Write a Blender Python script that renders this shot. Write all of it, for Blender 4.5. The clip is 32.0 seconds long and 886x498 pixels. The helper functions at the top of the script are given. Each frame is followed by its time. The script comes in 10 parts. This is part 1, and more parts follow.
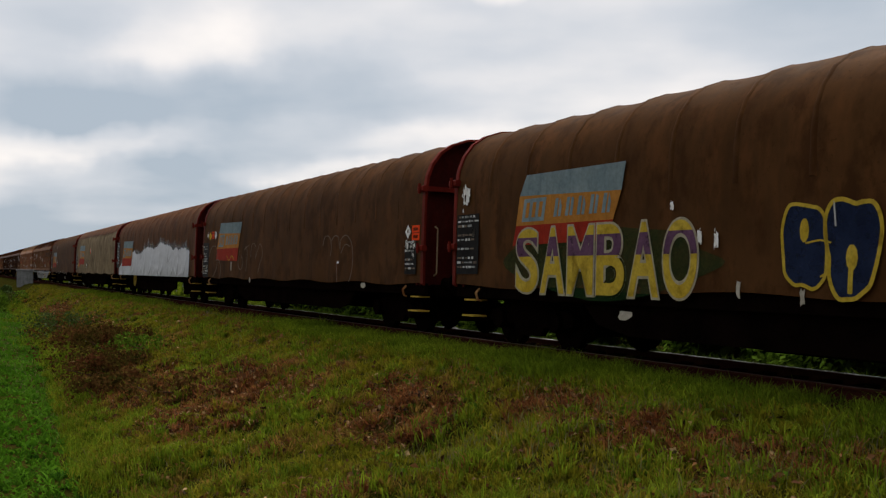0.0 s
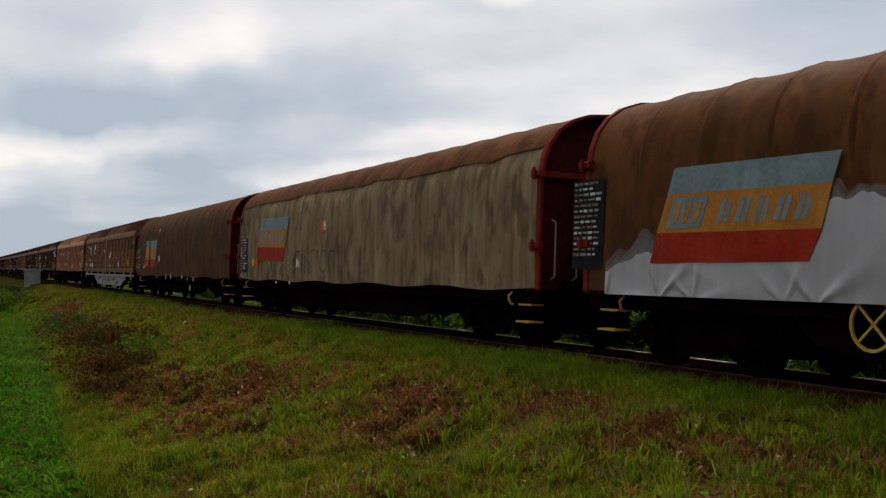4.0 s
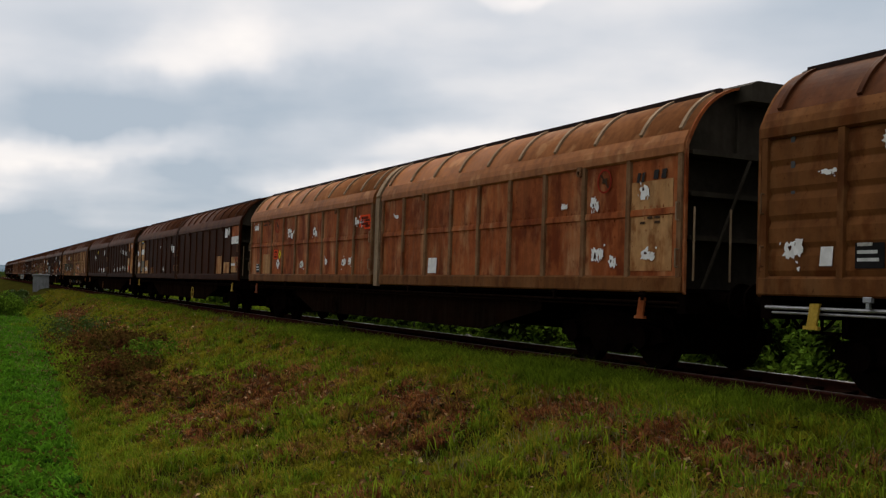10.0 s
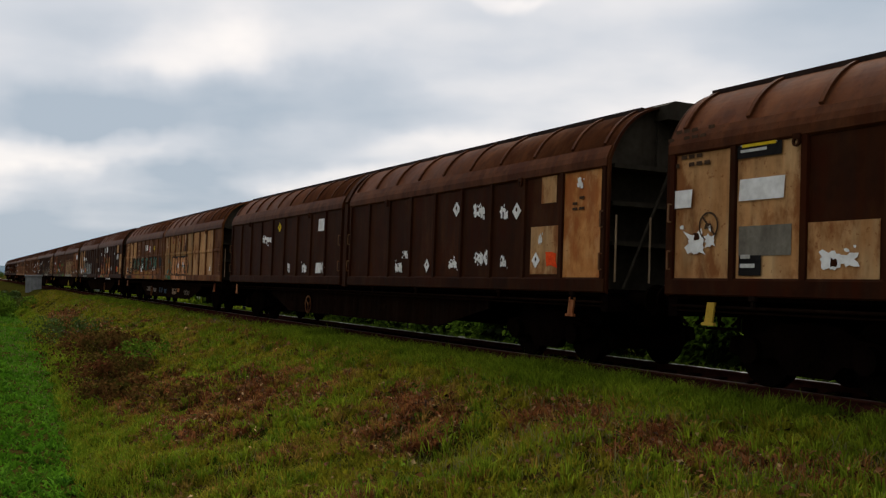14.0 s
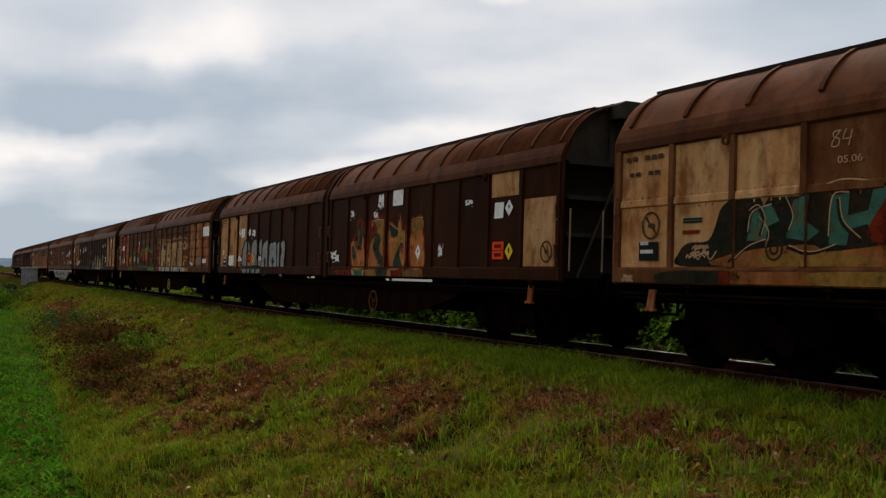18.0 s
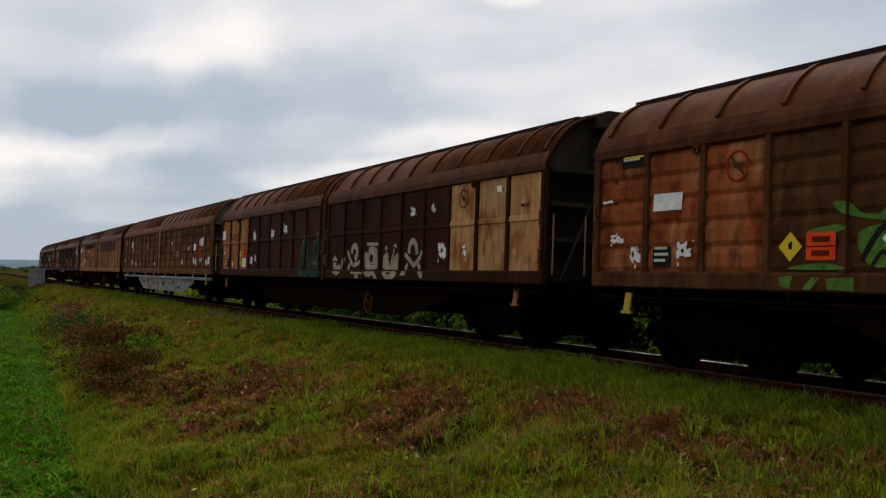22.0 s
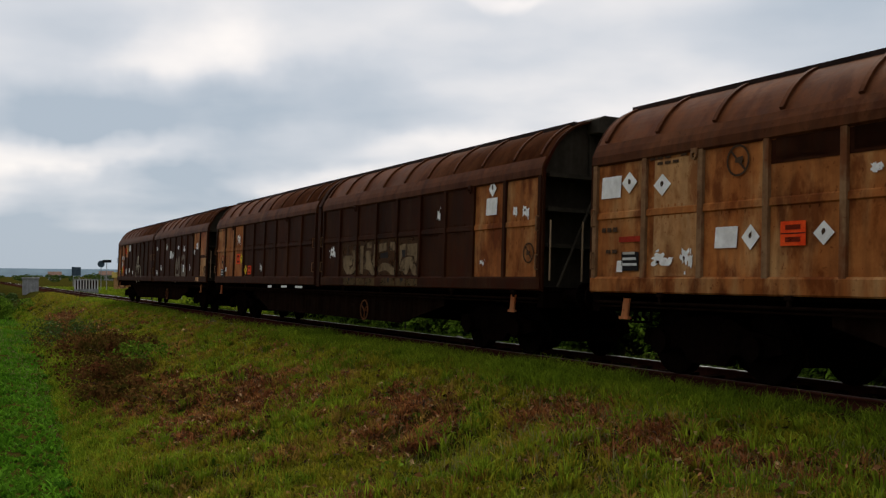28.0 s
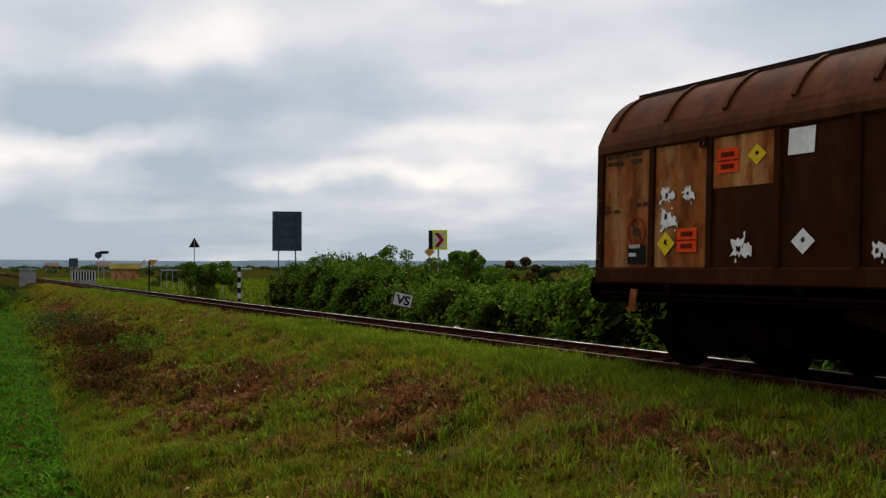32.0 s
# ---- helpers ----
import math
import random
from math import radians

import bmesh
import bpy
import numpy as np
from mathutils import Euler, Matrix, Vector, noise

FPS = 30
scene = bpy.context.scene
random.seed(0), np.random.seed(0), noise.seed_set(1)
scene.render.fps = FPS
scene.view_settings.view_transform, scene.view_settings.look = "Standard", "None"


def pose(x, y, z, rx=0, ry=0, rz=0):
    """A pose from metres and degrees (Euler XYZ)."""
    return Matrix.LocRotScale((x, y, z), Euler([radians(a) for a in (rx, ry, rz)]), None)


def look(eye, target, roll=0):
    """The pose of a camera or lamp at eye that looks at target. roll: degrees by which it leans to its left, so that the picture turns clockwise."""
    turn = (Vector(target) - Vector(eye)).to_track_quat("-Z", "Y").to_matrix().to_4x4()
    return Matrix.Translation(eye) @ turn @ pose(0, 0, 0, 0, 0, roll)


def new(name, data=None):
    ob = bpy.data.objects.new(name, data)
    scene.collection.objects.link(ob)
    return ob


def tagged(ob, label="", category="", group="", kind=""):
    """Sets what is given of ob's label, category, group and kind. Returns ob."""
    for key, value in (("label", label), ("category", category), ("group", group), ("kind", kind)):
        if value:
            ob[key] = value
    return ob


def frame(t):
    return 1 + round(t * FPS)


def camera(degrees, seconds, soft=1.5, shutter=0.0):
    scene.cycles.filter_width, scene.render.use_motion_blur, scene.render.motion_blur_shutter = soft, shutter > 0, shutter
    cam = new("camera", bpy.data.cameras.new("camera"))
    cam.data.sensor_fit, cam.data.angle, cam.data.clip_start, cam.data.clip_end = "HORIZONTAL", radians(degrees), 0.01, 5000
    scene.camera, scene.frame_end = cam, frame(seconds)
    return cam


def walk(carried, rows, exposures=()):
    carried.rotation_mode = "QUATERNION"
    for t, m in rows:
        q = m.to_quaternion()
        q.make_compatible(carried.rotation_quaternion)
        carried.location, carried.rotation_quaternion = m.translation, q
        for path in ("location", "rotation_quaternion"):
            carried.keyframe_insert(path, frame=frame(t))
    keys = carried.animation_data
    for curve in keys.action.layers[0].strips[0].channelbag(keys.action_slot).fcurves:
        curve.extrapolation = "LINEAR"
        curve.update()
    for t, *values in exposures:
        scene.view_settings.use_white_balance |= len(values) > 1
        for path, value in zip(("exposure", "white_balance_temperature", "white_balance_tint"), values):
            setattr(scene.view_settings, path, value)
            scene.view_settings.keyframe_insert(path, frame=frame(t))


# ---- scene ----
CAM = Vector((0, 0, 1.408))
BASE = look(CAM, (0, 10, 1.408 + 10 * math.tan(0.0176)), -0.03)
cam = camera(46.78, 32.0, 1.3)
# a hand-held camera on one spot: small tilts, pans and leans
walk(cam, [(t, BASE @ pose(0, 0, 0, a, b, c)) for t, a, b, c in (
    (0, 0.019, -0.132, -0.048), (0.5, 0.007, -0.125, -0.001), (1, -0.052, 0.025, 0.127), (1.5, 0.038, 0.036, 0.159), (2, 0.198, 0.057, 0.157), (2.5, 0.120, 0.106, 0.114),
    (3, 0.052, 0.105, 0.155), (3.5, 0.121, 0.238, 0.207), (5.5, 0.090, 0.117, 0.042), (6, 0.321, 0.286, 0.161), (6.5, 0.603, 0.452, 0.110), (7, 0.742, 0.400, 0.081),
    (7.5, 0.276, 0.787, 0.558), (8, 0.158, 0.951, 0.692), (8.5, 0.345, 0.952, 0.636), (9, 0.447, 0.930, 0.481), (9.5, 0.446, 0.873, 0.332), (10, 0.425, 0.650, 0.278),
    (10.5, 0.514, 0.617, 0.196), (11, 0.564, 0.467, 0.249), (11.5, 0.628, 0.325, 0.273), (12, 0.661, 0.371, 0.253), (12.5, 0.628, 0.347, 0.281), (13, 0.628, 0.317, 0.269),
    (13.5, 0.565, 0.287, 0.251), (14, 0.519, 0.296, 0.400), (14.5, 0.604, 0.387, 0.453), (16.5, 0.412, 0.293, 0.203), (17, 0.238, 0.268, 0.133), (17.5, 0.141, 0.136, 0.127),
    (18, -0.025, 0.086, 0.115), (18.5, -0.008, 0.262, 0.280), (19, 0.035, 0.362, 0.406), (19.5, -0.062, 0.356, 0.412), (20, -0.250, 0.157, 0.285), (20.5, -0.245, 0.261, 0.184),
    (21, 0.047, 0.296, 0.281), (21.5, 0.164, 0.606, 0.360), (22, 0.165, 0.454, 0.363), (22.5, 0.179, 0.578, 0.404), (23, 0.274, 0.342, 0.258), (23.5, 0.293, 0.195, 0.152),
    (24, 0.163, 0.224, 0.206), (24.5, 0.066, 0.237, 0.154), (25, 0.053, 0.249, 0.234), (25.5, 0.331, 0.257, 0.285), (27.5, 0.501, 0.141, 0.153), (28, 0.520, 0.143, 0.075),
    (28.5, 0.430, 0.247, 0.032), (29, 0.262, 0.089, -0.053), (29.5, 0.276, 0.301, -0.068), (30, 0.218, 0.121, -0.122), (30.5, 0.238, 0.107, -0.122), (31, 0.197, 0.055, -0.148),
    (31.5, 0.161, -0.015, -0.199), (32, 0, 0, 0))])

# ---- world, sun ----
world = bpy.data.worlds.new("overcast_sky")
scene.world = world
world.use_nodes = True
SUN_EL, SUN_AZ = radians(58), radians(8)


def build_world():
    nt = world.node_tree
    nt.nodes.clear()
    N, L = nt.nodes.new, nt.links.new
    out, bg = N("ShaderNodeOutputWorld"), N("ShaderNodeBackground")
    sky = N("ShaderNodeTexSky")
    sky.sky_type, sky.sun_disc, sky.sun_elevation, sky.sun_rotation = "NISHITA", False, SUN_EL, SUN_AZ
    tc, sep, add, div = N("ShaderNodeTexCoord"), N("ShaderNodeSeparateXYZ"), N("ShaderNodeMath"), N("ShaderNodeCombineXYZ")
    L(tc.outputs["Generated"], sep.inputs[0])
    add.operation, add.inputs[1].default_value = "ADD", 0.16
    mx = N("ShaderNodeMath")
    mx.operation, mx.inputs[1].default_value = "MAXIMUM", 0.0
    L(sep.outputs[2], mx.inputs[0])
    L(mx.outputs[0], add.inputs[0])
    for k in (0, 1):
        d = N("ShaderNodeMath")
        d.operation = "DIVIDE"
        L(sep.outputs[k], d.inputs[0])
        L(add.outputs[0], d.inputs[1])
        L(d.outputs[0], div.inputs[k])
    big, fine = N("ShaderNodeTexNoise"), N("ShaderNodeTexNoise")
    mp = N("ShaderNodeMapping")
    mp.inputs["Location"].default_value = CLOUD_AT
    L(div.outputs[0], mp.inputs["Vector"])
    for n, s, det in ((big, 0.75, 5), (fine, 2.3, 4)):
        n.inputs["Scale"].default_value, n.inputs["Detail"].default_value, n.inputs["Roughness"].default_value = s, det, 0.42
        L(mp.outputs[0], n.inputs["Vector"])
    mixn = N("ShaderNodeMath")
    mixn.operation, mixn.inputs[1].default_value = "MULTIPLY_ADD", 0.34
    L(fine.outputs["Fac"], mixn.inputs[0])
    L(big.outputs["Fac"], mixn.inputs[2])
    # the larger banks of cloud ahead, by bearing and height (tangents), width and weight
    flat = N("ShaderNodeCombineXYZ")
    ymax = N("ShaderNodeMath")
    ymax.operation, ymax.inputs[1].default_value = "MAXIMUM", 0.15
    L(sep.outputs[1], ymax.inputs[0])
    for k, src in ((0, 0), (1, 2)):
        d = N("ShaderNodeMath")
        d.operation = "DIVIDE"
        L(sep.outputs[src], d.inputs[0])
        L(ymax.outputs[0], d.inputs[1])
        L(d.outputs[0], flat.inputs[k])
    warp, wv, wadd = N("ShaderNodeTexNoise"), N("ShaderNodeVectorMath"), N("ShaderNodeVectorMath")
    warp.inputs["Scale"].default_value, warp.inputs["Detail"].default_value = 9.0, 4
    L(flat.outputs[0], warp.inputs["Vector"])
    wv.operation, wv.inputs[1].default_value, wv.inputs[2].default_value = "MULTIPLY_ADD", (0.16, 0.07, 0), (-0.08, -0.035, 0)
    L(warp.outputs["Color"], wv.inputs[0])
    wadd.operation = "ADD"
    L(flat.outputs[0], wadd.inputs[0])
    L(wv.outputs[0], wadd.inputs[1])
    total = mixn.outputs[0]
    for bx, bz, sx, sz, amp in CLOUD_BANKS:
        sub, ln, fall, acc = N("ShaderNodeVectorMath"), N("ShaderNodeVectorMath"), N("ShaderNodeMapRange"), N("ShaderNodeMath")
        sub.operation = "MULTIPLY_ADD"
        sub.inputs[1].default_value, sub.inputs[2].default_value = (1 / sx, 1 / sz, 1), (-bx / sx, -bz / sz, 0)
        L(wadd.outputs[0], sub.inputs[0])
        ln.operation = "LENGTH"
        L(sub.outputs[0], ln.inputs[0])
        fall.interpolation_type = "SMOOTHSTEP"
        fall.inputs["From Min"].default_value, fall.inputs["From Max"].default_value = 0.0, 1.5
        fall.inputs["To Min"].default_value, fall.inputs["To Max"].default_value = amp, 0.0
        L(ln.outputs["Value"], fall.inputs["Value"])
        acc.operation = "ADD"
        L(total, acc.inputs[0])
        L(fall.outputs[0], acc.inputs[1])
        total = acc.outputs[0]
    ramp = N("ShaderNodeValToRGB")
    e = ramp.color_ramp.elements
    e[0].position, e[0].color = 0.40, (0.420, 0.485, 0.560, 1)
    e[1].position, e[1].color = 0.96, (1.135, 1.05, 0.975, 1)
    e.new(0.62).color = (0.63, 0.655, 0.70, 1)
    e.new(0.78).color = (0.87, 0.84, 0.83, 1)
    L(total, ramp.inputs[0])
    k = N("ShaderNodeMixRGB")
    k.blend_type, k.inputs[0].default_value = "MIX", 0.94
    sc = N("ShaderNodeMixRGB")
    sc.blend_type, sc.inputs[0].default_value, sc.inputs[2].default_value = "MULTIPLY", 1.0, (0.08, 0.08, 0.08, 1)
    L(sky.outputs[0], sc.inputs[1])
    L(sc.outputs[0], k.inputs[1])
    L(ramp.outputs[0], k.inputs[2])
    # the cloud is thinnest ahead and overhead, heaviest behind
    dim, ahead = N("ShaderNodeMapRange"), N("ShaderNodeVectorMath")
    ahead.operation, ahead.inputs[1].default_value = "DOT_PRODUCT", (0.10, 0.75, 0.62)
    L(tc.outputs["Generated"], ahead.inputs[0])
    dim.interpolation_type = "SMOOTHSTEP"
    dim.inputs["From Min"].default_value, dim.inputs["From Max"].default_value = -0.5, 0.72
    dim.inputs["To Min"].default_value, dim.inputs["To Max"].default_value = 0.42, 1.0
    L(ahead.outputs["Value"], dim.inputs["Value"])
    L(k.outputs[0], bg.inputs[0])
    L(dim.outputs[0], bg.inputs[1])
    L(bg.outputs[0], out.inputs[0])


CLOUD_AT = (4.13, 1.39, 0.0)
CLOUD_BANKS = ((-0.35, 0.165, 0.16, 0.035, -0.26), (-0.12, 0.165, 0.11, 0.042, -0.20), (-0.27, 0.09, 0.10, 0.022, -0.16), (0.12, 0.09, 0.08, 0.015, -0.14), (-0.12, 0.20, 0.09, 0.03, -0.10),
               (-0.25, 0.215, 0.09, 0.05, 0.24), (-0.37, 0.125, 0.14, 0.018, 0.24), (-0.08, 0.09, 0.15, 0.012, 0.26), (0.02, 0.125, 0.10, 0.02, 0.14), (0.2, 0.21, 0.24, 0.07, -0.13), (0.42, 0.2, 0.14, 0.2, -0.15), (-0.2, 0.03, 0.7, 0.055, -0.17), (-0.42, 0.03, 0.25, 0.05, -0.20), (-0.1, 0.16, 0.9, 0.2, 0.05), (0.05, 0.045, 0.6, 0.06, -0.13), (0.05, 0.272, 0.04, 0.008, 0.14))
build_world()
sun = new("sun", bpy.data.lights.new("sun", "SUN"))
sun.data.energy, sun.data.angle, sun.data.color = 2.6, radians(40), (1.0, 0.925, 0.79)
sun.matrix_basis = look((0, 0, 50), (-math.sin(SUN_AZ) * math.cos(SUN_EL), -math.cos(SUN_AZ) * math.cos(SUN_EL), 50 - math.sin(SUN_EL)))
scene.view_settings.exposure = 0.08


# ---- materials ----
def mat(name, c1, c2, scale=3.0, rough=0.7, metal=0.0, bump=0.15, stretch=(1, 1, 1), grime=0.0, vary=0.0, spec=0.015, lo=0.35, hi=0.65, fine=8.0, c3=None, pale=None, rust=None, grain=(0.74, 1.26)):
    """A painted, rusted or natural surface: two tones mixed by noise, finer grain, optional streaks of dirt, and relief."""
    m = bpy.data.materials.new(name)
    m.use_nodes = True
    nt = m.node_tree
    N, L = nt.nodes.new, nt.links.new
    b = nt.nodes["Principled BSDF"]
    b.inputs["Metallic"].default_value = metal
    b.inputs["Specular IOR Level"].default_value = spec
    tc, mp = N("ShaderNodeTexCoord"), N("ShaderNodeMapping")
    mp.inputs["Scale"].default_value = stretch
    info = N("ShaderNodeObjectInfo")
    off = N("ShaderNodeVectorMath")
    off.operation = "MULTIPLY_ADD"
    off.inputs[1].default_value = (1, 1, 1)
    cmb = N("ShaderNodeMath")
    cmb.operation, cmb.inputs[1].default_value = "MULTIPLY", 37.0
    L(info.outputs["Random"], cmb.inputs[0])
    L(tc.outputs["Object"], off.inputs[0])
    L(cmb.outputs[0], off.inputs[2])
    L(off.outputs[0], mp.inputs["Vector"])
    n1, n2 = N("ShaderNodeTexNoise"), N("ShaderNodeTexNoise")
    n1.inputs["Scale"].default_value, n1.inputs["Detail"].default_value, n1.inputs["Roughness"].default_value = scale, 6, 0.6
    n2.inputs["Scale"].default_value, n2.inputs["Detail"].default_value = scale * fine, 6
    L(mp.outputs[0], n1.inputs["Vector"])
    L(mp.outputs[0], n2.inputs["Vector"])
    r1 = N("ShaderNodeMapRange")
    r1.inputs["From Min"].default_value, r1.inputs["From Max"].default_value = lo, hi
    L(n1.outputs["Fac"], r1.inputs["Value"])
    mix = N("ShaderNodeMixRGB")
    mix.inputs[1].default_value, mix.inputs[2].default_value = (*c1, 1), (*c2, 1)
    L(r1.outputs[0], mix.inputs[0])
    col = mix.outputs[0]
    if c3:
        n3 = N("ShaderNodeTexNoise")
        n3.inputs["Scale"].default_value, n3.inputs["Detail"].default_value = scale * 2.7, 5
        L(mp.outputs[0], n3.inputs["Vector"])
        r3 = N("ShaderNodeMapRange")
        r3.inputs["From Min"].default_value, r3.inputs["From Max"].default_value = 0.56, 0.68
        L(n3.outputs["Fac"], r3.inputs["Value"])
        m3 = N("ShaderNodeMixRGB")
        m3.inputs[2].default_value = (*c3, 1)
        L(r3.outputs[0], m3.inputs[0])
        L(col, m3.inputs[1])
        col = m3.outputs[0]
    g = N("ShaderNodeMixRGB")
    g.blend_type, g.inputs[0].default_value = "MULTIPLY", 1.0
    r2 = N("ShaderNodeMapRange")
    r2.inputs["To Min"].default_value, r2.inputs["To Max"].default_value = grain
    L(n2.outputs["Fac"], r2.inputs["Value"])
    L(col, g.inputs[1])
    L(r2.outputs[0], g.inputs[2])
    col = g.outputs[0]
    # sun-bleached runs, then blotches and specks of rust
    for tone, scl, freq, w0, w1, amount, det in ((pale, (1.5, 1.5, 0.45), 1.3, 0.46, 0.74, 0.8, 5), (rust, (1.0, 1.0, 0.55), 2.4, 0.47, 0.64, 0.8, 9), (rust, (1.0, 1.0, 1.0), 17.0, 0.62, 0.70, 0.6, 3)):
        if tone:
            wm, wn, wr, wx = N("ShaderNodeMapping"), N("ShaderNodeTexNoise"), N("ShaderNodeMapRange"), N("ShaderNodeMixRGB")
            wm.inputs["Scale"].default_value, wm.inputs["Location"].default_value = scl, (freq * 7, 0, freq * 3)
            wn.inputs["Scale"].default_value, wn.inputs["Detail"].default_value, wn.inputs["Roughness"].default_value = freq, det, 0.62
            wr.interpolation_type = "SMOOTHSTEP"
            wr.inputs["From Min"].default_value, wr.inputs["From Max"].default_value, wr.inputs["To Max"].default_value = w0, w1, amount
            L(off.outputs[0], wm.inputs["Vector"])
            L(wm.outputs[0], wn.inputs["Vector"])
            L(wn.outputs["Fac"], wr.inputs["Value"])
            L(wr.outputs[0], wx.inputs[0])
            L(col, wx.inputs[1])
            wx.inputs[2].default_value = (*tone, 1)
            col = wx.outputs[0]
    if grime:
        gm, gn, gr, gx = N("ShaderNodeMapping"), N("ShaderNodeTexNoise"), N("ShaderNodeMapRange"), N("ShaderNodeMixRGB")
        gm.inputs["Scale"].default_value = (3.0, 3.0, 0.35)
        gn.inputs["Scale"].default_value, gn.inputs["Detail"].default_value = 2.2, 5
        gr.inputs["From Min"].default_value, gr.inputs["From Max"].default_value, gr.inputs["To Max"].default_value = 0.42, 0.72, grime
        L(off.outputs[0], gm.inputs["Vector"])
        L(gm.outputs[0], gn.inputs["Vector"])
        L(gn.outputs["Fac"], gr.inputs["Value"])
        L(gr.outputs[0], gx.inputs[0])
        L(col, gx.inputs[1])
        gx.inputs[2].default_value = (0.022, 0.015, 0.011, 1)
        col = gx.outputs[0]
    if vary:
        hv, rv, ad = N("ShaderNodeHueSaturation"), N("ShaderNodeMapRange"), None
        rv.inputs["To Min"].default_value, rv.inputs["To Max"].default_value = 1 - vary, 1 + vary
        if name in ISLANDS:
            ge = N("ShaderNodeNewGeometry")
            L(ge.outputs["Random Per Island"], rv.inputs["Value"])
        else:
            L(info.outputs["Random"], rv.inputs["Value"])
        L(rv.outputs[0], hv.inputs["Value"])
        L(col, hv.inputs["Color"])
        col = hv.outputs[0]
    L(col, b.inputs["Base Color"])
    rr = N("ShaderNodeMapRange")
    rr.inputs["To Min"].default_value, rr.inputs["To Max"].default_value = max(0.05, rough - 0.12), min(1, rough + 0.12)
    L(n2.outputs["Fac"], rr.inputs["Value"])
    L(rr.outputs[0], b.inputs["Roughness"])
    if name in ISLANDS and name != "ballast_stone":
        tr, mx = N("ShaderNodeBsdfTranslucent"), N("ShaderNodeMixShader")
        mx.inputs[0].default_value = 0.25 if name.startswith("leaf") else 0.4
        L(col, tr.inputs["Color"])
        L(b.outputs[0], mx.inputs[1])
        L(tr.outputs[0], mx.inputs[2])
        L(mx.outputs[0], nt.nodes["Material Output"].inputs["Surface"])
    if name.startswith(("graffiti", "overspray")) and "outline" not in name:
        thin, tn, tr, mx = N("ShaderNodeMapRange"), N("ShaderNodeTexNoise"), N("ShaderNodeBsdfTransparent"), N("ShaderNodeMixShader")
        tn.inputs["Scale"].default_value, tn.inputs["Detail"].default_value, tn.inputs["Roughness"].default_value = 5.5, 7, 0.66
        L(tc.outputs["Object"], tn.inputs["Vector"])
        thin.inputs["From Min"].default_value, thin.inputs["From Max"].default_value, thin.inputs["To Max"].default_value = 0.50, 0.74, 0.5
        if name.startswith("overspray"):
            tn.inputs["Scale"].default_value = 21.0
            thin.inputs["From Min"].default_value, thin.inputs["From Max"].default_value, thin.inputs["To Max"].default_value = -0.55, 0.85, 1.0
        L(tn.outputs["Fac"], thin.inputs["Value"])
        L(thin.outputs[0], mx.inputs[0])
        L(b.outputs[0], mx.inputs[1])
        L(tr.outputs[0], mx.inputs[2])
        L(mx.outputs[0], nt.nodes["Material Output"].inputs["Surface"])
    if bump:
        bp = N("ShaderNodeBump")
        bp.inputs["Strength"].default_value, bp.inputs["Distance"].default_value = bump, 0.02
        hs = N("ShaderNodeMath")
        hs.operation, hs.inputs[1].default_value = "MULTIPLY_ADD", 1.6
        L(n1.outputs["Fac"], hs.inputs[0])
        L(n2.outputs["Fac"], hs.inputs[2])
        L(hs.outputs[0], bp.inputs["Height"])
        L(bp.outputs[0], b.inputs["Normal"])
    return m


ISLANDS = {"grass_green", "grass_dry", "grass_olive", "grass_lush", "leaf_hedge", "leaf_bramble", "leaf_dark", "leaf_litter", "grass_pale", "ballast_stone"}
M_BROWN = mat("brown_wagon_paint", (0.116, 0.041, 0.0145), (0.180, 0.066, 0.0235), 0.9, 0.6, grime=0.35, vary=0.1, pale=(0.25, 0.118, 0.050), rust=(0.085, 0.024, 0.008), grain=(0.8, 1.2))
M_DARK = mat("sooty_brown_paint", (0.028, 0.0084, 0.0030), (0.050, 0.0150, 0.0051), 0.9, 0.6, grime=0.4, vary=0.2, pale=(0.072, 0.0265, 0.0098), rust=(0.042, 0.0090, 0.0026), grain=(0.8, 1.2))
M_OCHRE = mat("ochre_brown_paint", (0.150, 0.058, 0.0185), (0.215, 0.086, 0.0285), 0.8, 0.55, grime=0.3, vary=0.08, pale=(0.25, 0.118, 0.045), rust=(0.105, 0.032, 0.009), grain=(0.8, 1.2))
M_ORANGE = mat("faded_orange_paint", (0.315, 0.096, 0.0235), (0.435, 0.160, 0.045), 1.1, 0.55, grime=0.4, vary=0.14, pale=(0.60, 0.345, 0.145), rust=(0.135, 0.030, 0.007), grain=(0.8, 1.2))
M_UMBER = mat("umber_wagon_paint", (0.078, 0.031, 0.0118), (0.122, 0.050, 0.0190), 0.9, 0.6, grime=0.4, vary=0.1, pale=(0.175, 0.085, 0.036), rust=(0.060, 0.017, 0.0055), grain=(0.8, 1.2))
M_GLOW = mat("bleached_orange_paint", (0.52, 0.205, 0.058), (0.66, 0.31, 0.105), 1.0, 0.55, grime=0.2, pale=(0.70, 0.44, 0.21), rust=(0.38, 0.105, 0.026), grain=(0.8, 1.2))
M_CREAM = mat("faded_cream_paint", (0.50, 0.235, 0.088), (0.62, 0.345, 0.150), 1.0, 0.6, grime=0.35, vary=0.12, pale=(0.68, 0.445, 0.225), rust=(0.235, 0.070, 0.018), grain=(0.8, 1.2))
M_REDBROWN = mat("red_brown_paint", (0.27, 0.066, 0.019), (0.42, 0.122, 0.038), 1.1, 0.55, grime=0.35, vary=0.14, pale=(0.58, 0.32, 0.155), rust=(0.15, 0.027, 0.008), grain=(0.8, 1.2))
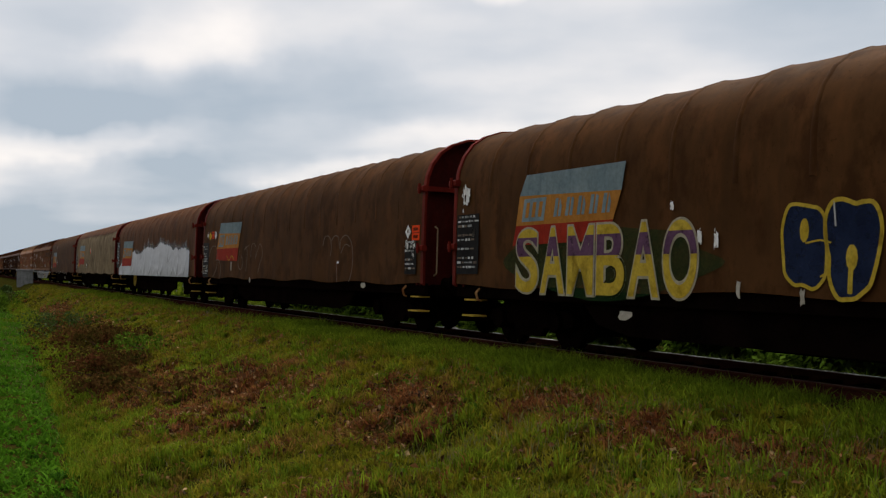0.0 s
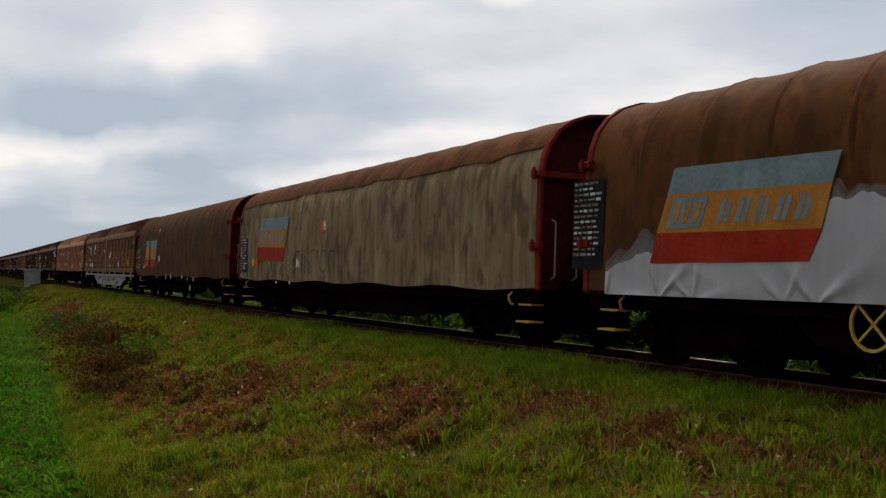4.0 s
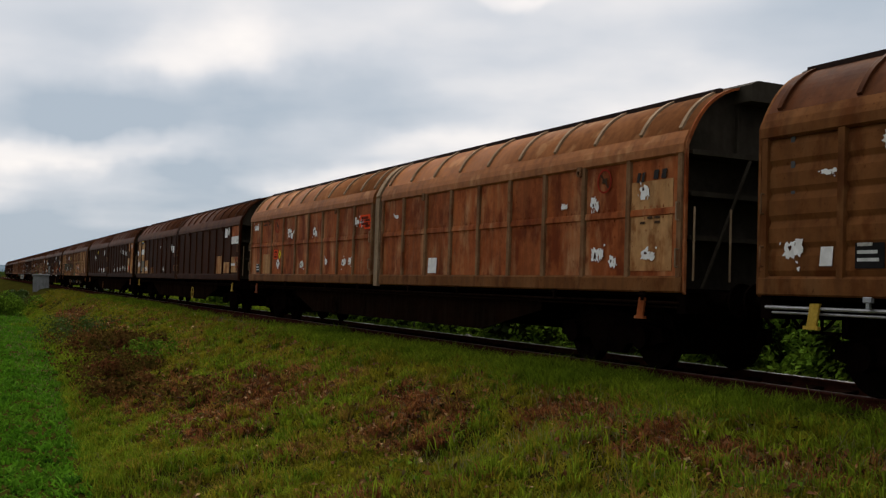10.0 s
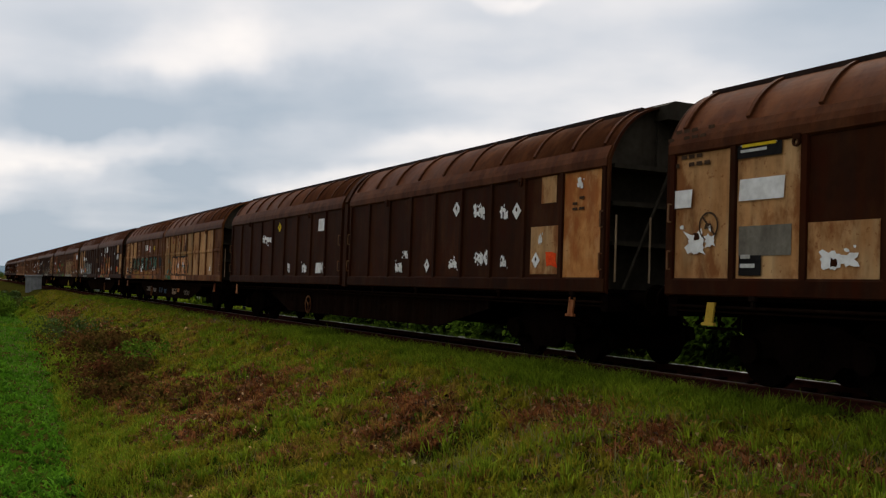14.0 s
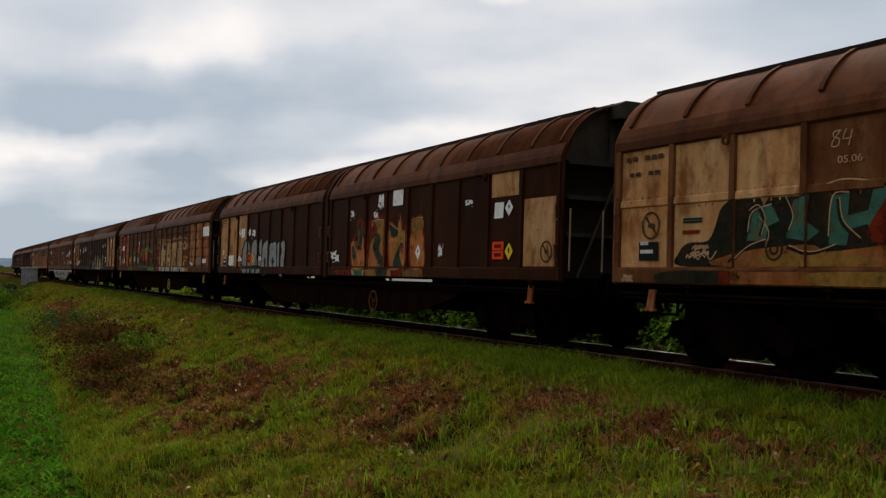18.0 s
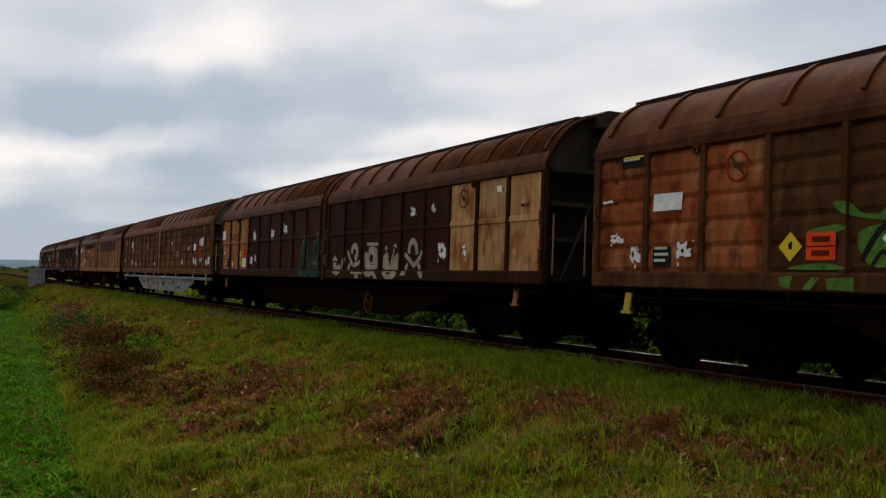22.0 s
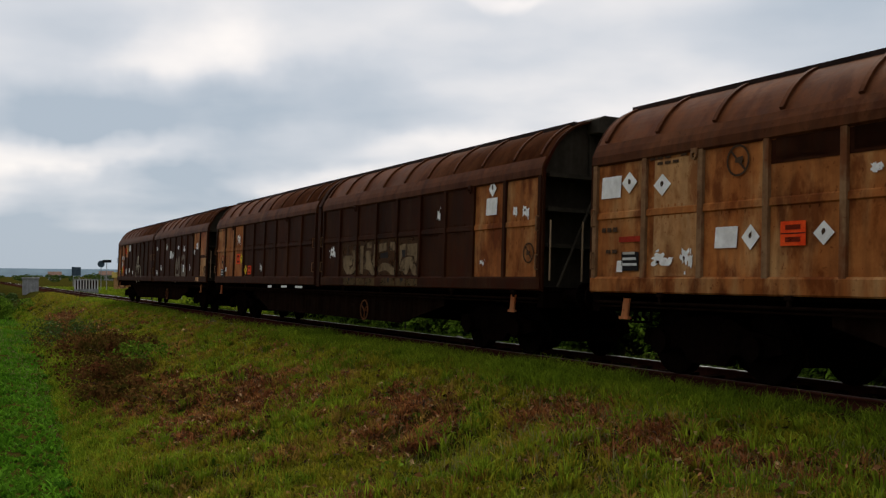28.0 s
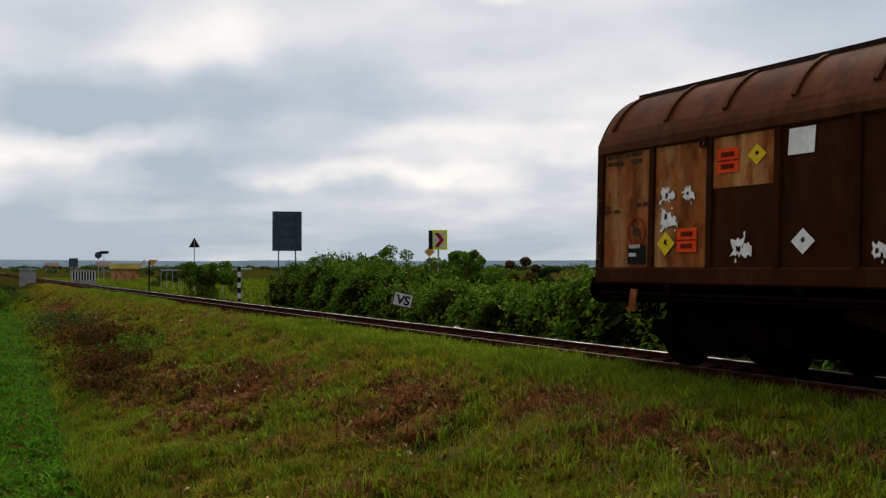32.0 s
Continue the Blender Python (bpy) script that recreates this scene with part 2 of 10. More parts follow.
M_ROOF = mat("roof_brown", (0.069, 0.0228, 0.0084), (0.100, 0.0340, 0.0130), 0.8, 0.5, grime=0.3, vary=0.06, spec=0.015, pale=(0.125, 0.047, 0.0190), rust=(0.052, 0.0138, 0.0046), grain=(0.8, 1.2))
M_ROOFO = mat("roof_rust", (0.2612, 0.09837, 0.03488), (0.3713, 0.1447, 0.05426), 1.0, 0.5, grime=0.25, vary=0.06, spec=0.03, c3=(0.4537, 0.2083, 0.08721))
M_STREAKS = mat("streaked_rust_olive", (0.34, 0.165, 0.055), (0.45, 0.22, 0.075), 1.2, 0.6, stretch=(2.2, 1.2, 0.4), grime=0.35, pale=(0.50, 0.31, 0.15), rust=(0.165, 0.145, 0.065), grain=(0.8, 1.2))
M_RIDGE = mat("ridge_rail_dark", (0.022, 0.014, 0.012), (0.04, 0.025, 0.02), 2.0, 0.6)
# underframe and beam colours lowered to near black, shade beneath the wagons included
M_UNDER = mat("underframe_shade_black", (0.0027, 0.00165, 0.001375), (0.006, 0.0033, 0.002475), 2.0, 0.9, spec=0.0)
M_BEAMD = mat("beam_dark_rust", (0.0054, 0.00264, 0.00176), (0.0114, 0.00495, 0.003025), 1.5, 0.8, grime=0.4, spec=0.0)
M_SILVER = mat("silver_grey_paint", (0.2626, 0.2586, 0.2536), (0.3355, 0.3303, 0.3222), 0.9, 0.5, grime=0.55)
M_ENDGREY = mat("end_wall_grey", (0.09, 0.09, 0.095), (0.15, 0.15, 0.155), 1.2, 0.6, grime=0.4)
M_ENDDARK = mat("end_wall_sooty_olive", (0.030, 0.026, 0.019), (0.055, 0.046, 0.034), 1.2, 0.6, grime=0.4)
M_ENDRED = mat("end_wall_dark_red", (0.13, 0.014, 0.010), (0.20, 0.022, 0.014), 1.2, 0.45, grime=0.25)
# darker copy of the end-wall red, with the recess's shade in the colour
M_ENDSHADE = mat("end_wall_shade_red", (0.045, 0.0065, 0.005), (0.075, 0.0100, 0.0075), 1.2, 0.6, grime=0.4)
M_POST = mat("mid_post_tan", (0.30, 0.20, 0.12), (0.40, 0.28, 0.18), 1.5, 0.6, grime=0.3)
M_RIBTAN = mat("rib_worn_tan", (0.20, 0.105, 0.050), (0.29, 0.165, 0.085), 1.6, 0.6, grime=0.4, rust=(0.16, 0.045, 0.014))
M_STEEL = mat("worn_steel", (0.28, 0.28, 0.29), (0.42, 0.42, 0.43), 6.0, 0.35, 0.6)
# light tones along this head stand in for broken glints of sky
M_RAILHEAD = mat("polished_rail_glints", (0.22, 0.18, 0.165), (0.70, 0.63, 0.60), 2.5, 0.4, 1.0, bump=0.05, lo=0.46, hi=0.54)
M_RAILDULL = mat("dull_rail_top", (0.075, 0.042, 0.034), (0.15, 0.095, 0.08), 7.0, 0.6, 0.8, bump=0.05)
M_RAILRUST = mat("rail_rust", (0.036, 0.0115, 0.0078), (0.062, 0.0205, 0.0130), 6.0, 1.0, spec=0.0)
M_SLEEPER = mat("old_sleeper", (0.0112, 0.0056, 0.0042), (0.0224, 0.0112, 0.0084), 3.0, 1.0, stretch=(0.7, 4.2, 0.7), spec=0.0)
M_YELLOW = mat("yellow_step_paint", (0.48, 0.30, 0.04), (0.60, 0.40, 0.07), 4.0, 0.55, grime=0.2)
# wheel colour lowered likewise for the shade under the wagons
M_WHEEL = mat("wheel_steel_shade_dark", (0.0027, 0.001925, 0.00165), (0.006, 0.00385, 0.003025), 4.0, 0.85, 0.0, spec=0.0)
M_TARP = mat("brown_tarpaulin", (0.066, 0.0295, 0.0108), (0.094, 0.0415, 0.0150), 0.6, 0.6, grime=0.15, bump=0.10, spec=0.012, pale=(0.130, 0.052, 0.0180), rust=(0.050, 0.0200, 0.0070), grain=(0.85, 1.15))
M_TARP2 = mat("brown_red_tarpaulin", (0.088, 0.0350, 0.0122), (0.130, 0.0500, 0.0178), 0.6, 0.6, grime=0.2, bump=0.10, spec=0.015, pale=(0.185, 0.072, 0.0270), rust=(0.062, 0.0230, 0.0080), grain=(0.85, 1.15))
M_TARPC = mat("cream_grey_tarpaulin", (0.30, 0.215, 0.122), (0.205, 0.142, 0.078), 0.8, 0.65, grime=0.5, bump=0.10, pale=(0.39, 0.295, 0.18), rust=(0.120, 0.080, 0.044), grain=(0.85, 1.15))
M_TARPS = mat("silver_tarpaulin", (0.34, 0.332, 0.350), (0.40, 0.392, 0.410), 0.5, 0.36, 0.25, grime=0.12, bump=0.06, spec=0.5, fine=5.0, c3=(0.44, 0.43, 0.45), grain=(0.92, 1.08))
M_PATCHP = mat("paper_white", (0.805, 0.7888, 0.7605), (0.943, 0.9396, 0.9243), 2.0, 0.8, bump=0.0, fine=4.0)
M_BLACKP = mat("stencil_panel_black", (0.012, 0.011, 0.011), (0.022, 0.02, 0.02), 4.0, 0.5)
M_LIGHTP = mat("stencil_light", (0.55, 0.55, 0.54), (0.68, 0.68, 0.66), 8.0, 0.7, bump=0.0)
M_ORLAB = mat("orange_hazard_label", (0.80, 0.055, 0.012), (0.90, 0.10, 0.02), 6.0, 0.6, bump=0.0)
M_YELLAB = mat("yellow_hazard_label", (0.78, 0.52, 0.02), (0.85, 0.62, 0.04), 6.0, 0.6, bump=0.0)
M_REDP = mat("red_paint", (0.2925, 0.02275, 0.013), (0.377, 0.039, 0.0195), 2.0, 0.6, grime=0.2)
M_BLUEP = mat("pale_blue_paint", (0.1728, 0.2376, 0.2664), (0.2448, 0.3096, 0.3312), 2.0, 0.6, grime=0.2)
M_ORP = mat("logo_orange_paint", (0.42, 0.17, 0.03), (0.52, 0.23, 0.05), 2.0, 0.6, grime=0.2)
M_GRAFW = mat("graffiti_white", (0.42, 0.40, 0.36), (0.58, 0.56, 0.52), 4.0, 0.6, bump=0.0)
M_GRAFS = mat("graffiti_silver", (0.26, 0.27, 0.26), (0.36, 0.37, 0.36), 3.0, 0.5, bump=0.0)
M_GRAFY = mat("graffiti_yellow", (0.50, 0.34, 0.03), (0.62, 0.44, 0.06), 3.0, 0.6, bump=0.0)
M_GRAFP = mat("graffiti_purple", (0.11, 0.05, 0.10), (0.16, 0.08, 0.14), 3.0, 0.6, bump=0.0)
M_GRAFB = mat("graffiti_navy", (0.012, 0.018, 0.045), (0.02, 0.03, 0.07), 3.0, 0.6, bump=0.0)
M_GRAFG = mat("graffiti_green", (0.03, 0.11, 0.05), (0.05, 0.17, 0.08), 3.0, 0.6, bump=0.0)
M_GRAFT = mat("graffiti_teal", (0.06, 0.15, 0.13), (0.09, 0.21, 0.18), 2.0, 0.6, bump=0.0)
M_GRAFO = mat("graffiti_orange", (0.30, 0.115, 0.035), (0.40, 0.19, 0.07), 3.0, 0.6, bump=0.0)
M_GRAFK = mat("graffiti_pink", (0.50, 0.27, 0.20), (0.60, 0.36, 0.28), 3.0, 0.6, bump=0.0)
M_GRAFX = mat("graffiti_outline_black", (0.012, 0.012, 0.012), (0.03, 0.025, 0.025), 3.0, 0.6, bump=0.0)
M_GRAFD = mat("graffiti_chalk_faint", (0.17, 0.13, 0.10), (0.23, 0.18, 0.14), 5.0, 0.7, bump=0.0)
M_SOIL = mat("bank_soil", (0.022, 0.024, 0.0042), (0.042, 0.038, 0.0068), 0.5, 0.98, bump=0.5, c3=(0.034, 0.019, 0.0075), vary=0, spec=0.0)
M_GRASSG = mat("grass_green", (0.132, 0.1338, 0.00836), (0.2508, 0.22, 0.01848), 1.3, 0.7, bump=0, vary=0.45, spec=0.02, lo=0.40, hi=0.60, c3=(0.08096, 0.0924, 0.00704))
M_GRASSL = mat("grass_lush", (0.098, 0.150, 0.0090), (0.190, 0.250, 0.0165), 1.1, 0.7, bump=0, vary=0.5, spec=0.02, lo=0.40, hi=0.60)
M_CROP = mat("grass_lush", (0.05616, 0.1544, 0.00768), (0.08892, 0.2106, 0.01344), 0.5, 0.7, bump=0, vary=0.45, spec=0.02, c3=(0.02621, 0.07956, 0.00576))
# verge green lowered in tone for the train's shade behind the far rail
M_VERGE = mat("grass_lush", (0.034, 0.066, 0.0065), (0.080, 0.125, 0.0120), 1.4, 0.7, bump=0, vary=0.4, spec=0.02, lo=0.40, hi=0.60)
M_GRASSP = mat("grass_pale", (0.16, 0.15, 0.06), (0.22, 0.20, 0.09), 0.3, 0.7, bump=0, vary=0.4, spec=0.03)
M_GRASSD = mat("grass_dry", (0.125, 0.043, 0.0150), (0.270, 0.110, 0.0400), 1.6, 0.8, bump=0, vary=0.6, spec=0.02, lo=0.40, hi=0.60)
M_OLIVE_GRASS = mat("grass_olive", (0.150, 0.105, 0.018), (0.300, 0.180, 0.043), 1.3, 0.8, bump=0, vary=0.5, spec=0.02, lo=0.40, hi=0.60)
M_LEAFH = mat("leaf_hedge", (0.050, 0.102, 0.0085), (0.112, 0.185, 0.0170), 1.6, 0.85, bump=0, vary=0.6, spec=0.01, lo=0.38, hi=0.62)
M_LEAFD = mat("leaf_dark", (0.040, 0.070, 0.012), (0.060, 0.095, 0.016), 0.3, 0.6, bump=0, vary=0.5, spec=0.08)
# hedge leaf darkened in colour to stand for the shade inside
M_LEAFSHADE = mat("leaf_dark", (0.016, 0.026, 0.006), (0.028, 0.042, 0.009), 0.8, 0.8, bump=0, vary=0.4, spec=0.02)
M_LEAFB = mat("leaf_bramble", (0.1105, 0.0391, 0.017), (0.0676, 0.0621, 0.012), 1.6, 0.9, bump=0, vary=0.6, spec=0.0)
M_LITTER = mat("leaf_litter", (0.069, 0.0253, 0.0115), (0.1955, 0.0897, 0.0345), 1.1, 0.8, bump=0, vary=0.85, spec=0.1, c3=(0.46, 0.3105, 0.161))
M_FRINGE = mat("overspray_silver", (0.27, 0.265, 0.28), (0.33, 0.325, 0.34), 2.5, 0.6, bump=0)
M_TWIG = mat("twig_brown", (0.05, 0.03, 0.02), (0.09, 0.055, 0.035), 5, 0.9)
# bed colour darkened to carry the train's shade
M_BED = mat("shade_dark_track_bed", (0.0225, 0.0081, 0.00495), (0.03825, 0.0144, 0.0081), 3.0, 1.0, bump=0.6, spec=0.0)
M_BALLAST = mat("ballast_stone", (0.15, 0.13, 0.125), (0.26, 0.24, 0.23), 4.0, 0.9, vary=0.3)
M_CONCRETE = mat("old_concrete", (0.26, 0.27, 0.28), (0.36, 0.37, 0.38), 2.0, 0.9, grime=0.3)
M_SIGNGREY = mat("sign_back_grey", (0.050, 0.078, 0.112), (0.075, 0.108, 0.148), 2.0, 0.6)
M_SIGNWHITE = mat("sign_white", (0.62, 0.62, 0.62), (0.74, 0.74, 0.74), 4.0, 0.5, grime=0.1)
M_SIGNBLACK = mat("sign_black", (0.012, 0.012, 0.013), (0.022, 0.022, 0.024), 4.0, 0.5)
M_SIGNYEL = mat("sign_yellow", (0.80, 0.88, 0.02), (0.88, 0.95, 0.04), 4.0, 0.5, bump=0)
M_SIGNRED = mat("sign_red", (0.32, 0.012, 0.022), (0.42, 0.02, 0.03), 4.0, 0.5, bump=0)
M_SIGNORANGE = mat("sign_orange", (0.60, 0.26, 0.06), (0.70, 0.33, 0.09), 4.0, 0.5, bump=0)
M_GALV = mat("galvanised_steel", (0.30, 0.31, 0.33), (0.42, 0.43, 0.45), 5.0, 0.5, 0.5)
# the haze of distance is mixed into the hills' base colour
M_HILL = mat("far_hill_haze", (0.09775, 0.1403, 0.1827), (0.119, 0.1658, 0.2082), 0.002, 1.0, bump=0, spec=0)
M_STRAW = mat("straw_yellow", (0.20, 0.16, 0.045), (0.27, 0.21, 0.06), 0.6, 0.9)
M_ROOFTILE = mat("far_roof_tile", (0.13, 0.085, 0.07), (0.18, 0.12, 0.095), 0.5, 0.9)


# ---- mesh helpers ----
class Shape:
    """Collects simple solids into one mesh."""

    def __init__(self):
        self.v, self.f = [], []

    def add(self, vs, fs):
        o = len(self.v)
        self.v += [tuple(p) for p in vs]
        self.f += [tuple(i + o for i in f) for f in fs]
        return self

    def box(self, x0, x1, y0, y1, z0, z1):
        return self.add([(x, y, z) for z in (z0, z1) for y in (y0, y1) for x in (x0, x1)],
                        [(0, 2, 3, 1), (4, 5, 7, 6), (0, 1, 5, 4), (2, 6, 7, 3), (0, 4, 6, 2), (1, 3, 7, 5)])

    def cbox(self, x0, x1, y0, y1, z0, z1, c=0.01):
        """A box whose long edges along x are chamfered."""
        ring = [(y0 + c, z0), (y1 - c, z0), (y1, z0 + c), (y1, z1 - c), (y1 - c, z1), (y0 + c, z1), (y0, z1 - c), (y0, z0 + c)]
        return self.prism([(y, z) for y, z in ring], x0, x1, "x")

    def prism(self, ring, a, b, axis="x"):
        def put(p, q, d):
            return (d, p, q) if axis == "x" else (p, d, q) if axis == "y" else (p, q, d)
        n = len(ring)
        vs = [put(p, q, a) for p, q in ring] + [put(p, q, b) for p, q in ring]
        return self.add(vs, [tuple(range(n - 1, -1, -1)), tuple(range(n, 2 * n))] + [(i, (i + 1) % n, n + (i + 1) % n, n + i) for i in range(n)])

    def tube(self, p, q, r, n=8, r2=None):
        p, q = Vector(p), Vector(q)
        d = (q - p).normalized()
        a = d.orthogonal().normalized()
        b = d.cross(a)
        r2 = r if r2 is None else r2
        vs = [p + (a * math.cos(2 * math.pi * i / n) + b * math.sin(2 * math.pi * i / n)) * r for i in range(n)]
        vs += [q + (a * math.cos(2 * math.pi * i / n) + b * math.sin(2 * math.pi * i / n)) * r2 for i in range(n)]
        return self.add(vs, [tuple(range(n - 1, -1, -1)), tuple(range(n, 2 * n))] + [(i, (i + 1) % n, n + (i + 1) % n, n + i) for i in range(n)])

    def path(self, pts, r, n=6):
        for p, q in zip(pts[:-1], pts[1:]):
            self.tube(p, q, r, n)
        return self

    def ring(self, c, r, w, axis_y=True, n=24, t=0.02):
        """A flat ring round c in the x-z plane."""
        vs = [(c[0] + rr * math.cos(2 * math.pi * i / n), y, c[2] + rr * math.sin(2 * math.pi * i / n)) for i in range(n) for rr, y in ((r - w, c[1]), (r, c[1]), (r, c[1] + t), (r - w, c[1] + t))]
        return self.add(vs, [(4 * i + k, 4 * i + (k + 1) % 4, 4 * ((i + 1) % n) + (k + 1) % 4, 4 * ((i + 1) % n) + k) for i in range(n) for k in range(4)])

    def mesh(self, name, m, smooth=False):
        me = bpy.data.meshes.new(name)
        me.from_pydata(self.v, [], self.f)
        me.update()
        if smooth:
            me.polygons.foreach_set("use_smooth", [True] * len(me.polygons))
        me.materials.append(m)
        return me


def part(name, shape, material, parent, label="", at=None, smooth=False):
    me = shape if isinstance(shape, bpy.types.Mesh) else shape.mesh(name, material, smooth)
    ob = new(name, me)
    ob.parent = parent
    if at is not None:
        ob.matrix_basis = at
    if label:
        ob["label"] = label
    return ob


def empty(name, label, category, group="", kind="", at=None):
    ob = new(name)
    ob.empty_display_size = 0.2
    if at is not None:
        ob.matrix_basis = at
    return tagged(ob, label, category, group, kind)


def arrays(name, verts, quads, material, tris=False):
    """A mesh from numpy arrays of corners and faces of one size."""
    me = bpy.data.meshes.new(name)
    k = quads.shape[1]
    me.vertices.add(len(verts))
    me.vertices.foreach_set("co", np.ascontiguousarray(verts, dtype=np.float32).ravel())
    me.loops.add(quads.size)
    me.loops.foreach_set("vertex_index", np.ascontiguousarray(quads, dtype=np.int32).ravel())
    me.polygons.add(len(quads))
    me.polygons.foreach_set("loop_start", np.arange(0, quads.size, k, dtype=np.int32))
    me.update(calc_edges=True)
    me.materials.append(material)
    return me


def text_shape(txt, size, depth=0.004, bold=0.0):
    """Lettering as a mesh, lying in the x-z plane and facing -y, its lower left corner at the origin."""
    cu = bpy.data.curves.new("lettering", "FONT")
    cu.body, cu.size, cu.extrude, cu.offset = txt, size, depth / 2, bold
    ob = bpy.data.objects.new("lettering", cu)
    scene.collection.objects.link(ob)
    dg = bpy.context.evaluated_depsgraph_get()
    me = bpy.data.meshes.new_from_object(ob.evaluated_get(dg))
    bpy.data.objects.remove(ob)
    me.transform(Euler((math.pi / 2, 0, 0)).to_matrix().to_4x4())
    return me


# ---- the line: a gentle curve, heading away from the camera as s grows ----
DS = 0.5
LS = np.arange(-430.0, 620.0, DS)


def build_line():
    k = -0.000469 + 5.52e-6 * np.clip(LS, -30, 85)
    i0 = int(430 / DS)
    th = np.concatenate([[0], np.cumsum((k[1:] + k[:-1]) / 2 * DS)])
    th += 2.0366 - th[i0]
    x = np.concatenate([[0], np.cumsum((np.cos(th[1:]) + np.cos(th[:-1])) / 2 * DS)])
    y = np.concatenate([[0], np.cumsum((np.sin(th[1:]) + np.sin(th[:-1])) / 2 * DS)])
    return th, x - x[i0] + 3.458, y - y[i0] + 16.116


LT, LX, LY = build_line()
CANT = 0.0324


def on_line(s, lat=0.0, z=0.0, canted=False):
    """World place at s along the line, lat metres towards the camera's side of it."""
    x, y, th = np.interp(s, LS, LX), np.interp(s, LS, LY), np.interp(s, LS, LT)
    if canted:
        lat, z = lat * math.cos(CANT) - z * math.sin(CANT), z * math.cos(CANT) + lat * math.sin(CANT)
    return np.stack([x - np.sin(th) * lat, y + np.cos(th) * lat, np.zeros_like(x) + z], -1)


def line_coords(x, y):
    """(s, lat) of places in plan, near the line."""
    x, y = np.asarray(x, float), np.asarray(y, float)
    s = np.zeros_like(x)
    for _ in range(6):
        px, py, th = np.interp(s, LS, LX), np.interp(s, LS, LY), np.interp(s, LS, LT)
        s = np.clip(s + (x - px) * np.cos(th) + (y - py) * np.sin(th), -425, 615)
    px, py, th = np.interp(s, LS, LX), np.interp(s, LS, LY), np.interp(s, LS, LT)
    return s, -(x - px) * np.sin(th) + (y - py) * np.cos(th)


PROFILE = np.array([(-4000, -1.2), (-80, -1.0), (-30, -0.95), (-9, -0.85), (-4.5, -0.72), (-2.9, -0.52), (-2.0, -0.24), (1.5, -0.19), (2.0, -0.22), (2.6, -0.36),
                    (7.3, -1.80), (8.0, -2.12), (8.8, -2.05), (9.8, -1.95), (4000, -2.0)])


def value_noise(x, y, seed):
    """Smooth noise in the plan, about -1 to 1."""
    r = np.random.RandomState(seed)
    g = r.rand(256, 256) * 2 - 1
    xi, yi = np.floor(x).astype(int), np.floor(y).astype(int)
    fx, fy = x - xi, y - yi
    fx, fy = fx * fx * (3 - 2 * fx), fy * fy * (3 - 2 * fy)
    a, b, c, d = g[xi % 256, yi % 256], g[(xi + 1) % 256, yi % 256], g[xi % 256, (yi + 1) % 256], g[(xi + 1) % 256, (yi + 1) % 256]
    return (a * (1 - fx) + b * fx) * (1 - fy) + (c * (1 - fx) + d * fx) * fy


def bank_foot(s):
    """How far from the track the bank meets the low field; the bank narrows with distance."""
    return np.interp(s, [-20, 0, 5, 12, 33, 57, 95], [8.3, 8.1, 7.9, 7.4, 6.0, 5.2, 4.8])


def height(x, y):
    s, lat = line_coords(x, y)
    foot_at = bank_foot(s)
    true = lat
    lat = np.where(lat > 2.6, np.where(lat < foot_at, 2.6 + (lat - 2.6) * 5.2 / (foot_at - 2.6), lat - foot_at + 7.8), lat)
    z = np.interp(lat, PROFILE[:, 0], PROFILE[:, 1])
    rough = np.clip((lat - 2.2) / 2, 0, 1) * np.clip((8.6 - lat) / 1.0, 0.15, 1) + 0.6 * np.clip((-3.2 - lat) / 2, 0, 1)
    z = z + rough * (0.24 * value_noise(x / 2.3, y / 2.3, 3) + 0.13 * value_noise(x / 0.75, y / 0.75, 4) + 0.05 * value_noise(x / 0.3, y / 0.3, 6))
    z = z + 1.75 * np.exp(-(x * x + y * y) / (2 * 2.1 ** 2))
    return z


def build_ground():
    ang = np.concatenate([np.radians(np.linspace(28, -28, 230)), np.radians(np.linspace(-30, -330, 76))])
    rad = np.concatenate([[0.0, 0.5], np.geomspace(1.5, 120, 330), np.geomspace(126, 4600, 60)])
    A, R = np.meshgrid(ang, rad)
    x, y = (np.sin(A) * R).ravel() + 0.013, (np.cos(A) * R).ravel() + 0.021
    z = height(x, y)
    nr, na = A.shape
    i, j = np.meshgrid(np.arange(nr - 1), np.arange(na), indexing="ij")
    i, j = i.ravel(), j.ravel()
    q = np.stack([i * na + j, i * na + (j + 1) % na, (i + 1) * na + (j + 1) % na, (i + 1) * na + j], 1)
    me = arrays("ground", np.stack([x, y, z], 1), q, M_SOIL)
    me.polygons.foreach_set("use_smooth", np.ones(len(me.polygons), dtype=bool))
    return tagged(new("ground", me), "grassy railway embankment and flat fields beyond", "ground", kind="structure")


ground = build_ground()


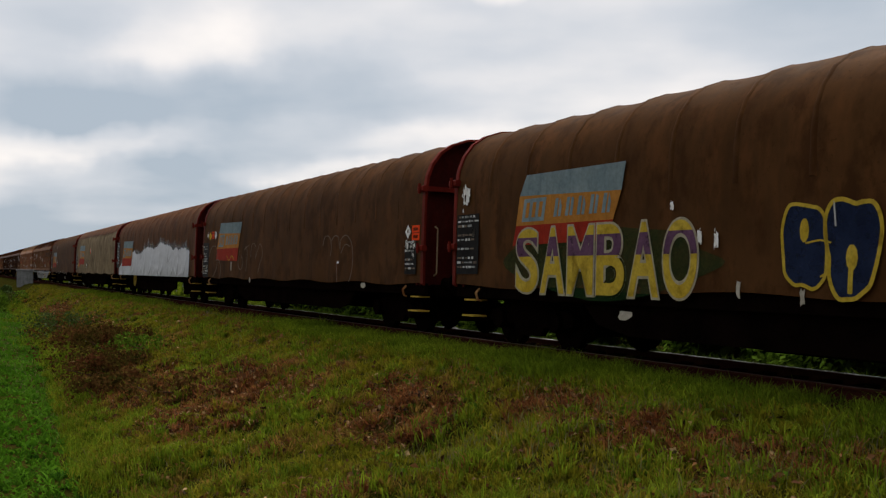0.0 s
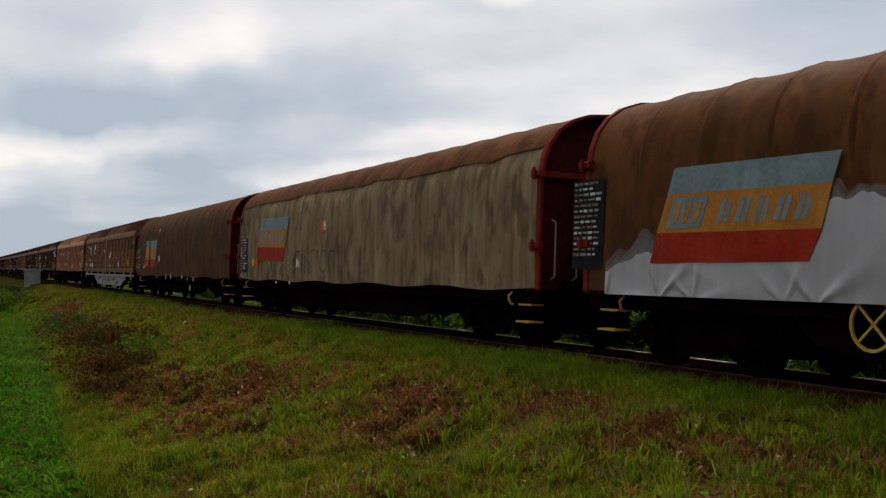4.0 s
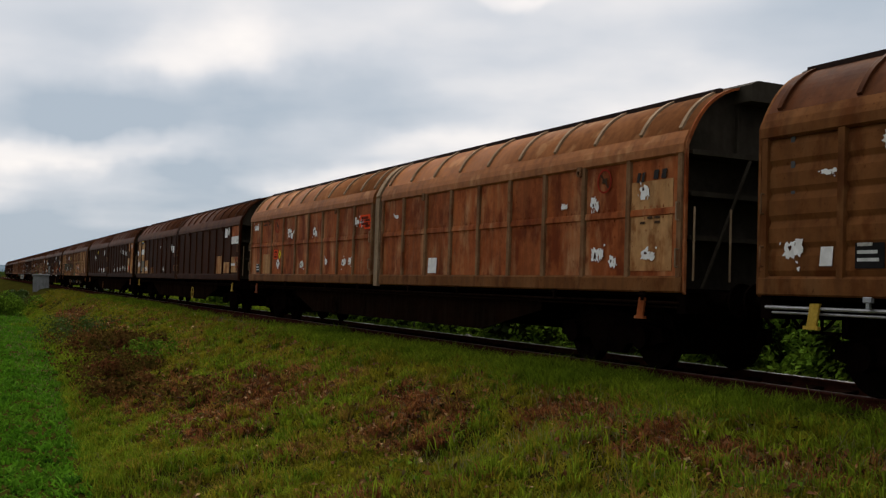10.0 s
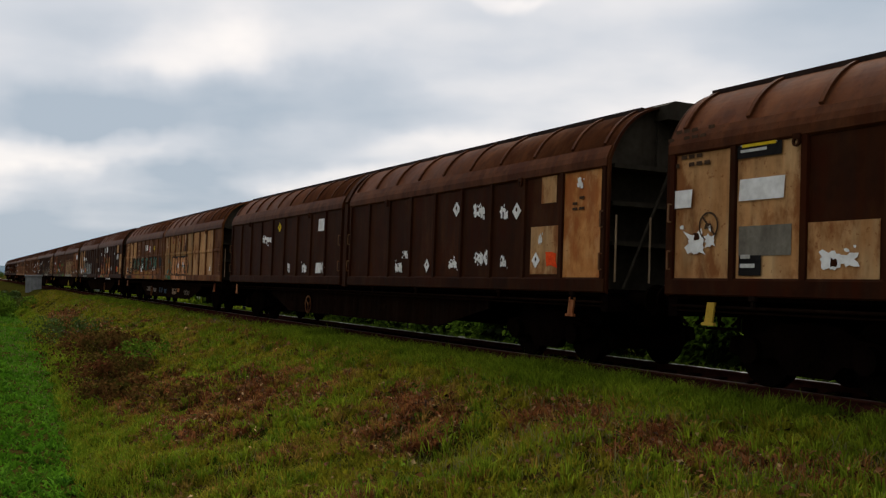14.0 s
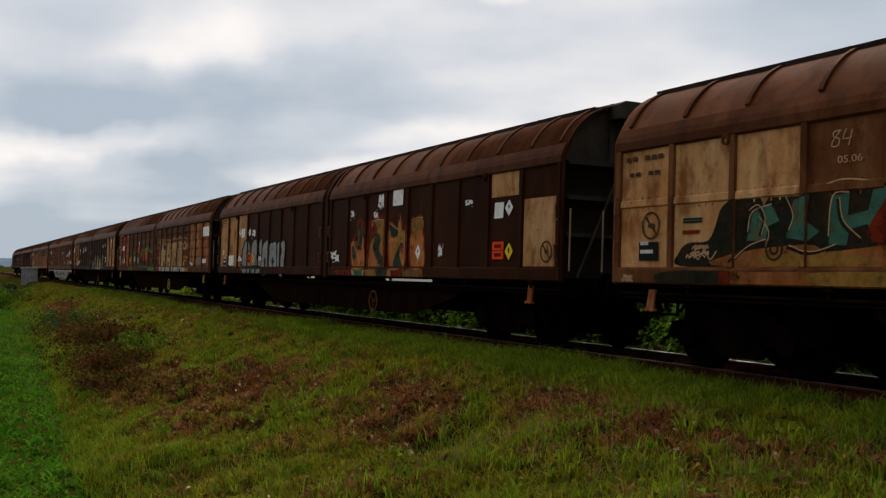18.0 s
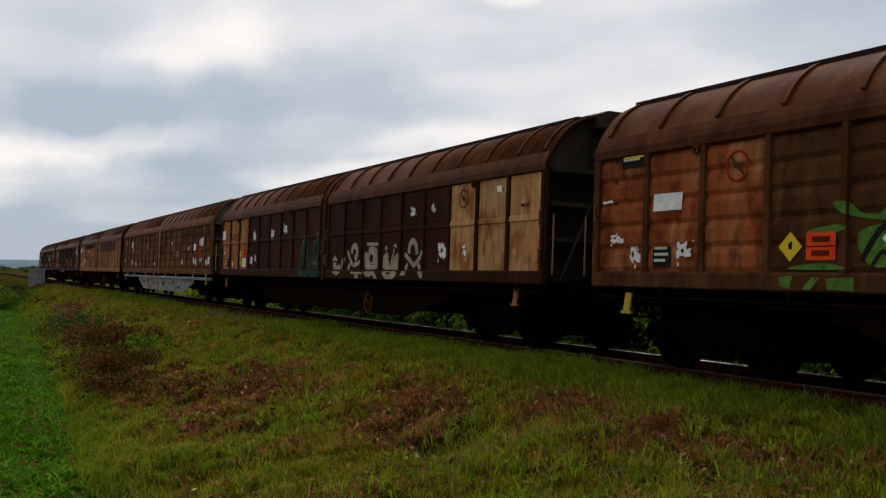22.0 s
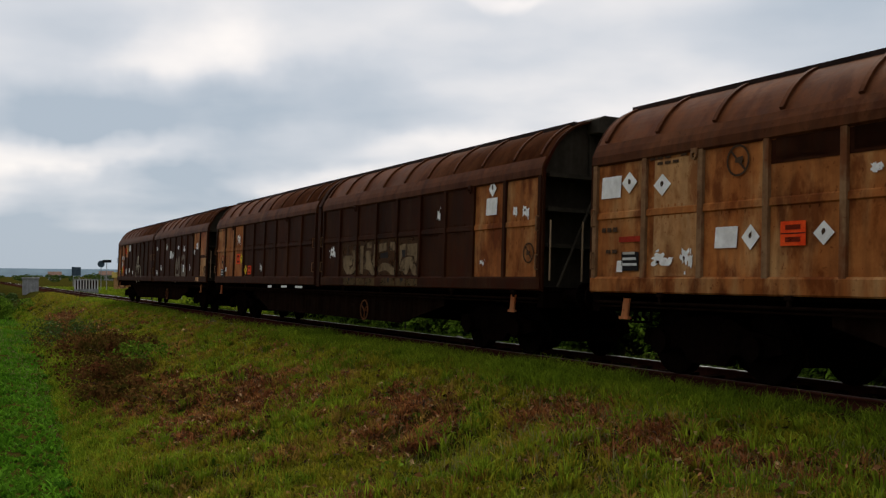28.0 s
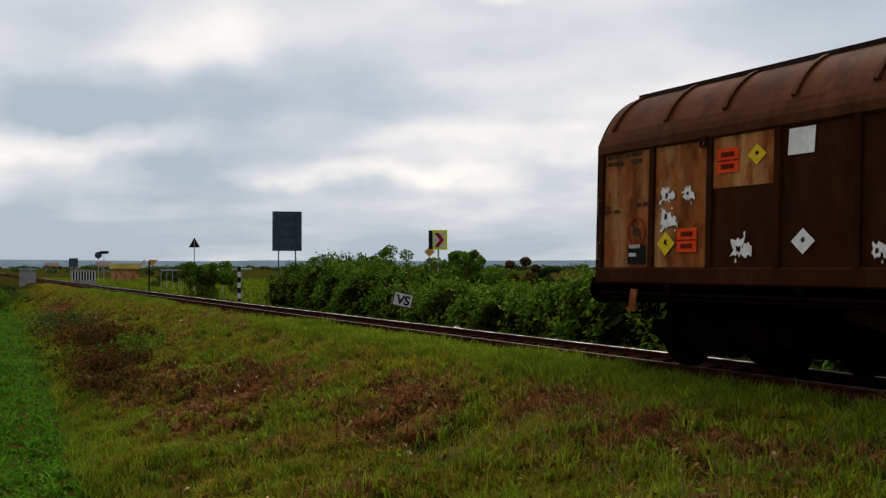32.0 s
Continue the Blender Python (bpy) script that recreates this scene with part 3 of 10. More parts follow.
def build_track():
    track = empty("railway_track", "single railway track with worn rails on old sleepers", "railway track", kind="structure")
    s = np.concatenate([np.arange(-60, 120, 1.0), np.arange(120, 420, 5.0)])
    for lat in (0.7525, -0.7525):
        for nm, ring, m in (("rail", [(-0.07, -0.172), (0.07, -0.172), (0.07, -0.16), (0.012, -0.14), (0.012, -0.045), (0.036, -0.035), (0.036, -0.008), (-0.036, -0.008), (-0.036, -0.035), (-0.012, -0.045), (-0.012, -0.14), (-0.07, -0.16)], M_RAILRUST),
                            ("rail_head", [(-0.036, -0.008), (0.036, -0.008), (0.03, 0.0), (-0.03, 0.0)], M_RAILDULL if lat > 0 else M_RAILHEAD)):
            n = len(ring)
            vs = np.stack([on_line(s, lat + p, q, True) for p, q in ring], 1).reshape(-1, 3)
            i, j = np.meshgrid(np.arange(len(s) - 1), np.arange(n), indexing="ij")
            i, j = i.ravel(), j.ravel()
            f = np.stack([i * n + j, i * n + (j + 1) % n, (i + 1) * n + (j + 1) % n, (i + 1) * n + j], 1)
            ob = part(nm, arrays(nm, vs, f, m), m, track)
    # far flank carried out to -2.5 as a dark strip for the train's shade
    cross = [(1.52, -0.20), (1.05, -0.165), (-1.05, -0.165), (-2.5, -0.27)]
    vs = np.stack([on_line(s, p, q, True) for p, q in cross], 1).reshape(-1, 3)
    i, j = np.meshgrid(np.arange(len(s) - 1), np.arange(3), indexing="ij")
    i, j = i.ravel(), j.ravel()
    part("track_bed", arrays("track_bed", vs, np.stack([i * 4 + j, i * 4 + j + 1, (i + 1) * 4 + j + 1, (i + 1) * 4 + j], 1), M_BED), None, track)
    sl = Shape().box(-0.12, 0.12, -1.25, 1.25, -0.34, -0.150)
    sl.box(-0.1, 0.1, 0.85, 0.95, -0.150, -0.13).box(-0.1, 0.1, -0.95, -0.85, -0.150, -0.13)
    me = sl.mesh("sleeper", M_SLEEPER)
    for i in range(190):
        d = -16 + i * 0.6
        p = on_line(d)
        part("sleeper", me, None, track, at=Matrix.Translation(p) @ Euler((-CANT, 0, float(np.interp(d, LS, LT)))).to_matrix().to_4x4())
    return track


track = build_track()


def scatter_stones():
    r = np.random.RandomState(5)
    n = 5200
    s = r.uniform(-14, 70, n)
    lat = np.where(r.rand(n) < 0.6, r.normal(1.75, 0.3, n), r.uniform(-1.7, 1.9, n))
    s[:2600], lat[:2600] = r.uniform(16, 34, 2600), r.normal(1.85, 0.22, 2600)
    keep = (np.arange(n) < 2600) | (value_noise(s / 2.5, lat * 0 + 3, 9) > -0.1) | (r.rand(n) < 0.25)
    s, lat = s[keep], lat[keep]
    n = len(s)
    p = on_line(s, lat)
    p[:, 2] = height(p[:, 0], p[:, 1]) + 0.005
    size = r.uniform(0.02, 0.055, n)
    octa = np.array([(1, 0, 0), (0, 1, 0), (-1, 0, 0), (0, -1, 0), (0, 0, 0.9), (0, 0, -0.6)])
    v = p[:, None, :] + octa[None] * size[:, None, None] * r.uniform(0.6, 1.3, (n, 6, 1))
    f = np.array([(0, 1, 4), (1, 2, 4), (2, 3, 4), (3, 0, 4), (1, 0, 5), (2, 1, 5), (3, 2, 5), (0, 3, 5)])
    f = (f[None] + (np.arange(n) * 6)[:, None, None]).reshape(-1, 3)
    tagged(new("ballast", arrays("ballast", v.reshape(-1, 3), f, M_BALLAST)), "grey crushed ballast stones along the track shoulder", "ballast", kind="stuff")


scatter_stones()


# ---- wagons: x runs forward, y away from the camera's side, z up from the rail ----
def wheelset_shape():
    sh = Shape()
    sh.tube((0, -1.05, 0), (0, 1.05, 0), 0.08, 10)
    for y in (-1, 1):
        for a, b, r1, r2 in ((0.69, 0.72, 0.49, 0.49), (0.72, 0.815, 0.462, 0.455), (0.70, 0.80, 0.15, 0.15)):
            sh.tube((0, y * a, 0), (0, y * b, 0), r1, 28, r2)
        for i in range(6):
            t = i * math.pi / 3
            sh.tube((0.28 * math.cos(t), y * 0.80, 0.28 * math.sin(t)), (0.28 * math.cos(t), y * 0.825, 0.28 * math.sin(t)), 0.05, 8)
    return sh


def bogie_frame_shape(y):
    sh = Shape()
    ring = [(-1.35, 0.42), (-1.1, 0.36), (-0.5, 0.38), (-0.35, 0.20), (0.35, 0.20), (0.5, 0.36), (1.1, 0.36), (1.35, 0.42), (1.3, 0.62), (0.75, 0.68), (0.45, 0.82), (-0.45, 0.82), (-0.75, 0.68), (-1.3, 0.62)]
    sh.prism(ring, y - 0.06, y + 0.06, "y")
    o = -1 if y < 0 else 1
    for x in (-0.9, 0.9):
        sh.prism([(x + 0.17 * math.cos(a), 0.46 + 0.17 * math.sin(a)) for a in np.linspace(0, 2 * math.pi, 11)[:-1]], min(y, y + o * 0.16), max(y, y + o * 0.16), "y")
        for k in range(3):
            sh.tube((x - 0.3, y, 0.40 + k * 0.09), (x - 0.3, y, 0.44 + k * 0.09), 0.085, 10)
            sh.tube((x + 0.3, y, 0.40 + k * 0.09), (x + 0.3, y, 0.44 + k * 0.09), 0.085, 10)
    for k in range(3):
        for x in (-0.2, 0.0, 0.2):
            sh.tube((x, y, 0.33 + k * 0.13), (x, y, 0.40 + k * 0.13), 0.08, 10)
    return sh


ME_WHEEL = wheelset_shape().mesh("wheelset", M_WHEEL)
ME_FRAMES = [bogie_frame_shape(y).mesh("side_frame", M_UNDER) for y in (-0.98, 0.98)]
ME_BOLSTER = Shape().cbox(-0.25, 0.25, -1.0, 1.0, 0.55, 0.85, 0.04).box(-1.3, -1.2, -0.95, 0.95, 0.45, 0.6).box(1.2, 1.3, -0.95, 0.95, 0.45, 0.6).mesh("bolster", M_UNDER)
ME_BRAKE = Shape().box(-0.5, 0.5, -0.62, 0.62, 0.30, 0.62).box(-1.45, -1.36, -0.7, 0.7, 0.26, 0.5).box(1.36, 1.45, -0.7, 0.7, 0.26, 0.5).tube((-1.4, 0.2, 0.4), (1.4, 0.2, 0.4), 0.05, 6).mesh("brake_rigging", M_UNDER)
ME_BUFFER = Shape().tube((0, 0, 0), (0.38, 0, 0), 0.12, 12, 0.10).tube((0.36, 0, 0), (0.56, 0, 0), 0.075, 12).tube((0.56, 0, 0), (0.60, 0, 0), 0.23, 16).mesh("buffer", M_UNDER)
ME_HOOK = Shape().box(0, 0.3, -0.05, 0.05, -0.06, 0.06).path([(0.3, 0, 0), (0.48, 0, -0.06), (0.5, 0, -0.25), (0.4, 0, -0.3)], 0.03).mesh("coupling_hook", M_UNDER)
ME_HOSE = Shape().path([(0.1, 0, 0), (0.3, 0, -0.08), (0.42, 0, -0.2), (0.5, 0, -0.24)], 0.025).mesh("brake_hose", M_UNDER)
WHEELS = []


def running_gear(w, half, pivot):
    for sgn in (-1, 1):
        bg = part("bogie", ME_BOLSTER, None, w, at=Matrix.Translation((sgn * pivot, 0, 0)))
        for me in ME_FRAMES:
            part("side_frame", me, None, bg)
        part("brake_rigging", ME_BRAKE, None, bg)
        for x in (-0.9, 0.9):
            ob = part("wheelset", ME_WHEEL, None, bg)
            ob.matrix_parent_inverse = Matrix.Translation((x, 0, 0.46))
            WHEELS.append(ob)
        for y in (-0.875, 0.875):
            part("buffer", ME_BUFFER, None, w, at=pose(sgn * (half - 0.02), y, 1.05, 0, 0, 0 if sgn > 0 else 180))
        part("coupling_hook", ME_HOOK, None, w, at=pose(sgn * half, 0, 1.02, 0, 0, 0 if sgn > 0 else 180))
        for y in (-0.25, 0.25):
            part("brake_hose", ME_HOSE, None, w, at=pose(sgn * half, y, 0.95, 0, 0, 0 if sgn > 0 else 180))


SIDE = -1.4
ROOF_ARC = [(-1.405, 3.16), (-1.38, 3.23), (-1.26, 3.47), (-1.10, 3.69), (-0.88, 3.87), (-0.61, 3.99), (-0.33, 4.05)]
ROOF_ARC = [tuple(0.5 * (2 * b[e] + (c[e] - a[e]) * t + (2 * a[e] - 5 * b[e] + 4 * c[e] - d[e]) * t * t + (3 * b[e] - a[e] - 3 * c[e] + d[e]) * t ** 3) for e in (0, 1))
            for a, b, c, d in [[ROOF_ARC[min(len(ROOF_ARC) - 1, max(0, i + k))] for k in (-1, 0, 1, 2)] for i in range(len(ROOF_ARC) - 1)] for t in (0, 0.34, 0.67)] + [ROOF_ARC[-1]]


def arc_sheet(arc, x0, x1, t=0.02):
    sh = Shape()
    n = len(arc)
    inner = [(y + t * 0.8, z - t) for y, z in arc]
    sh.prism(list(arc) + inner[::-1], x0, x1, "x")
    return sh


PANEL_N, PANEL_W, WALL_L, SL = 9, 1.175, 10.72, 22.0
Z0, Z1 = 1.36, 3.02     # the panels' lower and upper edges


def pressed_panel():
    """A sheet with four shallow horizontal ridges."""
    sh = Shape()
    rows = []
    n = 5
    for i in range(n):
        a, b = Z0 + (Z1 - Z0) * i / n, Z0 + (Z1 - Z0) * (i + 1) / n
        rows += [(-1.358, a + 0.006), (-1.3865, a + 0.07), (-1.3865, b - 0.09), (-1.358, b - 0.006)]
    ring = [(-1.34, Z0), (-1.358, Z0)] + rows + [(-1.358, Z1), (-1.34, Z1)]
    return sh.prism(ring[::-1], 0.02, PANEL_W - 0.02, "x")


def plain_panel(mid):
    sh = Shape()
    sh.box(0.02, PANEL_W - 0.02, -1.382, -1.362, Z0, Z1)
    if mid:
        sh.prism([(-1.408, 2.22), (-1.400, 2.30), (-1.382, 2.32), (-1.382, 2.20)], 0.03, PANEL_W - 0.03, "x")
        for k in range(4):
            for z in (2.18, 2.335):
                x = PANEL_W / 2 - 0.21 + 0.14 * k
                sh.box(x - 0.012, x + 0.012, -1.394, -1.382, z - 0.018, z + 0.018)
    return sh


ME_PANELS = {"pressed": pressed_panel().mesh("panel", M_BROWN), "mid": plain_panel(True).mesh("panel", M_BROWN), "plain": plain_panel(False).mesh("panel", M_BROWN)}
ME_RIB = Shape().prism([(-0.062, -1.36), (-0.046, -1.423), (0.046, -1.423), (0.062, -1.36)], Z0 - 0.02, Z1 + 0.03, "z").mesh("rib", M_BROWN)
ME_SILL = Shape().prism([(-1.36, 1.13), (-1.405, 1.13), (-1.425, 1.15), (-1.425, 1.33), (-1.40, 1.36), (-1.36, 1.36)], 0, WALL_L, "x").mesh("bottom_rail", M_BROWN)
ME_HEAD = Shape().prism([(-1.34, 3.02), (-1.40, 3.02), (-1.432, 3.045), (-1.425, 3.16), (-1.392, 3.25), (-1.338, 3.355), (-1.30, 3.34), (-1.34, 3.16)], 0, WALL_L, "x").mesh("cornice", M_BROWN)
ME_ROOF = arc_sheet(ROOF_ARC, 0, WALL_L).mesh("roof_sheet", M_ROOF, True)
ME_RRIB = arc_sheet([(y - 0.028, z + 0.022) for y, z in ROOF_ARC if z > 3.32], -0.035, 0.035, 0.06).mesh("roof_rib", M_ROOF)
ME_EDGE = Shape().box(-0.03, 0.03, -1.42, -1.34, 1.16, 3.05).mesh("edge_post", M_BROWN)
ME_LUG = Shape().cbox(-0.055, 0.055, -1.44, -1.39, 1.075, 1.14, 0.01).box(-0.022, 0.022, -1.43, -1.39, 1.01, 1.08).mesh("door_roller", M_GALV)
ME_HAND = Shape().path([(0, -1.40, -0.12), (0, -1.47, -0.12), (0, -1.47, 0.12), (0, -1.40, 0.12)], 0.013).mesh("handle", M_POST)
ME_CATCH = Shape().ring((0, -1.455, 2.965), 0.062, 0.030, n=14, t=0.03).box(-0.06, 0.06, -1.45, -1.42, 3.0, 3.06).mesh("catch", M_POST)
FAR_ARC = [(-y, z) for y, z in ROOF_ARC][::-1]
ME_FARWALL = Shape().box(0, WALL_L, 1.36, 1.41, 1.13, 3.18).mesh("far_wall", M_BROWN)
ME_FARROOF = Shape().prism(FAR_ARC + [(y - 0.02, z - 0.02) for y, z in FAR_ARC][::-1], 0, WALL_L, "x").mesh("far_roof_sheet", M_ROOF, True)


def slot(ob, m):
    """Give one object its own paint on a shared mesh."""
    ob.material_slots[0].link = "OBJECT"
    ob.material_slots[0].material = m
    return ob


def sliding_wagon(name, label, paint=None, panel="mid", roof=None, silver=False, faded=None, post=None, endm=None, wheel_at=14.0, wheel_paint=None, sill=None, ribs=None, frame_paint=None, lever=None):
    """A bogie wagon with two sliding walls a side. faded: paint by panel number, counted from the rear, 0 to 17; upper and lower may differ."""
    paint, roof, post, endm = paint or M_DARK, roof or M_ROOF, post or paint or M_DARK, endm or M_ENDDARK
    faded = faded or {}
    w = empty(name, label, "freight wagon", "sliding wall wagons of the train")
    h = SL / 2
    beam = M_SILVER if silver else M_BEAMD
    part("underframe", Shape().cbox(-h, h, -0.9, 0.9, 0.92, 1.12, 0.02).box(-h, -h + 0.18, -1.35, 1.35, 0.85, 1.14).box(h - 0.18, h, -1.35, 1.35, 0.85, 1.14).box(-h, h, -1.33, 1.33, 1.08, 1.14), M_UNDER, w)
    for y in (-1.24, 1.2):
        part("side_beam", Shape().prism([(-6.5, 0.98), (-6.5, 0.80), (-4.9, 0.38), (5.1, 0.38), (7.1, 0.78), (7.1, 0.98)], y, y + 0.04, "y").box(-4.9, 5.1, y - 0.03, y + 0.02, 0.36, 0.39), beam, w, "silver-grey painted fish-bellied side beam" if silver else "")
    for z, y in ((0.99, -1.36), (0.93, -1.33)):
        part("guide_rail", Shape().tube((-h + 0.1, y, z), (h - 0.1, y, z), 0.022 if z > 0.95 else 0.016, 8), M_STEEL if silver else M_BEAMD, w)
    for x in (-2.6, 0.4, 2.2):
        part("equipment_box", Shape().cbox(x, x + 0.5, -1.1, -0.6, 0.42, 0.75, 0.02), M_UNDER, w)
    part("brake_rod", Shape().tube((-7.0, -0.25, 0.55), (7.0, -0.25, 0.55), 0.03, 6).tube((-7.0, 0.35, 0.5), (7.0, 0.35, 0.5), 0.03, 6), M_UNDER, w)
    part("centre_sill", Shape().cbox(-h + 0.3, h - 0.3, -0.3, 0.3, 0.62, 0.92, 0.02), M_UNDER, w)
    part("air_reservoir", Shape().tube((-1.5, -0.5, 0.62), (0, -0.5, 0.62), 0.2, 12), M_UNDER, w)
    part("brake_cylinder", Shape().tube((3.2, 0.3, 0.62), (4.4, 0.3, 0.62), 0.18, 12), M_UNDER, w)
    wheel = part("hand_brake_wheel", Shape().ring((0, -1.30, 0), 0.24, 0.03, n=20).tube((0, -1.285, 0), (0, -1.285, -0.22), 0.013, 6).tube((0, -1.285, 0), (0.19, -1.285, 0.11), 0.013, 6).tube((0, -1.285, 0), (-0.19, -1.285, 0.11), 0.013, 6).tube((0, -1.30, 0), (0, -1.20, 0), 0.03, 8), wheel_paint or M_BROWN, w, at=Matrix.Translation((wheel_at - h, 0, 0.58)))
    for x, ww, hh, z in ((-5.0, 0.18, 0.12, 0.72), (-4.6, 0.24, 0.10, 0.70), (-1.1, 0.26, 0.18, 0.66), (2.1, 0.42, 0.07, 0.68), (0.4, 0.24, 0.30, 0.66)):
        part("stencil_plate", Shape().box(x - ww / 2, x + ww / 2, -1.252, -1.242, z - hh / 2, z + hh / 2), M_BROWN if silver else M_BEAMD, w)
    if silver:
        for x in (-4.4, -2.9, -0.6, 1.3, 3.4, 4.6):
            part("drain_slot", Shape().box(x - 0.014, x + 0.014, -1.252, -1.243, 0.41, 0.50), M_UNDER, w)
        for x, z in ((-3.3, 0.84), (-1.9, 0.70), (0.9, 0.72), (3.0, 0.80), (4.3, 0.60)):
            part("hook", Shape().path([(x, -1.24, z), (x, -1.31, z - 0.02), (x + 0.05, -1.31, z - 0.10), (x + 0.11, -1.27, z - 0.06)], 0.018, 6), M_BEAMD, w)
        part("beam_lip", Shape().cbox(-6.5, 7.1, -1.30, -1.24, 0.965, 0.99, 0.008), M_SILVER, w)
    floor = part("floor", Shape().box(-h, h, -1.33, 1.33, 1.145, 1.19), M_UNDER, w)
    # near side: two sliding walls
    for i, x0 in enumerate((-h + 0.02, h - 0.02 - WALL_L)):
        wall = part("sliding_wall", ME_SILL, None, w, at=Matrix.Translation((x0, 0, 0)))
        slot(wall, sill or paint)
        slot(part("cornice", ME_HEAD, None, wall), paint if silver else roof)
        slot(part("roof_sheet", ME_ROOF, None, wall), roof)
        for k in range(PANEL_N):
            p = slot(part("panel", ME_PANELS[panel], None, wall, at=Matrix.Translation((0.07 + k * PANEL_W, 0, 0))), faded.get(i * PANEL_N + k, paint))
        for k in range(PANEL_N + 1):
            slot(part("rib", ME_RIB, None, wall, at=Matrix.Translation((0.07 + k * PANEL_W, 0, 0))), frame_paint or paint)
        for k in range(1, PANEL_N):
            slot(part("roof_rib", ME_RRIB, None, wall, at=Matrix.Translation((0.07 + k * PANEL_W + 0.15, 0, 0))), ribs or roof)
        for x in (0.20, WALL_L - 0.20):
            slot(part("roof_rib", ME_RRIB, None, wall, at=Matrix.Translation((x, 0, 0))), ribs or roof)
        for k in (1, 3, 6, 8):
            slot(part("door_roller", ME_LUG, None, wall, at=Matrix.Translation((0.07 + k * PANEL_W + 0.4, 0, 0))), M_GALV if silver else M_BEAMD)
        for x in (0.07, 0.07 + PANEL_N * PANEL_W):
            for z in (1.60, 2.24):
                slot(part("handle", ME_HAND, None, wall, at=Matrix.Translation((x, 0, z))), M_POST if roof is M_ROOFO else M_RIBTAN)
        for k in (2, 7):
            slot(part("catch", ME_CATCH, None, wall, at=Matrix.Translation((0.07 + k * PANEL_W - 0.10, 0, 0))), frame_paint or paint)
        slot(part("far_wall", ME_FARWALL, None, w, at=Matrix.Translation((x0, 0, 0))), paint)
        slot(part("far_roof_sheet", ME_FARROOF, None, w, at=Matrix.Translation((x0, 0, 0))), roof)
    mp = Shape().box(-0.11, 0.11, -1.415, -1.34, 1.1, 3.12)
    mp.prism([(y - 0.012, z + 0.01) for y, z in ROOF_ARC] + [(y + 0.03, z - 0.03) for y, z in ROOF_ARC][::-1], -0.11, 0.11, "x")
    part("centre_post", mp, post, w)
    part("ridge_rail", Shape().cbox(-h + 0.1, h - 0.1, -0.36, 0.36, 4.03, 4.075, 0.02).box(-h + 0.1, h - 0.1, -0.40, -0.34, 3.99, 4.085).box(-h + 0.1, h - 0.1, -0.76, -0.70, 3.90, 4.0), M_RIDGE, w)
    arc = [(y * 0.985, z - 0.03) for y, z in ROOF_ARC]
    gable = [(-1.33, 1.14)] + arc + [(-y, z) for y, z in arc[::-1]] + [(1.33, 1.14)]
    for sgn in (-1, 1):
        e = part("end_wall", Shape().prism(gable[::-1], sgn * (h - 0.5) - 0.03, sgn * (h - 0.5) + 0.03, "x"), endm, w)
        fr = Shape()
        hoop = [(-1.40, 1.14)] + ROOF_ARC + [(-y, z) for y, z in ROOF_ARC[::-1]] + [(1.40, 1.14)]
        fr.prism((hoop + [(y * 0.97, z - 0.03) for y, z in hoop][::-1])[::-1], sgn * h - 0.03, sgn * h + 0.015, "x")
        part("end_hoop", fr, paint, e)
        a, b = sorted((sgn * (h - 0.5), sgn * (h + 0.02)))
        top = [(-1.30, 3.06)] + [(y * 0.965, z - 0.04) for y, z in ROOF_ARC]
        g0, g1 = sorted((sgn * (h - 0.14), sgn * (h - 0.11)))
        part("gable_plate", Shape().prism((top + [(-y, z) for y, z in top[::-1]])[::-1], g0, g1, "x"), endm, e)
        for y in (-0.46, 0.42):
            part("gable_post", Shape().cbox(g0 - 0.02, g1 + 0.05, y, y + 0.07, 3.06, 3.95, 0.01), endm, e)
        for z in (1.85, 2.45, 3.02):
            part("end_shelf", Shape().cbox(a, b, -1.3, 1.3, z, z + 0.07), endm, e)
        part("roof_end_cover", Shape().prism([(-0.50, 3.80), (0.50, 3.80), (0.50, 4.03), (0.38, 4.09), (-0.38, 4.09), (-0.50, 4.03)], a - (0.22 if sgn < 0 else 0), b + (0.22 if sgn > 0 else 0), "x"), endm, e)
        for y in (-1.28, -0.65):
            part("grab_rail", Shape().path([(sgn * (h + 0.06), y, 1.3), (sgn * (h + 0.06), y, 2.3)], 0.016), M_YELLOW if silver else M_POST, e)
        part("diagonal_stay", Shape().tube((sgn * (h + 0.03), -1.1, 1.2), (sgn * (h + 0.03), -0.3, 3.0), 0.025), endm, e)
        st = part("step", Shape().box(sgn * (h - 0.95) - 0.2, sgn * (h - 0.95) + 0.2, -1.34, -1.12, 0.70, 0.73).box(sgn * (h - 0.95) - 0.2, sgn * (h - 0.95) - 0.17, -1.15, -1.12, 0.73, 0.95).box(sgn * (h - 0.95) + 0.17, sgn * (h - 0.95) + 0.2, -1.15, -1.12, 0.73, 0.95), M_UNDER, w)
        br = Shape().add([(sgn * (h - 0.9) + dx, y, z) for y in (-1.40, -1.37) for dx, z in ((-0.07, 1.05), (0.07, 1.05), (0.02, 0.78), (-0.12, 0.78))], [(0, 1, 2, 3), (7, 6, 5, 4), (0, 4, 5, 1), (1, 5, 6, 2), (2, 6, 7, 3), (3, 7, 4, 0)]).box(sgn * (h - 0.9) - 0.16, sgn * (h - 0.9) + 0.06, -1.41, -1.36, 0.75, 0.79)
        part("wall_lock_lever", br, M_YELLOW if silver else lever or M_REDBROWN, w, "yellow locking lever" if silver else "")
    running_gear(w, h, h - 2.2)
    return w


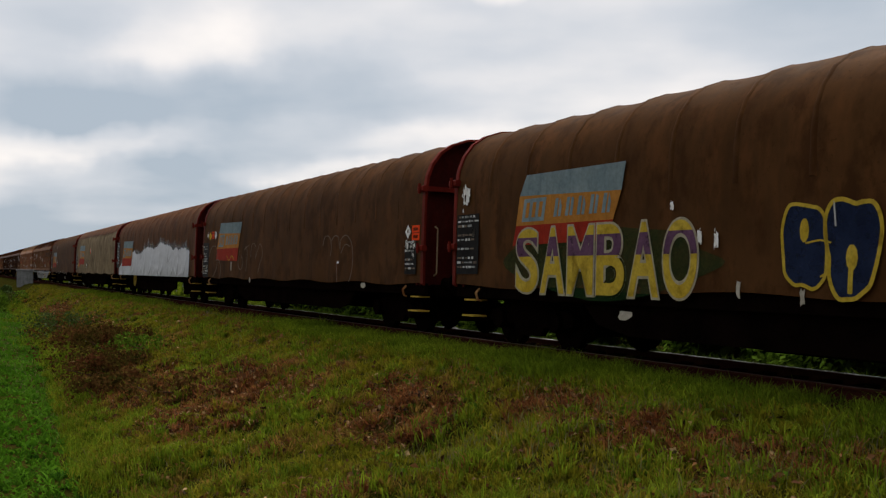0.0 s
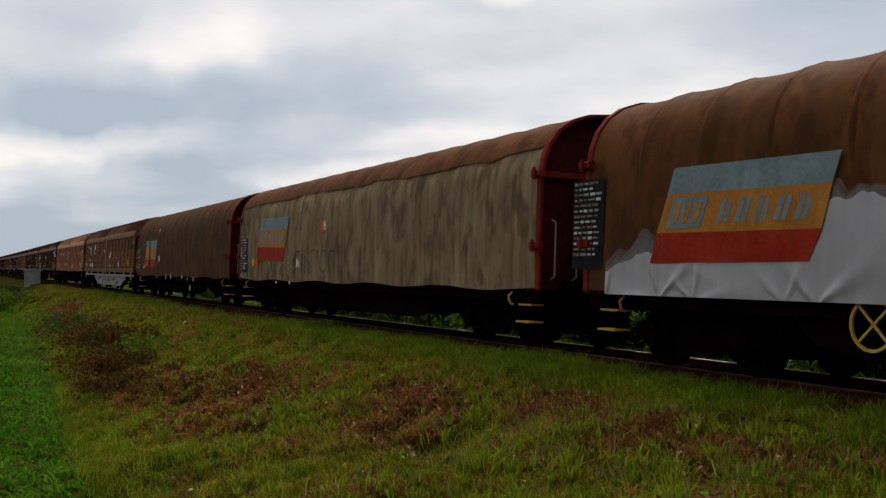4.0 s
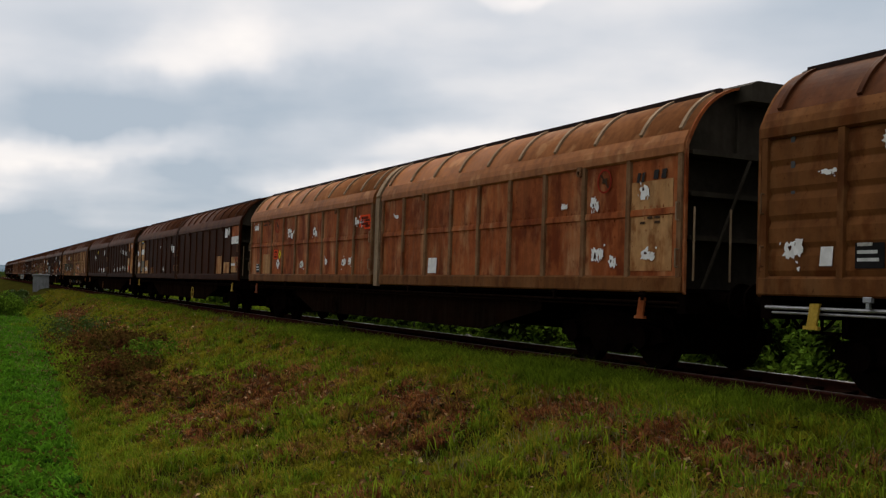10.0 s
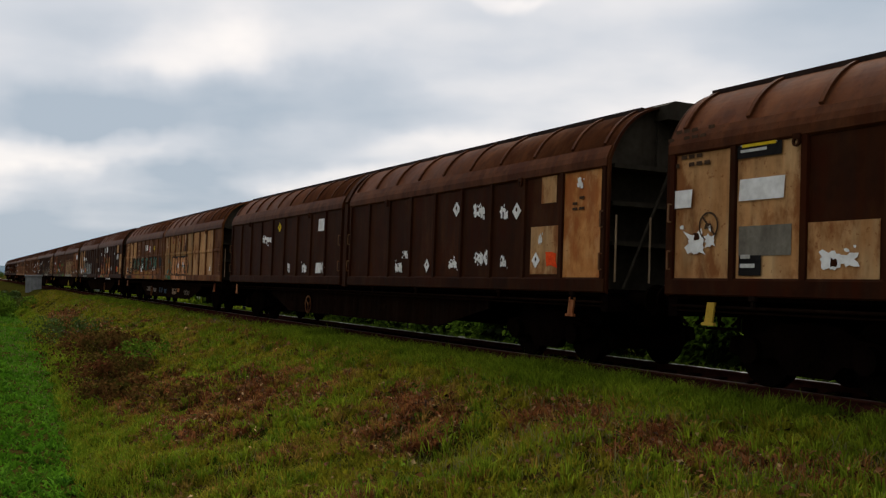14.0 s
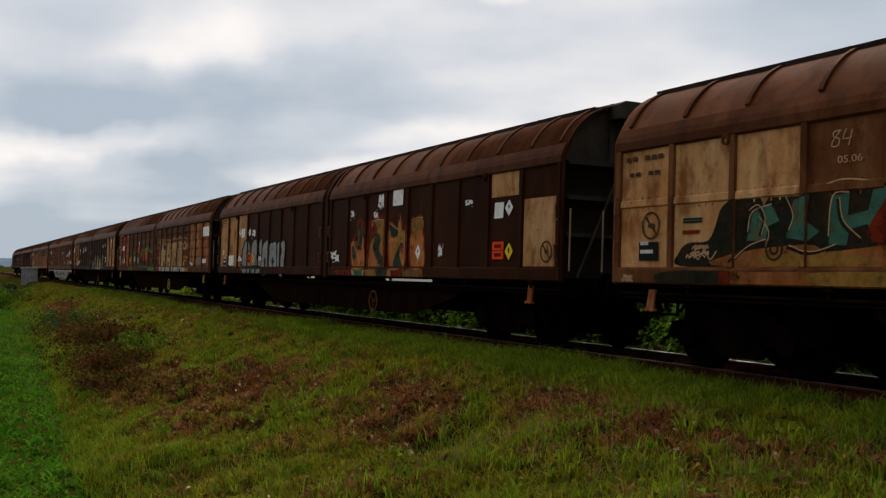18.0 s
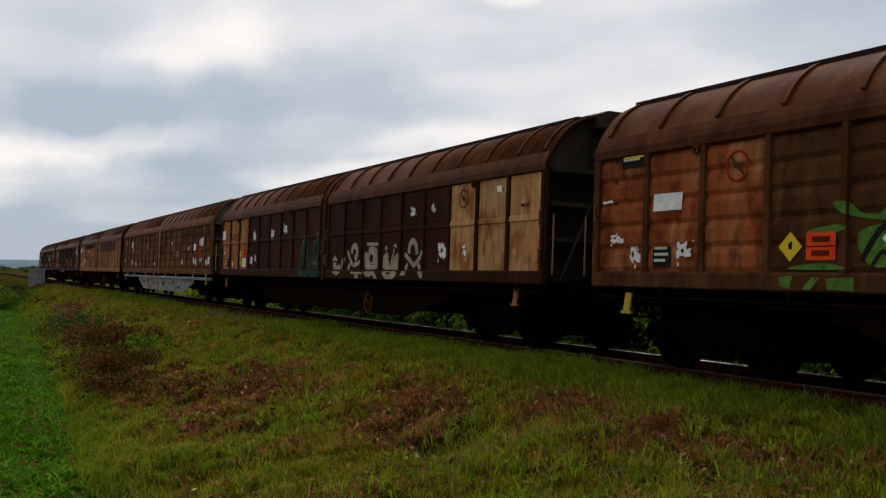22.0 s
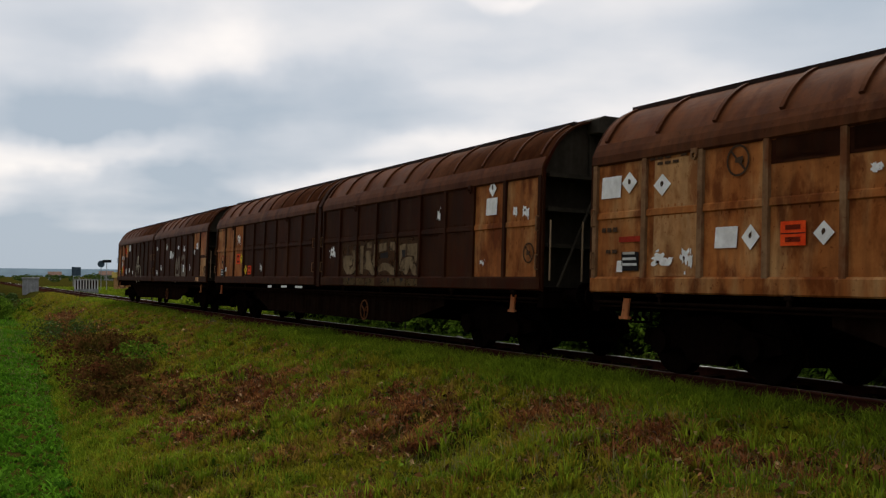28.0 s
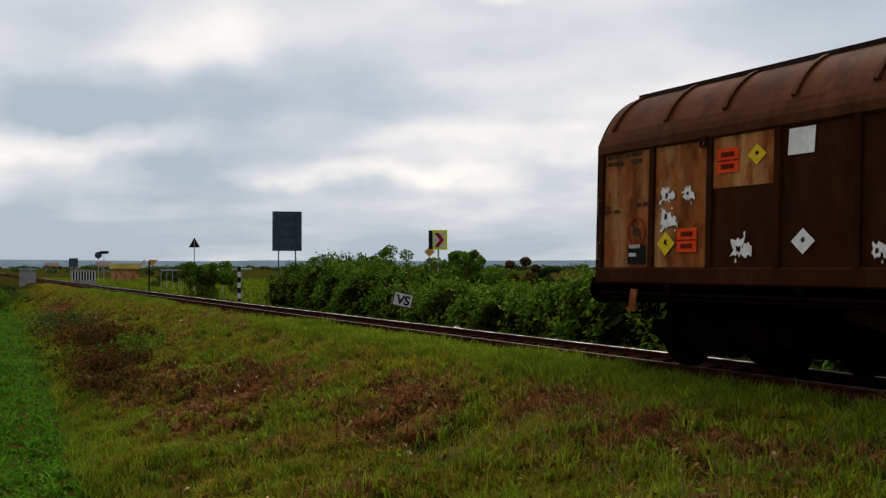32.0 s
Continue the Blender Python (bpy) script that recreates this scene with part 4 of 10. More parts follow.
TL = 18.7
TARP_ARC = [(-1.42, 1.02), (-1.43, 1.6), (-1.43, 2.4), (-1.42, 2.9), (-1.38, 3.2), (-1.28, 3.46), (-1.10, 3.70), (-0.84, 3.88), (-0.5, 4.00), (0, 4.05)]


def tarp_wagon(name, label, tarp):
    w = empty(name, label, "freight wagon", "tarpaulin wagons of the train")
    h = TL / 2
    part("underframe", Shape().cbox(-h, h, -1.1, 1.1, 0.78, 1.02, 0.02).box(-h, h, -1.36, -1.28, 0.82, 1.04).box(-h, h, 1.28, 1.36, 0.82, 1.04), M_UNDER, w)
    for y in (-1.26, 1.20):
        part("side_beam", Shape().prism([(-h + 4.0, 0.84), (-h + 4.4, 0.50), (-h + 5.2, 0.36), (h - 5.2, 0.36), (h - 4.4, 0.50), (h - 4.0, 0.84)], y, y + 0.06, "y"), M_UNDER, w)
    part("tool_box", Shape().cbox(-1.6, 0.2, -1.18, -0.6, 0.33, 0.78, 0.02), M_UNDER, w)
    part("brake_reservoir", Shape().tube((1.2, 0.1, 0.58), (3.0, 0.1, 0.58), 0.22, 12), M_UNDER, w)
    arc = TARP_ARC + [(-y, z) for y, z in TARP_ARC[-2::-1]]
    pts = len(arc)
    bays = 15
    xs = np.linspace(-h + 0.04, h - 0.04, bays * 6 + 1)
    vs = []
    r = random.Random(name)
    sag = [r.uniform(0.6, 1.3) for _ in range(bays + 1)]
    for i, x in enumerate(xs):
        b, ph = i // 6, (i % 6) / 6
        d = 4 * ph * (1 - ph) * 0.036 * sag[min(b, bays)]
        for j, (y, z) in enumerate(arc):
            k = min(1, max(0, (z - 2.6) / 1.0))
            low = max(0, 1 - abs(z - 1.02) / 0.5)
            wv = 0.012 * math.sin(x * 5.3 + z * 3) + 0.02 * low * math.sin(x * 2.9 + sag[b % bays] * 9)
            vs.append((x, y * (1 - d * k * 0.35 / 1.4) + wv * (1 if y > 0 else -1) * (1 - k), z - d * k + 0.03 * low * math.sin(x * 1.7 + sag[0] * 5)))
    q = [(i * pts + j, i * pts + j + 1, (i + 1) * pts + j + 1, (i + 1) * pts + j) for i in range(len(xs) - 1) for j in range(pts - 1)]
    sh = Shape()
    sh.v, sh.f = vs, q
    cover = part("tarpaulin", sh, tarp, w, smooth=True)
    for b in range(1, bays):
        x = xs[b * 6]
        hp = Shape()
        a2 = [q for q in arc if q[1] > 1.9]
        n = len(a2)
        hp.v = [(x + dx, y * (1 + out / 1.4), z + out) for y, z in a2 for dx, out in ((-0.07, -0.012), (-0.03, 0.003), (0, 0.007), (0.03, 0.003), (0.07, -0.012))]
        hp.f = [(5 * i + k, 5 * i + k + 1, 5 * i + k + 6, 5 * i + k + 5) for i in range(n - 1) for k in range(4)]
        part("hoop_ridge", hp, tarp, w, smooth=True)
    for sgn in (-1, 1):
        a2 = [(-1.40, 1.0)] + [(y * 0.985, z - 0.03) for y, z in arc[1:-1]] + [(1.40, 1.0)]
        e = part("end_wall", Shape().prism(a2[::-1], sgn * (h - 0.32) - 0.03, sgn * (h - 0.32) + 0.03, "x"), M_ENDSHADE, w, "dark red steel end wall with shade painted in")
        fl = Shape()
        hoop = [(y * 1.01, z + 0.02) for y, z in arc]
        fl.prism((hoop + [(y * 0.965, z - 0.04) for y, z in hoop][::-1])[::-1], sgn * h - 0.05, sgn * h + 0.07, "x")
        part("end_hoop", fl, M_ENDRED, e)
        a, b = sorted((sgn * (h - 0.26), sgn * (h - 0.16)))
        part("end_beam", Shape().cbox(a, b, -1.36, 1.36, 2.93, 3.03, 0.015), M_ENDRED, e)
        for y in (-1.30, -0.45, 0.45, 1.30):
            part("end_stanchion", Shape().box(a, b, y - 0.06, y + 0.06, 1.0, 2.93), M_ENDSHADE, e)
        for z in (1.75, 2.95):
            part("lock_clamp", Shape().cbox(sgn * h - 0.14, sgn * h + 0.14, -1.52, -1.40, z - 0.06, z + 0.06, 0.02).tube((sgn * h, -1.54, z - 0.1), (sgn * h, -1.54, z + 0.1), 0.03, 8), M_ENDRED, e)
        for y in (-1.15, -0.72):
            part("grab_rail", Shape().path([(sgn * (h - 0.02), y, 1.2), (sgn * (h + 0.10), y, 1.25), (sgn * (h + 0.10), y, 2.15), (sgn * (h - 0.02), y, 2.2)], 0.016), M_POST, e)
        part("step", Shape().box(sgn * (h - 0.5) - 0.22, sgn * (h - 0.5) + 0.22, -1.38, -1.1, 0.46, 0.49).box(sgn * (h - 0.5) - 0.22, sgn * (h - 0.5) + 0.22, -1.34, -1.1, 0.75, 0.78), M_YELLOW, w)
        part("tie_hook", Shape().path([(sgn * (h - 0.9), -1.36, 0.98), (sgn * (h - 0.9), -1.44, 0.9), (sgn * (h - 0.9), -1.40, 0.78), (sgn * (h - 0.9), -1.34, 0.76)], 0.022), M_CREAM, w)
    running_gear(w, h, h - 2.1)
    return w


# ---- marks on the wagons' sides; u metres from the wagon's rear end, z above the rail ----
def plate(w, name, u, z, ww, hh, m, half, y=-1.40, lean=0.0, label="", jag=0, diamond=False, seed=0):
    """A flat mark: a rectangle (slanted by lean), a diamond, or a torn scrap with an uneven edge (jag corners)."""
    x = u - half
    if diamond:
        ring = [(x - ww / 2, z), (x, z - hh / 2), (x + ww / 2, z), (x, z + hh / 2)]
    elif jag:
        r = random.Random(seed + int(u * 977) + int(z * 131))
        ring = []
        for i in range(jag):
            a = 2 * math.pi * i / jag
            c, s = math.cos(a), math.sin(a)
            k = r.uniform(0.45, 1.0) / max(abs(c), abs(s))
            ring.append((x + c * k * ww / 2, z + s * k * hh / 2))
    else:
        ring = [(x - ww / 2 - lean / 2, z - hh / 2), (x + ww / 2 - lean / 2, z - hh / 2), (x + ww / 2 + lean / 2, z + hh / 2), (x - ww / 2 + lean / 2, z + hh / 2)]
    return part(name, Shape().prism(ring, y - 0.004, y, "y"), m, w, label)


def stroke(w, name, pts, r, m, half, y=-1.402, label=""):
    """A painted line along a curve through points (u, z)."""
    c = smooth_ring(list(pts), False, 5 if len(pts) > 2 else 1)
    up, dn = [], []
    for i, q in enumerate(c):
        a, b = c[max(0, i - 1)], c[min(len(c) - 1, i + 1)]
        dx, dz = b[0] - a[0], b[1] - a[1]
        l = math.hypot(dx, dz) or 1
        up.append((q[0] - half - dz / l * r, q[1] + dx / l * r))
        dn.append((q[0] - half + dz / l * r, q[1] - dx / l * r))
    n = len(c)
    vs = [(u, d, z) for d in (y - 0.003, y) for row in (dn, up) for u, z in row]
    fs = []
    for i in range(n - 1):
        fs += [(i, i + 1, n + i + 1, n + i), (2 * n + i, 3 * n + i, 3 * n + i + 1, 2 * n + i + 1), (i, 2 * n + i, 2 * n + i + 1, i + 1), (n + i, n + i + 1, 3 * n + i + 1, 3 * n + i)]
    fs += [(0, n, 3 * n, 2 * n), (n - 1, 3 * n - 1, 4 * n - 1, 2 * n - 1)]
    return part(name, Shape().add(vs, fs), m, w, label)


# ---- the train, from its last wagon forward ----
S_PITCH, T_PITCH = 23.4, 20.1
TRAIN = []          # (wagon, distance of its centre ahead of the train's rear end, half its length)


def add_s(n, w):
    TRAIN.append((w, S_PITCH * (12 - n) + SL / 2, SL / 2))
    return w


def add_t(n, w):
    TRAIN.append((w, S_PITCH * 12 + T_PITCH * (4 - n) + TL / 2, TL / 2))
    return w


S = {}
S[12] = add_s(12, sliding_wagon("sliding_wall_wagon", "sooty brown sliding wall wagon, last of the train", M_DARK, "plain", faded={0: M_ORANGE, 1: M_ORANGE}))
S[11] = add_s(11, sliding_wagon("sliding_wall_wagon", "sooty brown sliding wall wagon with orange end panels", M_DARK, "mid", faded={0: M_ORANGE, 1: M_ORANGE, 2: M_ORANGE, 16: M_ORANGE, 17: M_ORANGE}))
S[10] = add_s(10, sliding_wagon("sliding_wall_wagon", "faded orange sliding wall wagon with dark upper panels", M_DARK, "mid", faded={k: M_ORANGE for k in range(18)}, sill=M_ORANGE, frame_paint=M_RIBTAN))
S[9] = add_s(9, sliding_wagon("sliding_wall_wagon", "brown sliding wall wagon with silver-grey side beam", M_BROWN, "pressed", silver=True, post=M_POST, endm=M_ENDGREY, wheel_at=7.6, wheel_paint=M_YELLOW))
S[8] = add_s(8, sliding_wagon("sliding_wall_wagon", "dark brown sliding wall wagon with pale graffiti letters", M_DARK, "mid", faded={0: M_ORANGE, 1: M_ORANGE, 2: M_ORANGE, 15: M_CREAM, 16: M_CREAM, 17: M_CREAM}))
S[7] = add_s(7, sliding_wagon("sliding_wall_wagon", "brown sliding wall wagon with green and beige graffiti", M_UMBER, "pressed", faded={0: M_REDBROWN, 1: M_REDBROWN, 2: M_REDBROWN, 15: M_ORANGE, 16: M_ORANGE, 17: M_REDBROWN}, wheel_paint=M_YELLOW, lever=M_YELLOW))
S[6] = add_s(6, sliding_wagon("sliding_wall_wagon", "dark brown sliding wall wagon with silver and orange graffiti", M_DARK, "plain", faded={0: M_CREAM, 1: M_CREAM, 2: M_CREAM}))
S[5] = add_s(5, sliding_wagon("sliding_wall_wagon", "faded tan sliding wall wagon covered with pink graffiti", M_BROWN, "mid", faded={**{k: M_CREAM for k in (0, 1, 2, 14, 15, 16)}, **{k: M_STREAKS for k in (9, 10, 11, 12, 13)}}, wheel_at=7.7))
S[4] = add_s(4, sliding_wagon("sliding_wall_wagon", "dark brown sliding wall wagon with white paper scraps", M_DARK, "plain", faded={17: M_GLOW}, wheel_at=8.0))
S[3] = add_s(3, sliding_wagon("sliding_wall_wagon", "dark brown sliding wall wagon with cream end panels", M_DARK, "plain", faded={0: M_CREAM, 1: M_CREAM}, wheel_paint=M_YELLOW, lever=M_YELLOW))
S[2] = add_s(2, sliding_wagon("sliding_wall_wagon", "rusty orange-brown sliding wall wagon", M_REDBROWN, "mid", roof=M_ROOFO, ribs=M_POST, post=M_POST, sill=M_OCHRE, wheel_at=8.0, wheel_paint=M_BEAMD, frame_paint=M_RIBTAN))
S[1] = add_s(1, sliding_wagon("sliding_wall_wagon", "ochre brown sliding wall wagon with silver-grey side beam", M_OCHRE, "pressed", silver=True, post=M_POST, endm=M_ENDGREY, wheel_at=15.1, wheel_paint=M_YELLOW))
T = {}
T[4] = add_t(4, tarp_wagon("tarpaulin_wagon", "brown tarpaulin wagon with patched lower hem", M_TARP))
T[3] = add_t(3, tarp_wagon("tarpaulin_wagon", "dirty cream tarpaulin wagon with striped emblem", M_TARPC))
T[2] = add_t(2, tarp_wagon("tarpaulin_wagon", "brown tarpaulin wagon with silver patched side", M_TARP2))
T[1] = add_t(1, tarp_wagon("tarpaulin_wagon", "brown tarpaulin wagon with faint chalk graffiti", M_TARP))
T[0] = add_t(0, tarp_wagon("tarpaulin_wagon", "brown tarpaulin wagon with large yellow graffiti letters", M_TARP))


# ---- papers, labels, repaints, emblems and graffiti on the wagons' near sides ----
M_GRAFBEIGE = mat("graffiti_beige", (0.34, 0.22, 0.13), (0.46, 0.33, 0.22), 3.0, 0.6, bump=0.0)
M_GRAFCREAM = mat("graffiti_cream", (0.36, 0.31, 0.22), (0.48, 0.42, 0.31), 5.0, 0.6, bump=0.0)
M_GREYP = mat("grey_paint_patch", (0.17, 0.15, 0.12), (0.23, 0.21, 0.17), 2.0, 0.6, grime=0.2)
M_BLUEFADE = mat("faded_blue_black", (0.030, 0.030, 0.032), (0.055, 0.046, 0.040), 4.0, 0.7, bump=0.0)
M_CLOTH = mat("grubby_cloth", (0.36, 0.32, 0.26), (0.50, 0.46, 0.39), 5.0, 0.9, bump=0.0)
M_HAZE = mat("overspray_green", (0.020, 0.055, 0.018), (0.035, 0.085, 0.030), 2.0, 0.7, bump=0.0)
M_STENCIL = mat("faded_stencil", (0.055, 0.032, 0.020), (0.085, 0.05, 0.03), 9.0, 0.7, bump=0.0)
M_FAINT = mat("faint_old_label", (0.19, 0.105, 0.05), (0.24, 0.14, 0.07), 3.0, 0.6)
M_SALMON = mat("graffiti_salmon", (0.5022, 0.194, 0.07182), (0.7452, 0.3629, 0.1676), 1.6, 0.6, bump=0.0, c3=(0.3888, 0.1266, 0.0399))
M_OLIVE = mat("graffiti_olive_streaks", (0.135, 0.09, 0.0304), (0.25, 0.0945, 0.02508), 1.4, 0.6, bump=0.0, stretch=(2.2, 0.9, 0.228), c3=(0.1, 0.09, 0.038))
M_DRED = mat("graffiti_dark_red", (0.138, 0.01555, 0.006019), (0.204, 0.02592, 0.009363), 2.0, 0.6, bump=0.0, grime=0.4)
M_TEAL2 = mat("graffiti_dull_teal", (0.04002, 0.1134, 0.08271), (0.06403, 0.1575, 0.1094), 1.6, 0.6, bump=0.0, c3=(0.1134, 0.1001, 0.04669))
M_RUSTO = mat("graffiti_rust_orange", (0.3672, 0.1092, 0.02934), (0.5832, 0.2203, 0.06402), 1.6, 0.6, bump=0.0, c3=(0.2592, 0.07399, 0.02135))
M_GOLD = mat("graffiti_dull_gold", (0.225, 0.1134, 0.02371), (0.36, 0.189, 0.04268), 1.6, 0.6, bump=0.0, c3=(0.153, 0.09979, 0.02608))
M_DEEPG = mat("graffiti_deep_green", (0.01872, 0.0312, 0.0208), (0.0364, 0.052, 0.0312), 1.6, 0.6, bump=0.0, c3=(0.0728, 0.052, 0.0208))
M_SILV = mat("graffiti_pale_grey", (0.2645, 0.2472, 0.2185), (0.3565, 0.3392, 0.3047), 1.6, 0.6, bump=0.0, grime=0.2)
M_NAVY = mat("graffiti_slate_blue", (0.028, 0.044, 0.068), (0.056, 0.088, 0.128), 2.5, 0.6, bump=0.0)
M_BEIGEG = mat("graffiti_warm_beige", (0.4725, 0.2558, 0.1073), (0.6993, 0.4322, 0.2086), 1.2, 0.6, bump=0.0, grime=0.2, c3=(0.4158, 0.1764, 0.06257))
M_BEIGEG2 = mat("graffiti_cool_beige", (0.4455, 0.3787, 0.2822), (0.594, 0.5346, 0.4307), 1.4, 0.6, bump=0.0, grime=0.25)
M_LIME = mat("graffiti_leaf_green", (0.0748, 0.1836, 0.02992), (0.1292, 0.272, 0.05168), 1.6, 0.6, bump=0.0, grime=0.2)
M_CREAM2 = mat("graffiti_peach", (0.4625, 0.2644, 0.1378), (0.575, 0.36, 0.2042), 2.0, 0.6, bump=0.0)
M_TAGS = mat("graffiti_tan_marker", (0.21, 0.1215, 0.04712), (0.29, 0.171, 0.0722), 2.0, 0.6, bump=0.0)
M_DULLB = mat("graffiti_sooty_beige", (0.165, 0.112, 0.060), (0.245, 0.172, 0.098), 1.4, 0.6, bump=0.0, grime=0.45, c3=(0.075, 0.045, 0.022))
M_DULLO = mat("graffiti_sooty_olive", (0.070, 0.042, 0.016), (0.105, 0.064, 0.026), 1.4, 0.6, bump=0.0, grime=0.4)
M_GRAFBG = mat("graffiti_brown_ground", (0.040, 0.018, 0.007), (0.070, 0.030, 0.010), 1.4, 0.6, bump=0.0, grime=0.4)
M_TEALF = mat("graffiti_worn_teal", (0.022, 0.044, 0.034), (0.040, 0.072, 0.054), 1.8, 0.6, bump=0.0, c3=(0.030, 0.014, 0.007))
M_DRUST = mat("graffiti_deep_rust", (0.225, 0.072, 0.021), (0.36, 0.138, 0.042), 1.6, 0.6, bump=0.0, grime=0.35, c3=(0.135, 0.051, 0.018))
M_SOOTG = mat("graffiti_sooty_green", (0.014, 0.018, 0.012), (0.035, 0.022, 0.012), 1.8, 0.6, bump=0.0)
PAINT = {"ORANGE": M_ORANGE, "CREAM": M_CREAM, "REDBROWN": M_REDBROWN, "DARK": M_DARK, "GREY": M_GREYP, "GRAFCREAM": M_GRAFCREAM, "GRAFDULL": M_GRAFD, "GRAFX": M_GRAFX, "GRAFT": M_GRAFT,
         "GRAFS": M_GRAFS, "GRAFW": M_GRAFW, "GRAFG": M_GRAFG, "GRAFO": M_GRAFO, "REDP": M_REDP, "GRAFY": M_GRAFY, "GRAFBEIGE": M_GRAFBEIGE, "GRAFK": M_GRAFK, "GRAFB": M_GRAFB, "STEEL": M_POST, "DRUST": M_DRUST, "SOOTG": M_SOOTG, "DULLB": M_DULLB, "DULLO": M_DULLO, "GRAFBG": M_GRAFBG, "TEALF": M_TEALF, "SALMON": M_SALMON, "OLIVE": M_OLIVE, "DRED": M_DRED, "TEAL2": M_TEAL2, "RUSTO": M_RUSTO, "RUSTO2": M_GOLD, "GOLD": M_GOLD, "DEEPG": M_DEEPG, "SILV": M_SILV,
         "NAVY": M_NAVY, "BEIGEG": M_BEIGEG, "BEIGEG2": M_BEIGEG2, "GRAFLIME": M_LIME, "CREAM2": M_CREAM2, "BEIGEDULL": M_TAGS, "GREYV": M_GRAFX}


def skin(half):
    """The depth of the face that a mark lies on."""
    return -1.3985 if half > 10 else -1.446


def mark(kind, w, half, u, z, ww, hh):
    y = skin(half)
    if kind == "w":
        r = random.Random(int(u * 100 + z * 1000))
        plate(w, "paper_scrap", u - ww * 0.14, z + hh * r.uniform(-0.08, 0.12), ww * 0.66, hh * r.uniform(0.75, 1.0), M_PATCHP, half, y, jag=23, seed=3)
        plate(w, "paper_scrap", u + ww * 0.24, z + hh * r.uniform(-0.2, 0.1), ww * r.uniform(0.3, 0.5), hh * r.uniform(0.5, 0.9), M_PATCHP, half, y - 0.003, jag=17, seed=9)
        for k in range(3):
            plate(w, "paper_chip", u + ww * r.uniform(-0.55, 0.55), z + hh * r.uniform(-0.65, 0.6), ww * r.uniform(0.06, 0.16), hh * r.uniform(0.1, 0.3), M_PATCHP, half, y - 0.001, jag=7, seed=k)
        if ww * hh > 0.05:
            plate(w, "torn_hole", u - ww * r.uniform(0.05, 0.2), z + hh * r.uniform(-0.1, 0.15), ww * 0.2, hh * r.uniform(0.2, 0.4), M_DARK, half, y - 0.004, jag=11, seed=5)
    elif kind == "s":
        if half < 10:
            plate(w, "cloth_scrap", u, z, ww * 0.95, hh * 1.1, M_CLOTH, half, y, jag=9, seed=4)
        else:
            plate(w, "paper_sheet", u, z, ww, hh, M_PATCHP, half, y, jag=0, lean=0.02)
    elif kind == "d":
        p = plate(w, "white_diamond_label", u, z, ww, hh, M_PATCHP, half, y, diamond=True)
        plate(p, "symbol", u, z + hh * 0.06, ww * 0.22, hh * 0.34, M_STENCIL, half, y - 0.004, jag=6)
    elif kind == "y":
        p = plate(w, "yellow_diamond_label", u, z, ww, hh, M_YELLAB, half, y, diamond=True, label="yellow hazard diamond")
        plate(p, "flame_symbol", u, z + hh * 0.06, ww * 0.22, hh * 0.36, M_BLACKP, half, y - 0.004, jag=7)
    elif kind in "oO":
        p = plate(w, "orange_label", u, z, ww, hh, M_ORLAB, half, y, jag=8 if kind == "O" else 0, label="orange hazard label")
        if kind == "o":
            plate(p, "divider", u, z, ww * 0.96, 0.012, M_BLACKP, half, y - 0.004)
            for k in (-0.25, 0.25):
                plate(p, "printed_bar", u, z + k * hh, ww * 0.6, hh * 0.2, M_DRED, half, y - 0.004)
    elif kind == "k":
        p = plate(w, "stencil_panel", u, z, ww, hh, M_BLACKP, half, y, label="black data panel with white stencils")
        r = random.Random(int(u * 31 + z * 77))
        n = max(2, int(hh / 0.09))
        if hh > 0.5:
            for i in range(n):
                if r.random() < 0.15:
                    continue
                zz, x = z + hh * 0.46 - hh * 0.92 * i / n, u - ww * 0.45
                while x < u + ww * r.uniform(0.1, 0.42):
                    l = ww * r.uniform(0.06, 0.2)
                    plate(p, "stencil_bar", x + l / 2, zz, l, hh / n * r.uniform(0.25, 0.5), r.choice((M_LIGHTP, M_GRAFD, M_GRAFS)), half, y - 0.004)
                    x += l + ww * r.uniform(0.03, 0.07)
            n = 0
        for i in range(n):
            zz = z + hh * 0.44 - hh * 0.9 * i / n
            l = ww * r.uniform(0.35, 0.85)
            plate(p, "stencil_bar", u - ww * 0.42 + l / 2, zz, l, hh / n * 0.4, M_LIGHTP if i % 3 else M_GRAFW, half, y - 0.004)
    elif kind == "e":
        n = max(1, int(hh / 0.07))
        for i in range(n):
            for j in range(max(2, int(ww / 0.14))):
                m = max(2, int(ww / 0.14))
                if (i * 7 + j * 5 + int(u * 10)) % 4:
                    plate(w, "stencil_mark", u - ww / 2 + (j + 0.5) * ww / m, z + hh / 2 - (i + 0.5) * hh / n, ww / m * 0.7, hh / n * 0.5, M_STENCIL, half, y)
    elif kind == "c":
        r = (ww + hh) / 4
        part("prohibition_ring", Shape().ring((u - half, y - 0.005, z), r, r * 0.14, t=0.004, n=22), M_STENCIL if int(u * 10) % 3 else M_REDP, w, "faded round prohibition mark")
        stroke(w, "ring_bar", [(u - r * 0.6, z + r * 0.6), (u + r * 0.6, z - r * 0.6)], r * 0.07, M_STENCIL, half, y)
        plate(w, "ring_symbol", u, z, r * 0.9, r * 0.5, M_STENCIL, half, y - 0.001, jag=8)
    elif kind == "R":
        plate(w, "red_label", u, z, ww, hh, M_ORLAB if ww < 0.3 else M_REDP, half, y)
    elif kind == "Y":
        plate(w, "yellow_bar", u, z, ww, hh, M_YELLAB, half, y - 0.008)
    elif kind == "p":
        plate(w, "faint_label", u, z, ww, hh, M_FAINT, half, y)
    elif kind == "B":
